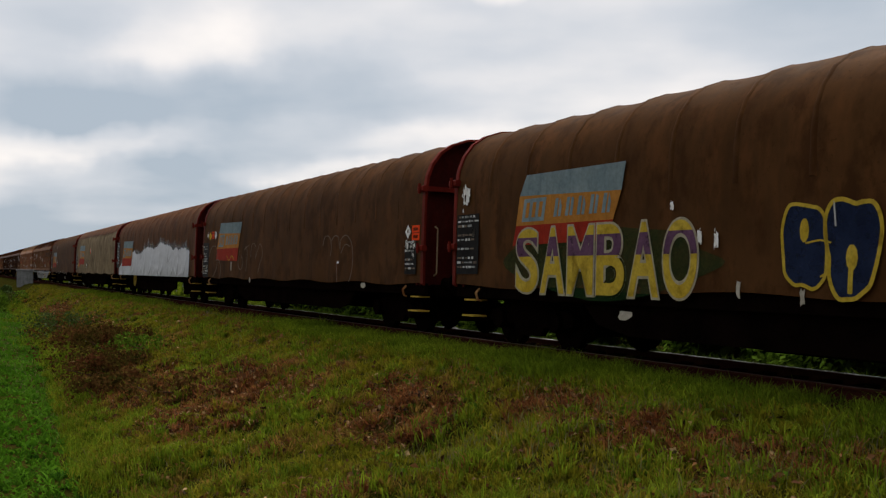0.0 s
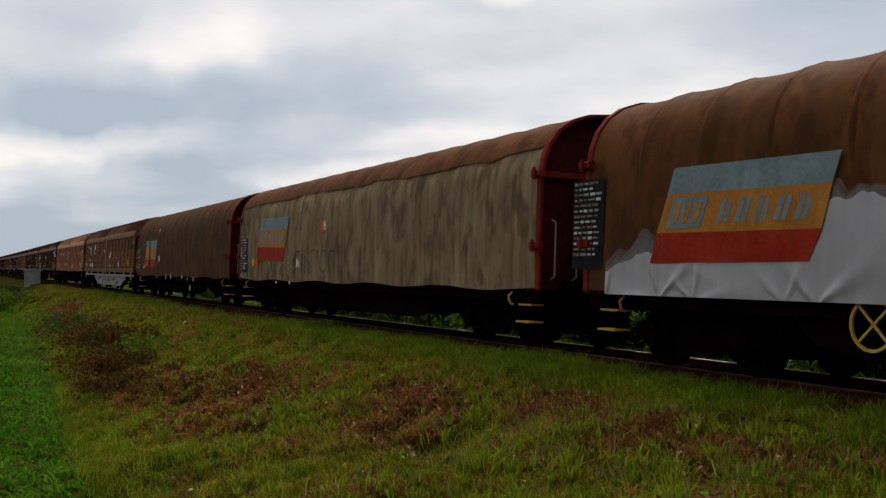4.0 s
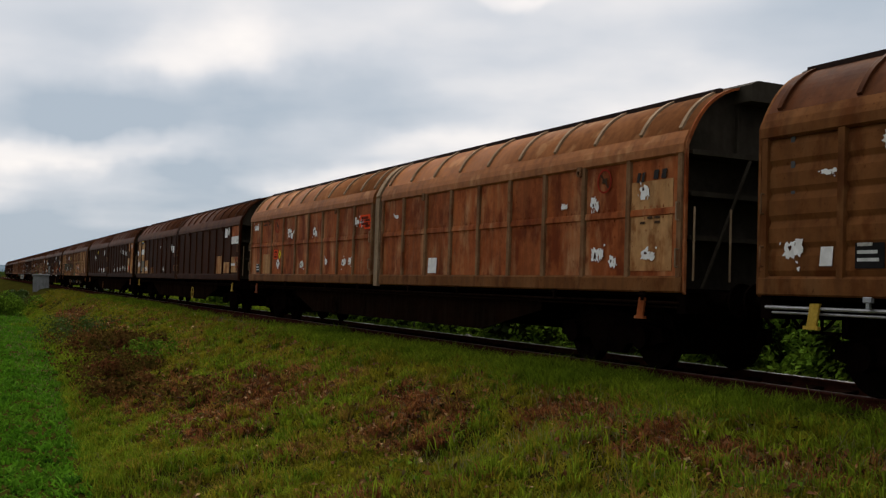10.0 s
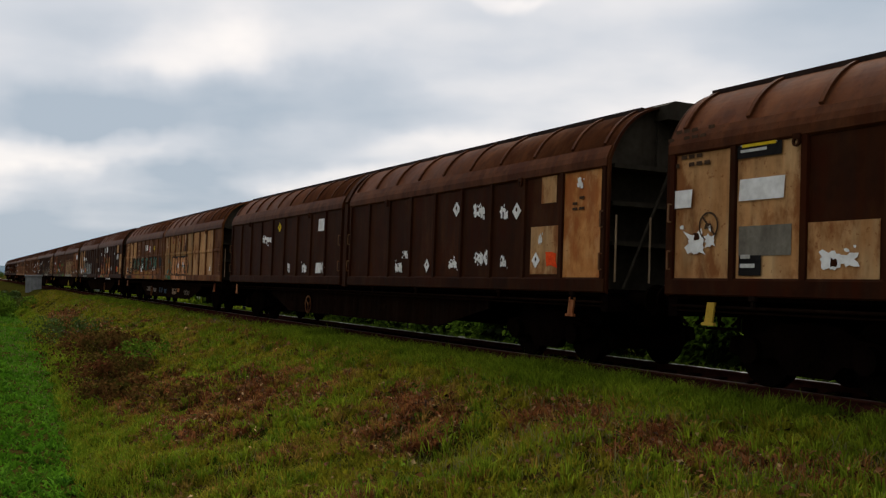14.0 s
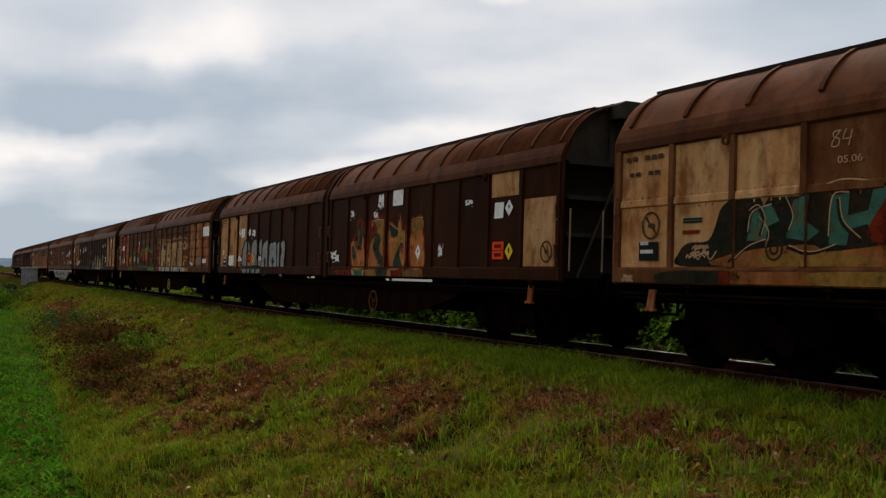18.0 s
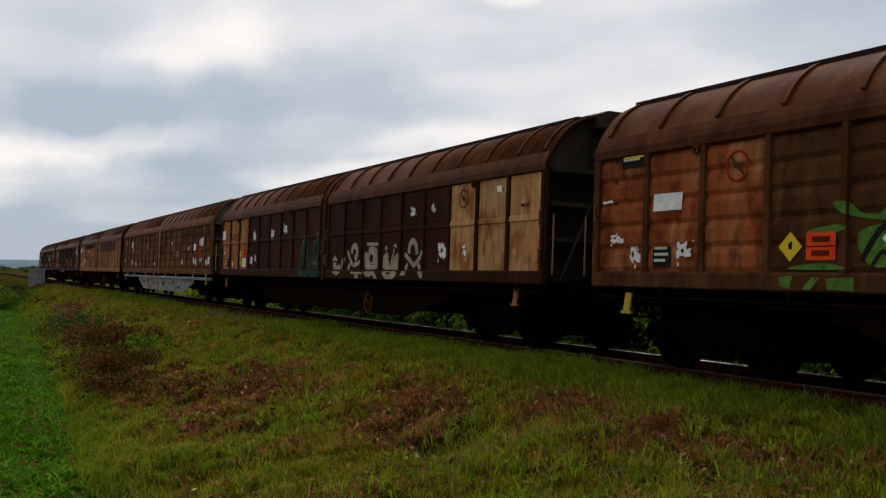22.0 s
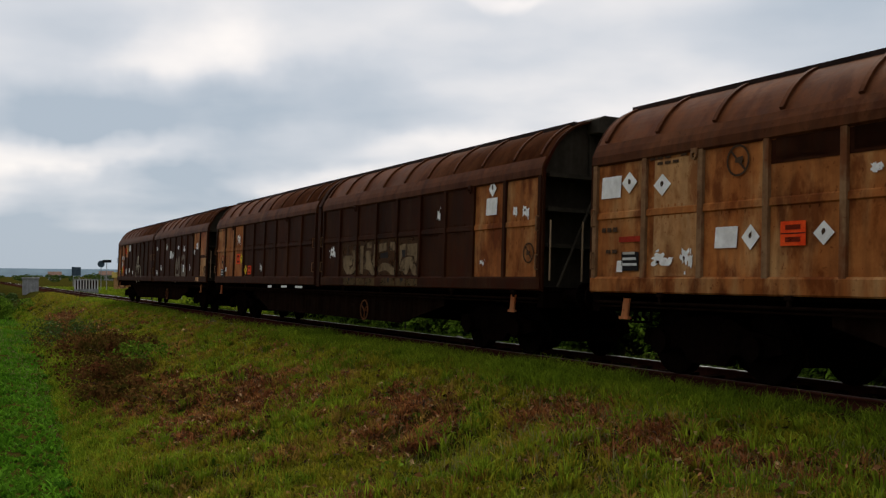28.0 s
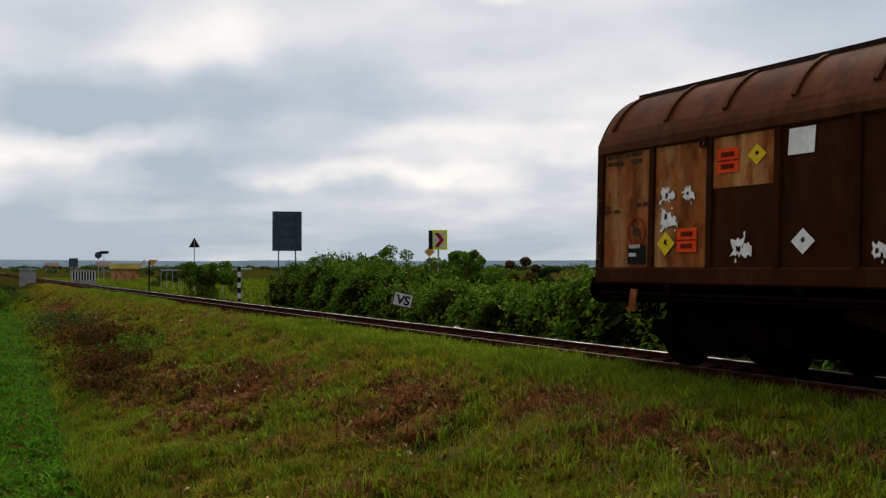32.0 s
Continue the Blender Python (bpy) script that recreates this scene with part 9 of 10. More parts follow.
brush(w, h, "GRAFCREAM", 0.050, (12.80, 1.81), (12.96, 1.63), (13.18, 1.45))
area(w, h, "GRAFCREAM", 1, False, (13.22, 1.52), (13.71, 1.59), (13.70, 1.49), (13.23, 1.41))
area(w, h, "GRAFCREAM", 0, False, (12.75, 1.35), (12.86, 1.49), (13.02, 1.55), (12.93, 1.35))
area(w, h, "GRAFCREAM", 0, False, (13.12, 1.31), (13.85, 1.30), (13.84, 1.25), (13.12, 1.26))
area(w, h, "GRAFCREAM", 0, False, (13.35, 1.24), (13.60, 1.24), (13.61, 1.12), (13.39, 1.13))
area(w, h, "GRAFCREAM", 0, False, (14.03, 2.00), (14.76, 1.98), (14.72, 1.91), (14.06, 1.92))
area(w, h, "GRAFCREAM", 0, True, (13.94, 1.76), (14.13, 1.77), (14.19, 1.87), (14.43, 1.90), (14.66, 1.83), (14.72, 1.64), (14.80, 1.51), (14.69, 1.39), (14.35, 1.36), (14.01, 1.37), (13.92, 1.58))
area(w, h, "DARK", 2, True, (14.24, 1.66), (14.34, 1.73), (14.45, 1.66), (14.44, 1.56), (14.34, 1.53), (14.25, 1.58))
brush(w, h, "GRAFX", 0.007, (14.13, 1.77), (14.19, 1.58), (14.32, 1.48), (14.49, 1.50), (14.61, 1.64))
area(w, h, "GRAFCREAM", 0, True, (13.97, 1.31), (14.51, 1.31), (14.46, 1.22), (14.21, 1.19), (14.04, 1.24))
area(w, h, "GRAFCREAM", 0, False, (14.46, 1.31), (14.60, 1.32), (14.90, 1.10), (14.69, 1.09))
area(w, h, "GRAFCREAM", 0, True, (15.09, 1.70), (15.29, 1.67), (15.46, 1.48), (15.64, 1.62), (15.72, 1.68), (15.91, 1.72), (15.95, 1.56), (15.93, 1.37), (15.12, 1.37))
brush(w, h, "GRAFCREAM", 0.028, (15.23, 1.78), (15.38, 1.62))
brush(w, h, "GRAFCREAM", 0.027, (15.52, 1.52), (15.61, 1.65), (15.69, 1.83))
area(w, h, "GRAFCREAM", 1, False, (15.20, 1.92), (15.34, 1.82), (15.11, 1.81))
area(w, h, "GRAFCREAM", 1, False, (15.77, 1.95), (15.81, 1.84), (15.60, 1.89))
brush(w, h, "GRAFX", 0.006, (15.31, 1.67), (15.37, 1.49), (15.51, 1.45), (15.63, 1.52), (15.64, 1.66))
area(w, h, "GRAFCREAM", 0, True, (15.12, 1.31), (15.87, 1.32), (15.77, 1.18), (15.48, 1.13), (15.26, 1.17))
area(w, h, "DARK", 2, False, (15.33, 1.31), (15.55, 1.31), (15.55, 1.26), (15.35, 1.26))
brush(w, h, "GRAFCREAM", 0.067, (16.49, 1.71), (16.53, 1.90), (16.71, 1.97), (16.86, 1.86), (16.90, 1.69))
brush(w, h, "GRAFCREAM", 0.054, (16.27, 1.70), (16.54, 1.57), (16.79, 1.44))
brush(w, h, "GRAFCREAM", 0.052, (16.79, 1.46), (17.02, 1.60), (17.24, 1.74))
brush(w, h, "GRAFCREAM", 0.051, (16.44, 1.49), (16.32, 1.36))
brush(w, h, "GRAFCREAM", 0.048, (16.96, 1.49), (17.09, 1.37))
area(w, h, "GRAFCREAM", 0, False, (16.09, 1.24), (16.21, 1.33), (16.41, 1.33), (16.37, 1.24))
area(w, h, "GRAFCREAM", 0, False, (17.01, 1.33), (17.24, 1.34), (17.26, 1.19), (17.13, 1.19))
w, h = S[11], SL / 2
area(w, h, "GRAFBG", 0, False, (12.71, 2.19), (13.78, 2.19), (14.90, 2.19), (16.03, 2.20), (17.20, 2.17), (17.21, 1.39), (12.72, 1.41))
area(w, h, "DULLB", 1, False, (12.76, 1.87), (13.41, 1.86), (13.40, 1.64), (13.20, 1.61), (13.23, 1.50), (13.14, 1.41), (13.06, 1.41), (12.80, 1.57))
area(w, h, "DULLB", 1, False, (13.31, 2.00), (13.64, 1.98), (13.67, 1.60), (13.72, 1.51), (13.33, 1.41), (13.14, 1.41), (13.28, 1.55), (13.45, 1.61), (13.43, 1.86))
area(w, h, "DULLB", 1, False, (13.88, 2.08), (14.09, 2.08), (14.08, 1.42), (13.90, 1.41))
area(w, h, "DULLB", 1, False, (14.30, 2.14), (14.57, 2.15), (14.58, 2.01), (14.30, 2.02))
area(w, h, "DULLB", 1, True, (14.25, 1.68), (14.25, 1.93), (14.56, 1.93), (14.58, 1.70), (14.83, 1.53), (14.88, 1.40), (14.63, 1.40), (14.42, 1.51), (14.12, 1.54), (14.07, 1.60))
area(w, h, "DULLB", 1, False, (14.63, 1.70), (14.82, 2.09), (14.88, 2.08), (14.89, 1.56))
area(w, h, "DULLB", 1, False, (15.04, 2.09), (15.45, 2.11), (15.46, 1.94), (15.04, 1.91))
area(w, h, "DULLB", 1, True, (15.03, 1.58), (15.26, 1.66), (15.55, 1.65), (15.84, 1.57), (16.03, 1.44), (16.01, 1.40), (15.74, 1.40), (15.63, 1.45), (15.41, 1.50), (15.11, 1.46), (15.03, 1.47))
area(w, h, "DULLB", 1, False, (15.67, 2.11), (16.03, 2.12), (16.03, 1.97), (15.83, 1.92), (15.67, 1.92))
area(w, h, "DULLB", 1, False, (16.18, 2.04), (16.52, 2.06), (16.52, 1.80), (16.30, 1.77), (16.19, 1.56))
area(w, h, "DULLB", 1, False, (16.57, 2.05), (17.17, 2.05), (17.19, 1.78), (16.99, 1.63), (16.92, 1.79), (16.57, 1.81))
area(w, h, "DULLB", 1, True, (16.21, 1.49), (16.27, 1.66), (16.49, 1.76), (16.80, 1.77), (16.95, 1.65), (17.15, 1.41), (16.90, 1.40), (16.74, 1.55), (16.62, 1.43), (16.50, 1.40), (16.37, 1.47))
area(w, h, "GRAFX", 2, False, (16.30, 1.93), (16.48, 1.93), (16.48, 1.78), (16.34, 1.77))
area(w, h, "GRAFX", 2, False, (15.10, 1.87), (15.55, 1.91), (15.55, 1.77), (15.12, 1.77))
area(w, h, "DULLO", 1, False, (12.88, 1.34), (13.72, 1.34), (13.72, 1.16), (12.92, 1.16))
area(w, h, "DULLO", 1, False, (13.77, 1.34), (14.26, 1.33), (14.30, 1.25), (14.27, 1.16), (13.79, 1.16))
area(w, h, "DULLO", 1, False, (14.38, 1.33), (14.90, 1.32), (14.90, 1.15), (14.31, 1.15))
area(w, h, "DULLO", 1, False, (15.27, 1.33), (16.02, 1.33), (16.04, 1.16), (15.27, 1.16))
area(w, h, "DULLO", 1, False, (16.08, 1.32), (16.60, 1.32), (16.60, 1.16), (16.09, 1.16))
area(w, h, "DULLO", 1, False, (16.64, 1.31), (17.21, 1.31), (17.21, 1.17), (16.65, 1.16))
area(w, h, "GRAFX", 2, True, (13.25, 1.33), (13.33, 1.33), (13.33, 1.25), (13.27, 1.25))
area(w, h, "GRAFX", 2, True, (15.64, 1.32), (15.73, 1.32), (15.72, 1.24), (15.65, 1.24))
area(w, h, "GRAFX", 2, True, (16.36, 1.32), (16.47, 1.32), (16.47, 1.26), (16.37, 1.27))
w, h = S[8], SL / 2
area(w, h, "TEALF", 1, True, (8.99, 1.18), (9.03, 1.78), (9.35, 2.17), (9.59, 2.36), (9.74, 1.77), (9.98, 1.48), (9.89, 1.19))
area(w, h, "TEALF", 1, True, (10.03, 1.19), (10.04, 1.77), (10.20, 2.14), (10.43, 2.39), (10.71, 2.30), (10.84, 1.93), (10.69, 1.57), (10.81, 1.20))
area(w, h, "GRAFX", 2, True, (9.30, 1.38), (9.39, 1.78), (9.56, 1.63), (9.50, 1.29))
area(w, h, "GRAFX", 2, True, (10.31, 1.76), (10.52, 2.04), (10.60, 1.85), (10.45, 1.48))
brush(w, h, "CREAM2", 0.010, (9.19, 1.88), (9.33, 2.17), (9.59, 2.31))
brush(w, h, "CREAM2", 0.009, (10.17, 2.05), (10.40, 2.32), (10.68, 2.26))
brush(w, h, "CREAM2", 0.009, (10.15, 1.48), (10.41, 1.57), (10.59, 1.39))


def beam_scrawls(w, half, places, seed):
    """Small sprayed scrawls on a side beam; they spell nothing."""
    r = random.Random(seed)
    for u, z, ww, hh, tone in places:
        for row in range(3):
            ph = r.uniform(0, 6)
            pts = [(u + ww * (k / 15 - 0.5) + 0.10 * math.cos(k * 2.1 + ph), z + hh * 0.5 * math.sin(k * 1.7 + ph) * r.uniform(0.5, 1.0)) for k in range(16)]
            stroke(w, "beam_scrawl", pts, 0.009, PAINT[tone], half, -1.246 - 0.0008 * row)


beam_scrawls(S[5], SL / 2, ((6.7, 0.68, 0.9, 0.26, "GRAFDULL"), (8.3, 0.64, 0.8, 0.22, "GRAFDULL"), (9.9, 0.66, 0.7, 0.30, "NAVY"), (11.0, 0.62, 0.6, 0.24, "NAVY"), (13.0, 0.64, 0.9, 0.30, "GRAFBEIGE"), (13.9, 0.70, 0.3, 0.2, "RUSTO"), (15.6, 0.62, 1.0, 0.24, "GRAFDULL")), 3)


# ---- vegetation ----
def blades(name, xy, length, width, material, label, category, seed, lean=0.45, z_off=0.0, per=5):
    """Tufts of narrow bent blades at places xy; one mesh."""
    r = np.random.RandomState(seed)
    n = len(xy)
    base = np.stack([xy[:, 0], xy[:, 1], height(xy[:, 0], xy[:, 1]) - 0.02 + z_off], 1)
    base = np.repeat(base, per, 0)
    m = n * per
    L = np.repeat(length, per) * r.uniform(0.6, 1.25, m)
    W = np.repeat(width, per) * r.uniform(0.7, 1.3, m)
    base[:, :2] += r.normal(0, 1, (m, 2)) * (L * 0.35)[:, None]
    a = r.uniform(0, 2 * math.pi, m)
    side = np.stack([np.cos(a), np.sin(a), np.zeros(m)], 1) * W[:, None] / 2
    b = r.uniform(0, 2 * math.pi, m)
    out = np.stack([np.cos(b), np.sin(b), np.zeros(m)], 1) * (L * r.uniform(0.1, 2 * lean, m))[:, None]
    up = np.array([0, 0, 1.0])
    mid = base + out * 0.35 + up * (L * 0.6)[:, None]
    tip = base + out + up * (L * r.uniform(0.75, 1.0, m))[:, None]
    v = np.stack([base - side, base + side, mid + side * 0.75, mid - side * 0.75, tip], 1).reshape(-1, 3)
    o = (np.arange(m) * 5)[:, None]
    f = np.concatenate([np.stack([o[:, 0], o[:, 0] + 1, o[:, 0] + 2], 1), np.stack([o[:, 0], o[:, 0] + 2, o[:, 0] + 3], 1), np.stack([o[:, 0] + 3, o[:, 0] + 2, o[:, 0] + 4], 1)])
    return tagged(new(name, arrays(name, v, f, material)), label, category, kind="stuff")


def bank_places(n, seed, lat0, lat1, s0=-14.0, s1=90.0, power=2.2):
    """Places on the bank, thinner with distance from the camera."""
    r = np.random.RandomState(seed)
    u = r.rand(n) ** power
    s = s0 + (s1 - s0) * u
    lat = r.uniform(lat0, lat1, n)
    p = on_line(s, lat)
    return p[:, :2], s, lat


# patches of last year's dead stalks on the slope: s, lat, half-lengths
DRY = ((20.0, 5.4, 4.5, 0.9), (12.8, 6.0, 2.2, 0.6), (33.0, 4.6, 6.0, 0.8), (8.0, 5.1, 2.6, 1.1), (6.6, 4.3, 1.8, 0.6), (6.0, 6.1, 1.3, 0.5), (1.4, 4.3, 1.2, 0.7), (2.3, 3.3, 1.3, 0.45), (0.3, 4.3, 0.9, 0.6), (-1.4, 2.9, 1.0, 0.45),
       (-3.4, 3.1, 0.9, 0.35), (-1.75, 6.2, 0.7, 0.4), (-5.2, 3.0, 0.8, 0.3), (50.0, 4.2, 7.0, 0.7))


def dry_mask(xy, s, lat):
    v = 0.22 * value_noise(xy[:, 0] / 3.1 + 5, xy[:, 1] / 4.2 + 2, 21) + 0.30 * value_noise(xy[:, 0] / 0.8, xy[:, 1] / 0.9, 22) + 0.20 * value_noise(xy[:, 0] / 0.33, xy[:, 1] / 0.37, 23) - 0.04
    for a, b, c, d in DRY:
        v = v + 0.85 * np.exp(-((s - a) / c) ** 2 - ((lat - b) / d) ** 2)
    return v * np.clip((lat - 2.2) / 0.6, 0, 1) * np.clip((8.2 - lat) / 1.0, 0, 1)


def litter(r):
    """Dead leaves and broken stems lying in the grass, thick in the dry patches, and broad-leaved weeds between them."""
    for name, n, seed, size, m, label, cat, lo in (("dead_leaves", 80000, 71, 0.036, M_LITTER, "curled brown dead leaves in the grass", "dead leaves", 0.14), ("broad_weeds", 34000, 72, 0.038, M_LEAFH, "broad-leaved green weeds low in the grass", "weeds", -9)):
        xy, s, lat = bank_places(n, seed, 2.0, 8.2, -14, 60, 1.9)
        d = np.hypot(xy[:, 0], xy[:, 1])
        dm = dry_mask(xy, s, lat)
        if lo > -5:
            keep = (dm > lo + 0.14 * r.rand(n)) | (r.rand(n) < 0.14)
        else:
            keep = (value_noise(xy[:, 0] / 0.5, xy[:, 1] / 0.5, 73) > 0.35) & (value_noise(xy[:, 0] / 0.16, xy[:, 1] / 0.16, 74) > -0.1) & (dm < 0.7)
        keep &= lat < bank_foot(s)
        xy, d = xy[keep], d[keep]
        k = len(xy)
        p = np.stack([xy[:, 0], xy[:, 1], height(xy[:, 0], xy[:, 1]) + r.uniform(0.01, 0.11, k)], 1)
        a = r.normal(0, 1, (k, 3)) * (1, 1, 0.7)
        a /= np.linalg.norm(a, axis=1)[:, None]
        b = np.cross(a, r.normal(0, 0.55, (k, 3)) + (0, 0, 1))
        b /= np.linalg.norm(b, axis=1)[:, None] + 1e-9
        sz = size * r.uniform(0.5, 1.5, k) * (1 + d * 0.012)
        a, b = a * sz[:, None], b * (sz * 0.5)[:, None]
        up = np.array([0, 0, 0.25]) * sz[:, None]
        v = np.stack([p - a, p + b + up, p + a, p - b + up], 1).reshape(-1, 3)
        q = np.arange(k * 4).reshape(k, 4)
        f = np.concatenate([q[:, [0, 1, 2]], q[:, [0, 2, 3]]])
        tagged(new(name, arrays(name, v, f, m)), label, cat, kind="stuff")


def tussocks():
    """Clumps of grass that spread from their middles, green or dead by patches, with hollows between them."""
    r = np.random.RandomState(88)
    n = 8200
    xy, s, lat = bank_places(n, 81, 1.9, 8.3, -12, 42, 1.7)
    keep = lat < bank_foot(s)
    xy, s, lat = xy[keep], s[keep], lat[keep]
    n = len(xy)
    dm = dry_mask(xy, s, lat)
    pick = r.rand(n)
    brown = pick < np.clip(0.02 + 1.1 * dm, 0.02, 0.68)
    olive = ~brown & (pick < np.clip(0.30 + 0.45 * value_noise(xy[:, 0] / 0.9 + 3, xy[:, 1] / 1.1, 24) + 0.6 * dm, 0.08, 0.97))
    lush = ~brown & ~olive & (r.rand(n) < np.clip(0.35 + 0.5 * value_noise(xy[:, 0] / 1.2, xy[:, 1] / 1.2 + 7, 25), 0.05, 0.95))
    green = ~(brown | olive | lush)
    for name, sel, m, tall, label in (("dead_tussocks", brown, M_GRASSD, 0.15, "reddish brown dead grass clumps"), ("olive_tussocks", olive, M_OLIVE_GRASS, 0.15, "yellowing olive grass clumps"),
                                      ("lush_tussocks", lush, M_GRASSL, 0.19, "dark green grass clumps"), ("green_tussocks", green, M_GRASSG, 0.16, "green grass clumps on the bank")):
        c = xy[sel]
        k = 38
        L = np.repeat(tall * r.uniform(0.55, 1.35, len(c)), k) * r.uniform(0.5, 1.2, len(c) * k)
        d = np.repeat(np.hypot(c[:, 0], c[:, 1]), k)
        a = r.uniform(0, 2 * math.pi, len(c) * k)
        out = np.stack([np.cos(a), np.sin(a), np.zeros_like(a)], 1)
        size = np.repeat(r.uniform(0.06, 0.15, len(c)), k)
        at = np.repeat(c, k, 0) + out[:, :2] * (size * np.sqrt(r.rand(len(a))))[:, None]
        base = np.stack([at[:, 0], at[:, 1], height(at[:, 0], at[:, 1]) - 0.02], 1)
        w = (0.010 + 0.0005 * d) * r.uniform(0.6, 1.5, len(a))
        side = np.stack([-np.sin(a), np.cos(a), np.zeros_like(a)], 1) * w[:, None] / 2
        lean = (L * r.uniform(0.1, 1.0, len(a)))[:, None]
        up = np.array([0, 0, 1.0])
        mid = base + out * lean * 0.3 + up * (L * 0.65)[:, None]
        tip = base + out * lean + up * (L * r.uniform(0.7, 1.0, len(a)))[:, None]
        v = np.stack([base - side, base + side, mid + side * 0.8, mid - side * 0.8, tip], 1).reshape(-1, 3)
        o = np.arange(len(a)) * 5
        f = np.concatenate([np.stack([o, o + 1, o + 2], 1), np.stack([o, o + 2, o + 3], 1), np.stack([o + 3, o + 2, o + 4], 1)])
        tagged(new(name, arrays(name, v, f, m)), label, "grass", kind="stuff")


def build_grass():
    dist = lambda xy: np.hypot(xy[:, 0], xy[:, 1])
    r = np.random.RandomState(77)
    xy, s, lat = bank_places(70000, 1, 1.25, 8.6)
    d = dist(xy)
    dm = dry_mask(xy, s, lat)
    keep = ((dm < 0.18) | (r.rand(len(d)) < 0.22)) & (lat < bank_foot(s) + 0.25)
    blades("meadow_grass", xy[keep], (0.06 + 0.08 * r.rand(len(d)) ** 2 + 0.05 * (value_noise(xy[:, 0] / 0.9, xy[:, 1] / 0.9, 51) + 0.6))[keep], (0.010 + 0.0005 * d)[keep], M_GRASSG, "short green meadow grass on the bank", "grass", 2, lean=0.9)
    xy, s, lat = bank_places(42000, 3, 2.2, 8.0)
    d = dist(xy)
    dm = dry_mask(xy, s, lat)
    keep = (dm > 0.16 + 0.12 * r.rand(len(d))) & (lat < bank_foot(s))
    blades("dry_stalks", xy[keep], (0.07 + 0.11 * r.rand(len(d)))[keep], (0.011 + 0.0005 * d)[keep], M_GRASSD, "reddish brown dead stalks among the grass", "dry grass", 4, lean=1.0)
    litter(r)
    tussocks()
    xy, s, lat = bank_places(9000, 5, 1.3, 8.0)
    d = dist(xy)
    blades("pale_grass", xy, 0.10 + 0.09 * r.rand(len(d)), 0.006 + 0.0003 * d, M_GRASSP, "pale straw-coloured grass tips", "grass", 6, per=2)
    # taller tufts along the shoulder beside the rails
    xy, s, lat = bank_places(10000, 7, 0.95, 2.1, -14, 60, 1.6)
    d = dist(xy)
    keep = (value_noise(s / 1.7, lat * 0.4, 31) > -0.25) & ((s < 16) | (s > 33) | (r.rand(len(s)) < 0.15))
    blades("shoulder_grass", xy[keep], (0.15 + 0.12 * r.rand(len(d)))[keep], (0.010 + 0.0005 * d)[keep], M_GRASSL, "tall green tufts beside the rails", "grass", 8)
    xy, s, lat = bank_places(5200, 19, 0.98, 2.3, -13, 14, 1.0)
    d = dist(xy)
    keep = (value_noise(s / 0.55, lat * 1.1, 35) > -0.35) | (lat > 1.7)
    tall = 0.16 + 0.16 * np.clip(value_noise(s / 0.8, lat * 0.7, 36) + 0.35, 0, 1)
    blades("verge_tufts", xy[keep], (tall * r.uniform(0.7, 1.1, len(d)))[keep], (0.009 + 0.0005 * d)[keep], M_GRASSL, "uneven tall grass tufts close beside the near rail", "grass", 20, lean=0.6, per=6)
    # seed heads and weeds on the nearer slope
    xy, s, lat = bank_places(1100, 21, 2.2, 5.0, -9, 0, 1.0)
    keep = value_noise(xy[:, 0] / 0.5, xy[:, 1] / 0.5, 37) > 0.15
    d = dist(xy)
    blades("seed_heads", xy[keep], (0.16 + 0.14 * r.rand(len(d)))[keep], (0.007 + 0.0003 * d)[keep], M_GRASSP, "pale dry seed heads above the grass", "grass", 22, lean=0.35, per=3)
    xy, s, lat = bank_places(5200, 9, 2.4, 7.0, -14, 60, 1.8)
    keep = value_noise(xy[:, 0] / 1.4, xy[:, 1] / 1.4, 33) > 0.25
    d = dist(xy)
    blades("tall_tufts", xy[keep], (0.18 + 0.13 * r.rand(len(d)))[keep], (0.011 + 0.0005 * d)[keep], M_GRASSL, "taller lush green grass tufts", "grass", 10, per=7)
    # lush growth in the ditch and on the low field
    xy, s, lat = bank_places(46000, 11, 5.0, 17.0, -2, 140, 1.9)
    d = dist(xy)
    keep = (d > 9) & (lat > bank_foot(s) + 0.1)
    blades("field_greens", xy[keep], (0.07 + 0.10 * r.rand(len(d)) ** 2)[keep], (0.036 + 0.0010 * d)[keep], M_CROP, "bright green low crop and weeds on the field", "field plants", 12, lean=0.8)
    xy, s, lat = bank_places(5000, 17, -0.7, 0.25, 0, 90, 1.5)
    xy = on_line(s, bank_foot(s) + lat)[:, :2]
    d = dist(xy)
    blades("ditch_grass", xy, 0.12 + 0.14 * r.rand(len(d)), 0.009 + 0.0004 * d, M_GRASSL, "long dark green grass in the ditch", "grass", 18)
    # verge beyond the track; its dark green includes the train's shade
    xy, s, lat = bank_places(15000, 13, -4.2, -2.3, -13, 110, 1.9)
    d = dist(xy)
    blades("far_verge_grass", xy, 0.12 + 0.14 * r.rand(len(d)), 0.012 + 0.0006 * d, M_VERGE, "tall dark green verge grass beyond the track, shade mixed into its colour", "grass", 14)
    xy, s, lat = bank_places(12000, 15, -40, -4.6, 18, 190, 1.3)
    d = dist(xy)
    blades("meadow_beyond", xy, 0.2 + 0.2 * r.rand(len(d)), 0.02 + 0.0008 * d, M_GRASSL, "meadow grass beyond the railway", "grass", 16)


build_grass()


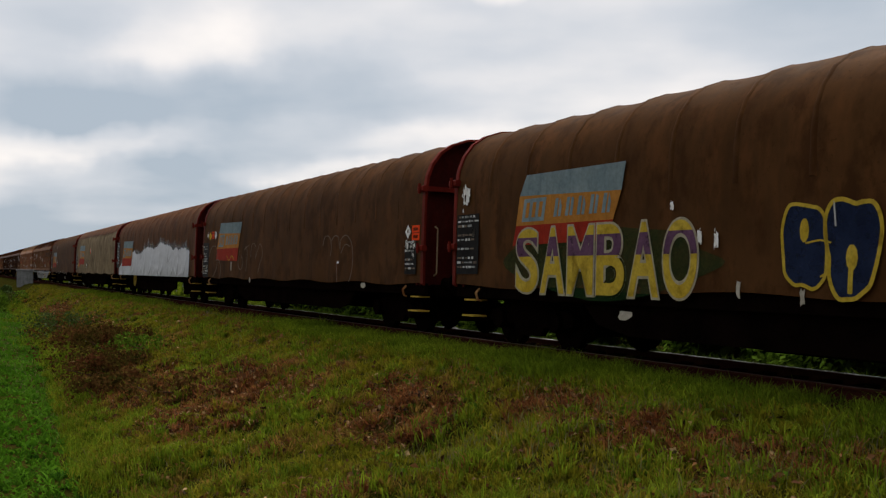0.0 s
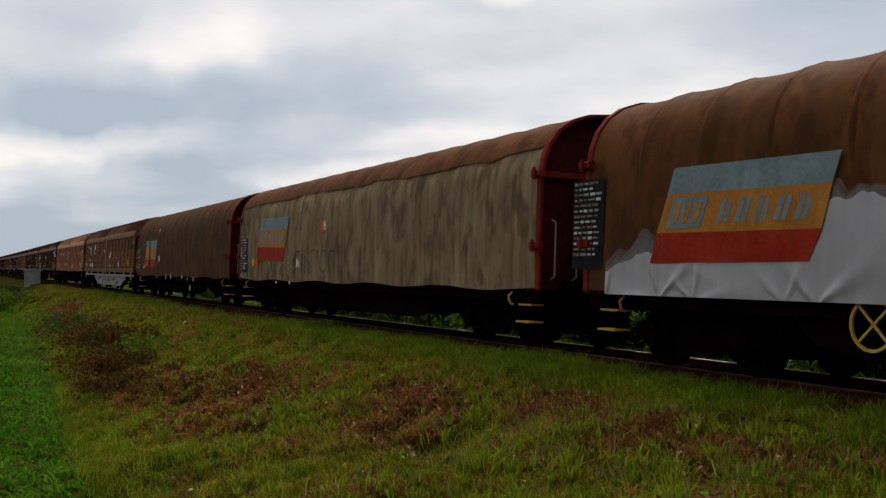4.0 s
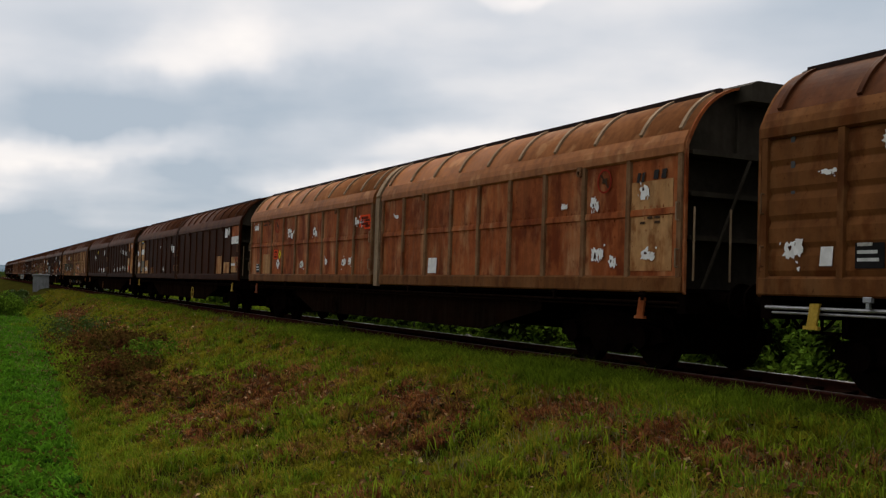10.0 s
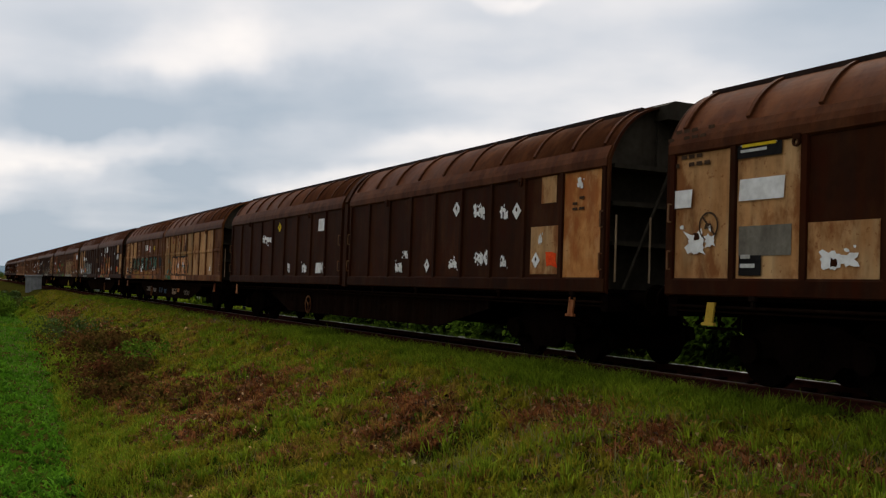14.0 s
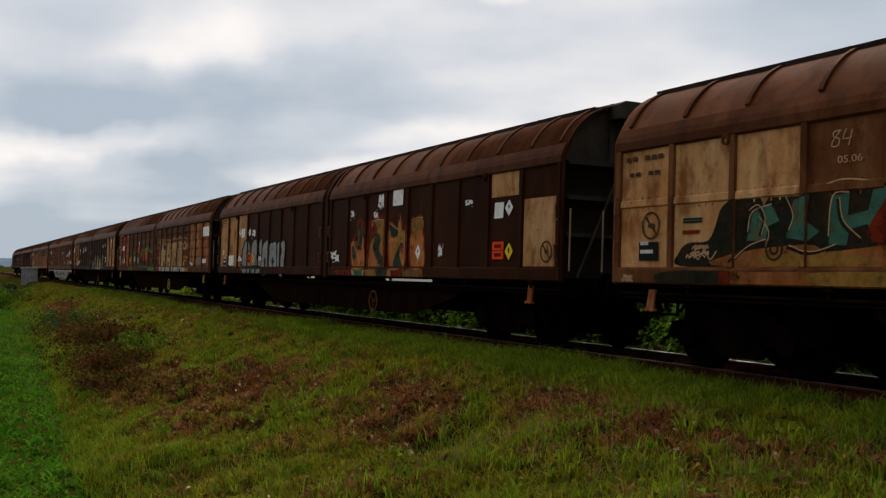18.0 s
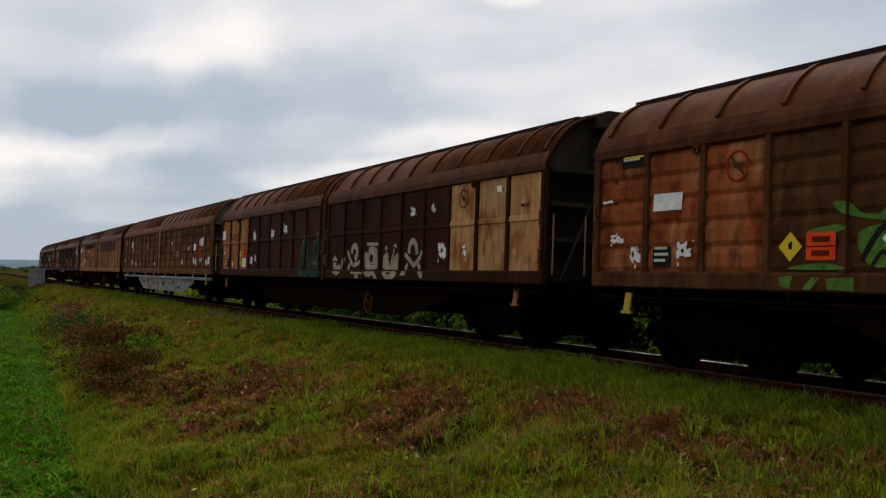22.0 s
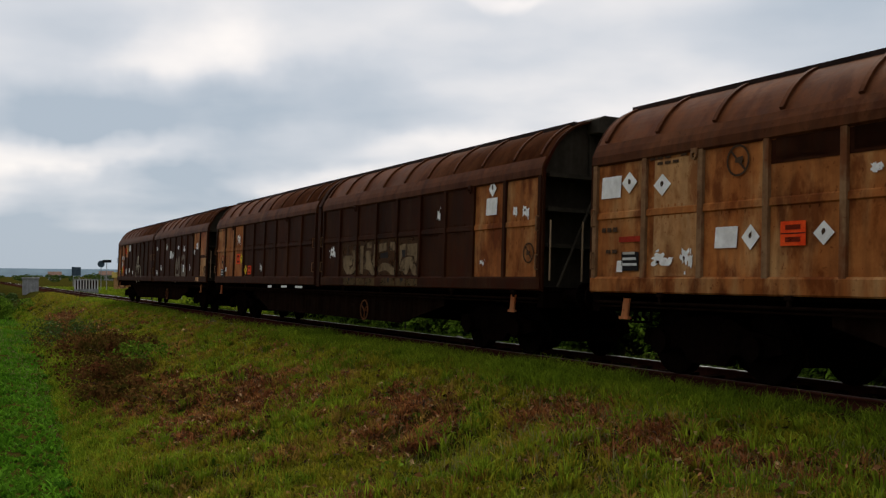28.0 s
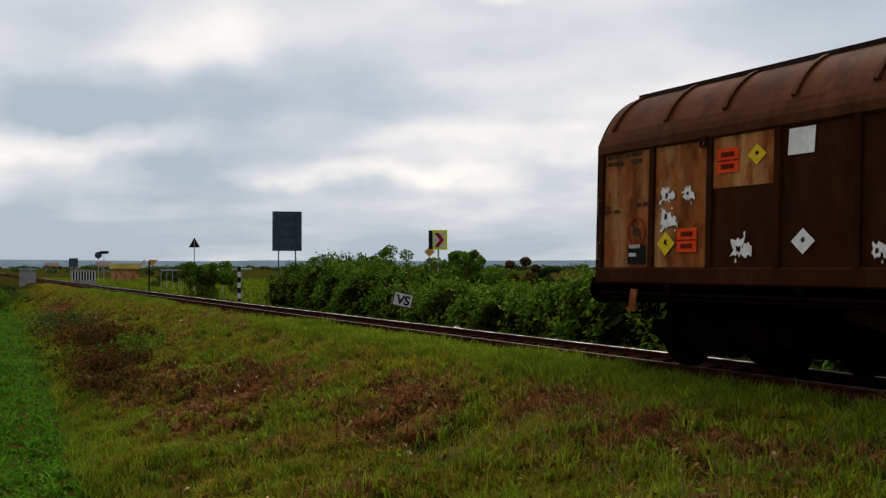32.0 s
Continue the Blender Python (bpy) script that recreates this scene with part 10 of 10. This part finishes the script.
def leaf_cloud(centres, radii, n, size, seed, flat=0.8):
    """Leaves round uneven clumps: quads with random turns, denser at the clumps' skin."""
    r = np.random.RandomState(seed)
    k = r.randint(0, len(centres), n)
    d = r.normal(0, 1, (n, 3))
    d /= np.linalg.norm(d, axis=1)[:, None]
    d[:, 2] *= flat
    p = centres[k] + d * (radii[k] * r.uniform(0.5, 1.1, n) ** 0.4)[:, None]
    a = r.normal(0, 1, (n, 3))
    a /= np.linalg.norm(a, axis=1)[:, None]
    b = np.cross(a, d + 0.3 * r.normal(0, 1, (n, 3)))
    b /= np.linalg.norm(b, axis=1)[:, None] + 1e-9
    s = size * r.uniform(0.6, 1.4, n)
    a, b = a * s[:, None], b * (s * 0.62)[:, None]
    v = np.stack([p - a, p - 0.1 * a + b, p + a, p - 0.1 * a - b], 1).reshape(-1, 3)
    return v, (np.arange(n * 4).reshape(n, 4))


def bush(name, label, places, spread, high, leaves, leaf, material, seed, stems=10):
    """A shrub of stems and leaf clumps. places: (x, y) of its clumps' feet."""
    r = np.random.RandomState(seed)
    cs, rs = [], []
    stems_at = []
    for x, y in places:
        g = float(height(np.array([x]), np.array([y]))[0])
        for _ in range(stems):
            q = r.rand()
            hh = high * (0.25 + 0.75 * q) * r.uniform(0.8, 1.1)
            c = Vector((x + r.normal(0, spread * 0.5), y + r.normal(0, spread * 0.5), g + hh))
            cs.append(c)
            rs.append(r.uniform(0.22, 0.45) * spread * (1.15 - 0.5 * q))
            if _ < 3:
                stems_at.append(((x + r.normal(0, 0.1), y + r.normal(0, 0.1), g - 0.05), c))
    w = empty(name, label, "bush", "bushes behind the track" if name != "bramble" else "brambles on the bank")
    for p, q in stems_at:
        part("stem", Shape().tube(p, q, 0.025, 5, 0.008), M_TWIG, w)
    v, q = leaf_cloud(np.array([tuple(c) for c in cs]), np.array(rs), leaves, leaf, seed + 1)
    part("foliage", arrays("foliage", v, q, material), material, w)
    return w


def hedge_bush(places, high, seed):
    """A hedge bush of drooping shoots: each is an arching spray of broad leaves, over inner leaves coloured dark for
    shade.
    """
    r = np.random.RandomState(seed)
    w = empty("hedge_bush", "dense green roadside hedge bush with drooping leafy shoots", "bush", "bushes behind the track")
    vs, inner = [], []
    for x, y in places:
        g = float(height(np.array([x]), np.array([y]))[0])
        for k in range(3):
            a = r.uniform(0, 6.28)
            part("stem", Shape().tube((x, y, g - 0.05), (x + 0.5 * math.cos(a), y + 0.5 * math.sin(a), g + high * 0.7), 0.03, 5, 0.01), M_TWIG, w)
        for k in range(30):
            a, q = r.uniform(0, 2 * math.pi), r.rand()
            reach = 0.95 * (1 - 0.55 * q) * r.uniform(0.5, 1.15)
            top = np.array([x + math.cos(a) * reach, y + math.sin(a) * reach, g + high * (0.25 + 0.75 * q) * r.uniform(0.85, 1.08)])
            out = np.array([math.cos(a), math.sin(a), 0.0])
            n = 78
            t = r.rand(n)
            p = top + out * (t * 0.55)[:, None] + np.array([0, 0, 1.0]) * (-0.50 * t * t + 0.10 * t)[:, None] + r.normal(0, 0.105, (n, 3))
            u = out * r.uniform(0.3, 1.0, n)[:, None] + r.normal(0, 0.45, (n, 3)) - np.array([0, 0, 0.45])
            u /= np.linalg.norm(u, axis=1)[:, None]
            b = np.cross(u, r.normal(0, 0.35, (n, 3)) + (0, 0, 1.0))
            b /= np.linalg.norm(b, axis=1)[:, None] + 1e-9
            sz = 0.075 * r.uniform(0.6, 1.4, n)
            u, b = u * sz[:, None], b * (sz * 0.5)[:, None]
            vs.append(np.stack([p - u, p - 0.15 * u + b, p + u, p - 0.15 * u - b], 1).reshape(-1, 3))
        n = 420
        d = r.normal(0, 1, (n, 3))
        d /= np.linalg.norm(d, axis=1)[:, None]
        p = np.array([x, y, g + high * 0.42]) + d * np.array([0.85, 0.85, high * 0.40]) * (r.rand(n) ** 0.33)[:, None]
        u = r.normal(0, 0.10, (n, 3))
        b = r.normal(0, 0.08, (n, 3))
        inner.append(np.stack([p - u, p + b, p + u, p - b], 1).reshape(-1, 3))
    for nm, v, m, lab in (("foliage", np.concatenate(vs), M_LEAFH, ""), ("inner_foliage", np.concatenate(inner), M_LEAFSHADE, "inner leaves, shade put into their dark colour")):
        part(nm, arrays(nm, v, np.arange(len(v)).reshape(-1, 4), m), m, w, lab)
    return w


def facing(p, turn=0.0):
    """A pose at p whose -y side faces the camera, turned by degrees."""
    a = math.atan2(p[1], p[0]) - math.pi / 2
    return Matrix.Translation(p) @ Euler((0, 0, a + radians(turn))).to_matrix().to_4x4()


def at_view(px, py, dist):
    """The place dist metres ahead in the direction of a picture point of the camera's resting pose."""
    half = math.tan(radians(46.78) / 2)
    d = BASE.to_3x3() @ Vector(((2 * px / 1568 - 1) * half, (882 - 2 * py) / 1568 * half, -1))
    return CAM + d * (dist / d.y)


def foot(p):
    return Vector((p[0], p[1], float(height(np.array([p[0]]), np.array([p[1]]))[0])))


def build_bushes():
    r = random.Random(11)
    # the hedge along the far side of the line: leafy mounds of uneven height, its end mound the highest
    for i in range(24):
        s = -13.0 + i * 2.2
        lat = -4.35 - r.uniform(0, 0.5) - 0.03 * max(0, s)
        pl = [tuple(on_line(s + r.uniform(-1, 1), lat - k * 1.1)[:2]) for k in range(3)]
        hedge_bush(pl, (1.75 + r.uniform(-0.25, 0.3) + 0.75 * min(1, max(0, (s - 20) / 14))), 100 + i)
    p = at_view(356, 500, 62)
    bush("round_bush", "single round green bush near the line", [(p.x, p.y), (p.x + 0.7, p.y + 0.8)], 1.55, 2.3, 6500, 0.085, M_LEAFH, 140, 16)
    for px, dist, hh, sp, m in ((826, 58, 3.3, 1.7, M_LEAFH), (800, 62, 2.9, 1.7, M_LEAFH), (845, 61, 2.7, 1.3, M_LEAFH), (648, 84, 3.3, 2.2, M_LEAFH), (676, 90, 3.5, 2.2, M_LEAFH), (575, 100, 3.4, 2.2, M_LEAFD), (928, 52, 2.9, 0.9, M_LEAFB), (962, 62, 2.5, 1.2, M_LEAFD), (880, 66, 2.0, 2.0, M_LEAFH), (905, 64, 1.9, 2.0, M_LEAFH),
                                (600, 105, 2.2, 2.2, M_LEAFD), (300, 110, 2.2, 1.5, M_LEAFD), (8, 92, 1.5, 2.2, M_LEAFD), (-20, 80, 1.6, 2.2, M_LEAFH)):
        p = at_view(px, 470, dist)
        bush("field_bush", "rounded bush standing in the meadow", [(p.x, p.y)], sp, hh, 4200, 0.08, m, int(150 + px), 14)
    # brambles on the bank
    for (s, lat, hh, sp, m, n) in ((20.0, 5.2, 0.7, 1.5, M_LEAFB, 3000), (16.5, 5.7, 0.5, 1.2, M_LEAFB, 2400), (24.5, 4.6, 0.5, 1.2, M_LEAFB, 1800), (32.5, 4.7, 0.7, 1.6, M_LEAFD, 1600), (36.0, 5.0, 0.6, 1.6, M_LEAFB, 1600), (13.0, 6.1, 0.4, 1.0, M_LEAFB, 1600), (17.5, 4.7, 0.45, 0.9, M_LEAFH, 700), (9.5, 5.2, 0.25, 0.9, M_LEAFB, 1000)):
        bush("bramble", "low reddish bramble on the grassy bank", [tuple(on_line(s, lat)[:2]), tuple(on_line(s + 0.9, lat + 0.3)[:2])], sp, hh, n, 0.05, m, int(200 + s), 10)


build_bushes()


def ground_at(px, py):
    """Where the direction of a picture point of the camera's resting pose meets the ground."""
    a = at_view(px, py, 1.0) - CAM
    k = 4.0
    while k < 120 and (CAM + a * k).z > float(height(np.array([a.x * k]), np.array([a.y * k]))[0]):
        k += 0.1
    return CAM + a * k


def build_litter():
    r = random.Random(4)
    for name, label, cat, p, size, m in (("paper_litter", "crumpled white scrap of litter among the brambles", "litter", ground_at(157, 606), 0.13, M_PATCHP), ("pale_stone", "pale stone lying beside the far rail", "stone", Vector(on_line(9.0, -1.0, -0.12)), 0.10, M_BALLAST_PALE)):
        bm = bmesh.new()
        bmesh.ops.create_icosphere(bm, subdivisions=2, radius=size)
        for v in bm.verts:
            v.co *= r.uniform(0.75, 1.15)
            v.co.z *= 0.62
        me = bpy.data.meshes.new(name)
        bm.to_mesh(me)
        bm.free()
        me.materials.append(m)
        ob = tagged(new(name, me), label, cat)
        ob.matrix_basis = Matrix.Translation(p + Vector((0, 0, size * 0.4)))


M_BALLAST_PALE = mat("pale_limestone", (0.5, 0.46, 0.42), (0.62, 0.58, 0.54), 6.0, 0.9)
build_litter()


# ---- signs, posts and small structures beyond the track ----
def build_signs():
    # whistle board with two letters
    p = at_view(713, 531, 33.5)
    g = foot(p)
    w = empty("lettered_board", "tilted white board with black letters on a short post", "railway sign", at=facing(g, 8))
    z = p.z - g.z
    tilt = Matrix.Translation((0, 0, z)) @ Euler((0, radians(13), 0)).to_matrix().to_4x4()
    part("post", Shape().tube((0, 0.03, -0.1), (0, 0.03, z), 0.025), M_SIGNBLACK, w)
    bd = part("board", Shape().box(-0.32, 0.32, -0.012, 0.012, -0.23, 0.23), M_SIGNWHITE, w, at=tilt)
    rim = Shape().box(-0.32, 0.32, -0.016, -0.013, 0.205, 0.23).box(-0.32, 0.32, -0.016, -0.013, -0.23, -0.205).box(-0.32, -0.295, -0.016, -0.013, -0.2, 0.2).box(0.295, 0.32, -0.016, -0.013, -0.2, 0.2)
    part("rim", rim, M_SIGNBLACK, bd)
    me = text_shape("VS", 0.42, 0.006, 0.012)
    me.materials.append(M_SIGNBLACK)
    xs = [v.co.x for v in me.vertices]
    me.transform(Matrix.Translation((-(min(xs) + max(xs)) / 2, -0.016, -0.15)))
    part("letters", me, None, bd, "black capital letters VS")
    # back of the large direction sign
    p = at_view(508, 410, 92)
    g = foot(p)
    w = empty("direction_sign", "back of a large grey road sign on two posts", "road sign", at=facing(g))
    z = p.z - g.z
    part("panel", Shape().box(-1.25, 1.25, 0, 0.05, z - 1.75, z + 1.75), M_SIGNGREY, w)
    for x in (-0.75, 0.75):
        part("post", Shape().tube((x, -0.07, -0.2), (x, -0.07, z + 1.6), 0.06, 10), M_SIGNGREY, w)
    for k in (-1.2, -0.4, 0.4, 1.2):
        part("brace", Shape().box(-1.2, 1.2, -0.05, 0, z + k - 0.05, z + k + 0.05), M_SIGNGREY, w)
    part("edge_trim", Shape().box(-1.27, 1.27, -0.02, 0.06, z + 1.75, z + 1.8).box(-1.3, -1.25, -0.02, 0.06, z - 1.75, z + 1.8).box(1.25, 1.3, -0.02, 0.06, z - 1.75, z + 1.8), M_SIGNBLACK, w)
    # chevron board
    p = at_view(775, 425, 46)
    g = foot(p)
    w = empty("chevron_sign", "yellow-framed chevron board with a red arrow on a post", "road sign", at=facing(g))
    z = p.z - g.z
    part("post", Shape().tube((0.02, 0.04, -0.2), (0.02, 0.04, z), 0.04), M_GALV, w)
    part("frame", Shape().box(-0.42, 0.42, 0, 0.03, z - 0.44, z + 0.44), M_SIGNYEL, w)
    part("field", Shape().box(-0.2, 0.32, -0.008, -0.001, z - 0.33, z + 0.33), M_SIGNWHITE, w)
    part("dark_edge", Shape().box(-0.42, -0.24, -0.008, -0.001, z - 0.42, z + 0.42), M_SIGNBLACK, w)
    part("arrow", Shape().prism([(-0.16, z - 0.32), (0.04, z - 0.32), (0.28, z), (0.04, z + 0.32), (-0.16, z + 0.32), (0.08, z)], -0.014, -0.009, "y"), M_SIGNRED, w, "red chevron arrow")
    p = at_view(760, 446, 48)
    g = foot(p)
    w = empty("priority_sign", "orange diamond road sign above a small round sign", "road sign", at=facing(g))
    z = p.z - g.z
    part("post", Shape().tube((0, 0.04, -0.2), (0, 0.04, z), 0.03), M_GALV, w)
    part("border", Shape().prism([(-0.26, z), (0, z - 0.26), (0.26, z), (0, z + 0.26)], 0, 0.02, "y"), M_SIGNWHITE, w)
    part("diamond", Shape().prism([(-0.2, z), (0, z - 0.2), (0.2, z), (0, z + 0.2)], -0.006, -0.001, "y"), M_SIGNORANGE, w)
    part("round_plate", Shape().tube((0, 0.0, z - 0.42), (0, 0.02, z - 0.42), 0.14, 16), M_GRAFP, w)
    # triangular sign seen from behind
    p = at_view(344, 430, 84)
    g = foot(p)
    w = empty("warning_sign", "dark back of a triangular warning sign on a post", "road sign", at=facing(g))
    z = p.z - g.z
    part("plate", Shape().prism([(-0.46, z - 0.38), (0.46, z - 0.38), (0, z + 0.42)], 0, 0.02, "y"), M_SIGNBLACK, w)
    part("post", Shape().tube((0, -0.03, -0.2), (0, -0.03, z + 0.2), 0.035), M_GALV, w)
    # striped post
    p = at_view(423, 472, 57)
    g = foot(at_view(423, 525, 57))
    w = empty("striped_post", "black and white striped marker post beside the line", "marker post", at=facing(g))
    z = p.z - g.z
    n = 7
    for k in range(n):
        part("band", Shape().box(-0.09, 0.09, -0.06, 0.06, z * k / n - (0.1 if k == 0 else 0), z * (k + 1) / n), (M_SIGNBLACK if k % 2 == 0 else M_SIGNWHITE), w)
    # warning cross at the far level crossing
    p = at_view(264, 468, 86)
    g = foot(p)
    w = empty("crossing_sign", "orange and white crossing sign on a dark pole", "railway sign", at=facing(g))
    z = p.z - g.z
    part("pole", Shape().tube((0, 0.05, -0.2), (0, 0.05, z + 0.3), 0.07), M_SIGNBLACK, w)
    part("white_plate", Shape().prism([(-0.75, z - 0.1), (-0.45, z - 0.35), (-0.1, z + 0.05), (-0.35, z + 0.3)], 0, 0.03, "y"), M_SIGNWHITE, w)
    part("orange_plate", Shape().prism([(0.0, z - 0.05), (0.3, z - 0.15), (0.7, z + 0.35), (0.0, z + 0.38)], 0, 0.03, "y"), M_SIGNORANGE, w)
    part("red_edge", Shape().prism([(-0.8, z - 0.1), (-0.75, z - 0.12), (-0.35, z + 0.32), (-0.4, z + 0.36)], -0.005, 0.03, "y"), M_SIGNRED, w)
    # round sign and bracket lamp far away
    p = at_view(174, 452, 150)
    g = foot(p)
    w = empty("round_sign", "dark round sign on a thin post", "road sign", at=facing(g))
    z = p.z - g.z
    part("disc", Shape().tube((0, 0, z), (0, 0.04, z), 0.5, 20), M_SIGNGREY, w)
    part("post", Shape().tube((0, 0.08, -0.2), (0, 0.08, z), 0.05), M_GALV, w)
    p = at_view(184, 447, 150)
    g = foot(p)
    w = empty("bracket_lamp", "dark horizontal lamp head on a thin pole", "street lamp", at=facing(g))
    z = p.z - g.z
    part("head", Shape().cbox(-0.6, 0.65, -0.1, 0.1, z - 0.2, z + 0.2, 0.06), M_SIGNBLACK, w)
    part("pole", Shape().tube((0, 0.0, -0.2), (0, 0.0, z), 0.05), M_GALV, w)
    p = at_view(130, 465, 190)
    g = foot(p)
    w = empty("sign_back", "grey back of a distant square road sign", "road sign", at=facing(g))
    z = p.z - g.z
    part("panel", Shape().box(-0.8, 0.8, 0, 0.05, z - 0.8, z + 0.8), M_SIGNGREY, w)
    for x in (-0.5, 0.5):
        part("post", Shape().tube((x, 0.1, -0.2), (x, 0.1, z), 0.06), M_GALV, w)


build_signs()


def build_culvert():
    """Railings on either side of a small culvert under the line."""
    for px, py, dist, n, wd, m in ((148, 488, 112, 8, 2.5, M_SIGNWHITE), (49, 486, 108, 0, 1.6, M_CONCRETE)):
        p = at_view(px, py, dist)
        g = foot(p)
        z = p.z - g.z
        w = empty("culvert_railing" if n else "culvert_parapet", "pale concrete railing with upright bars" if n else "small grey concrete parapet block beside the line", "railing" if n else "parapet", at=facing(g))
        if n:
            part("top_rail", Shape().cbox(-wd / 2, wd / 2, -0.1, 0.1, z + 0.45, z + 0.58, 0.02), M_CONCRETE, w)
            part("bottom_rail", Shape().cbox(-wd / 2, wd / 2, -0.1, 0.1, z - 0.65, z - 0.5, 0.02).box(-wd / 2, wd / 2, -0.1, 0.1, -0.3, z - 0.6), M_CONCRETE, w)
            for k in range(n + 1):
                x = -wd / 2 + 0.08 + (wd - 0.16) * k / n
                part("bar", Shape().box(x - 0.06, x + 0.06, -0.06, 0.06, z - 0.5, z + 0.45), m, w)
            part("backing", Shape().box(-wd / 2 + 0.05, wd / 2 - 0.05, 0.3, 0.4, z - 0.5, z + 0.4), M_BEAMD, w)
        else:
            part("wall", Shape().cbox(-wd / 2, wd / 2, -0.2, 0.2, -0.3, z + 0.45, 0.03), M_CONCRETE, w)
            part("coping", Shape().cbox(-wd / 2 - 0.08, wd / 2 + 0.08, -0.28, 0.28, z + 0.45, z + 0.6, 0.03), M_CONCRETE, w)


build_culvert()


def build_distance():
    # hills on the horizon
    for k, (dist, hh, seed) in enumerate(((3900, 34, 3), (3300, 24, 8))):
        r = np.random.RandomState(seed)
        a = np.radians(np.linspace(-180, 180, 721))
        prof = hh * (0.62 + 0.3 * np.interp(a, np.linspace(-math.pi, math.pi, 40), r.rand(40)) + 0.12 * np.interp(a, np.linspace(-math.pi, math.pi, 160), r.rand(160)))
        x, y = np.sin(a) * dist, np.cos(a) * dist
        lo = np.stack([x, y, np.full_like(a, -6)], 1)
        hi = np.stack([x * 1.04, y * 1.04, prof], 1)
        bk = np.stack([x * 1.1, y * 1.1, np.full_like(a, -6)], 1)
        v = np.concatenate([lo, hi, bk])
        n = len(a)
        i = np.arange(n - 1)
        f = np.concatenate([np.stack([i, i + 1, n + i + 1, n + i], 1), np.stack([n + i, n + i + 1, 2 * n + i + 1, 2 * n + i], 1)])
        tagged(new("far_hills", arrays("far_hills", v, f, M_HILL)), "low wooded hills on the horizon, blue-grey haze painted in", "hills", kind="structure")
    r = np.random.RandomState(6)
    # far trees on the plain
    n = 620
    a, d = np.radians(r.uniform(-27, 27, n)), r.uniform(320, 1300, n)
    c = np.stack([np.sin(a) * d, np.cos(a) * d, np.full(n, 0.0) + r.uniform(0.2, 1.6, n)], 1)
    v, q = leaf_cloud(c, r.uniform(1.0, 2.6, n), 60000, 0.35, 12, 0.5)
    tagged(new("far_woods", arrays("far_woods", v, q, M_LEAFD)), "scattered dark trees far out on the plain", "trees", kind="stuff")
    # straw stack or long low yellow roof
    p = at_view(221, 474, 170)
    g = foot(p)
    w = empty("long_shed", "long low shed with a yellowish roof", "shed", at=facing(g))
    z = p.z - g.z
    part("wall", Shape().box(-2.2, 2.2, 0, 2.5, -0.3, z - 0.2), M_CREAM, w)
    part("roof", Shape().prism([(-0.4, z - 0.2), (3.0, z - 0.2), (2.2, z + 0.7), (0.4, z + 0.7)], -2.5, 2.5, "x"), M_STRAW, w)
    for px, dist in ((92, 620), (184, 560)):
        p = at_view(px, 474, dist)
        g = foot(p)
        w = empty("farm_house", "small distant house with a tiled roof", "house", at=facing(g, px % 30))
        part("wall", Shape().box(-3.5, 3.5, 0, 6, -0.3, 3.0), M_CONCRETE, w)
        part("roof", Shape().prism([(-0.5, 3.0), (6.5, 3.0), (3, 5.2)], -4, 4, "x"), M_ROOFTILE, w)
        for x in (-2, 0.4, 2.2):
            part("window", Shape().box(x - 0.5, x + 0.5, -0.03, 0.0, 1.1, 2.3), M_SIGNBLACK, w)
    # guard rail of the road
    w = empty("guard_rail", "galvanised guard rail along the road", "guard rail")
    a, b = at_view(285, 479, 100), at_view(445, 477, 74)
    pts = [a.lerp(b, k / 12) for k in range(13)]
    for p, q in zip(pts[:-1], pts[1:]):
        part("beam", Shape().tube(p, q, 0.07, 6), M_CONCRETE, w)
        g = foot(p)
        part("post", Shape().tube(g - Vector((0, 0, 0.2)), p, 0.035), M_CONCRETE, w)


build_distance()


# ---- motion ----
def rear_at(t):
    """Where the train's rear end is on the line at t seconds."""
    d = 32.0 - t
    return 11.766 * d - 0.00725 * d * d - 0.0055 * max(0.0, d - 8.0) ** 2 + float(np.interp(t, (0, 7, 12, 16, 22, 27, 32), (-0.35, -0.35, 0.0, 0.12, 0.25, -0.05, -0.15)))


def wagon_pose(c, half):
    p, q = on_line(c + half - 2.7, 0, 0), on_line(c - half + 2.7, 0, 0)
    m = (p + q) / 2
    d = q - p
    return Matrix.Translation(m) @ Euler((-CANT, 0, math.atan2(d[1], d[0]))).to_matrix().to_4x4()


def motions():
    times = [k * 0.5 for k in range(65)]
    for w, ahead, half in TRAIN:
        walk(w, [(t, wagon_pose(rear_at(t) - ahead, half)) for t in times])
    # all wheels turn alike: one is keyed, the others follow the same keys
    start = rear_at(0.0)
    first = WHEELS[0]
    walk(first, [(k / 30, pose(0, 0, 0, 0, math.degrees((start - rear_at(k / 30)) / 0.46) % 360, 0)) for k in range(961)])
    keys = first.animation_data
    for ob in WHEELS[1:]:
        ob.rotation_mode = "QUATERNION"
        ad = ob.animation_data_create()
        ad.action = keys.action
        ad.action_slot = keys.action_slot


motions()
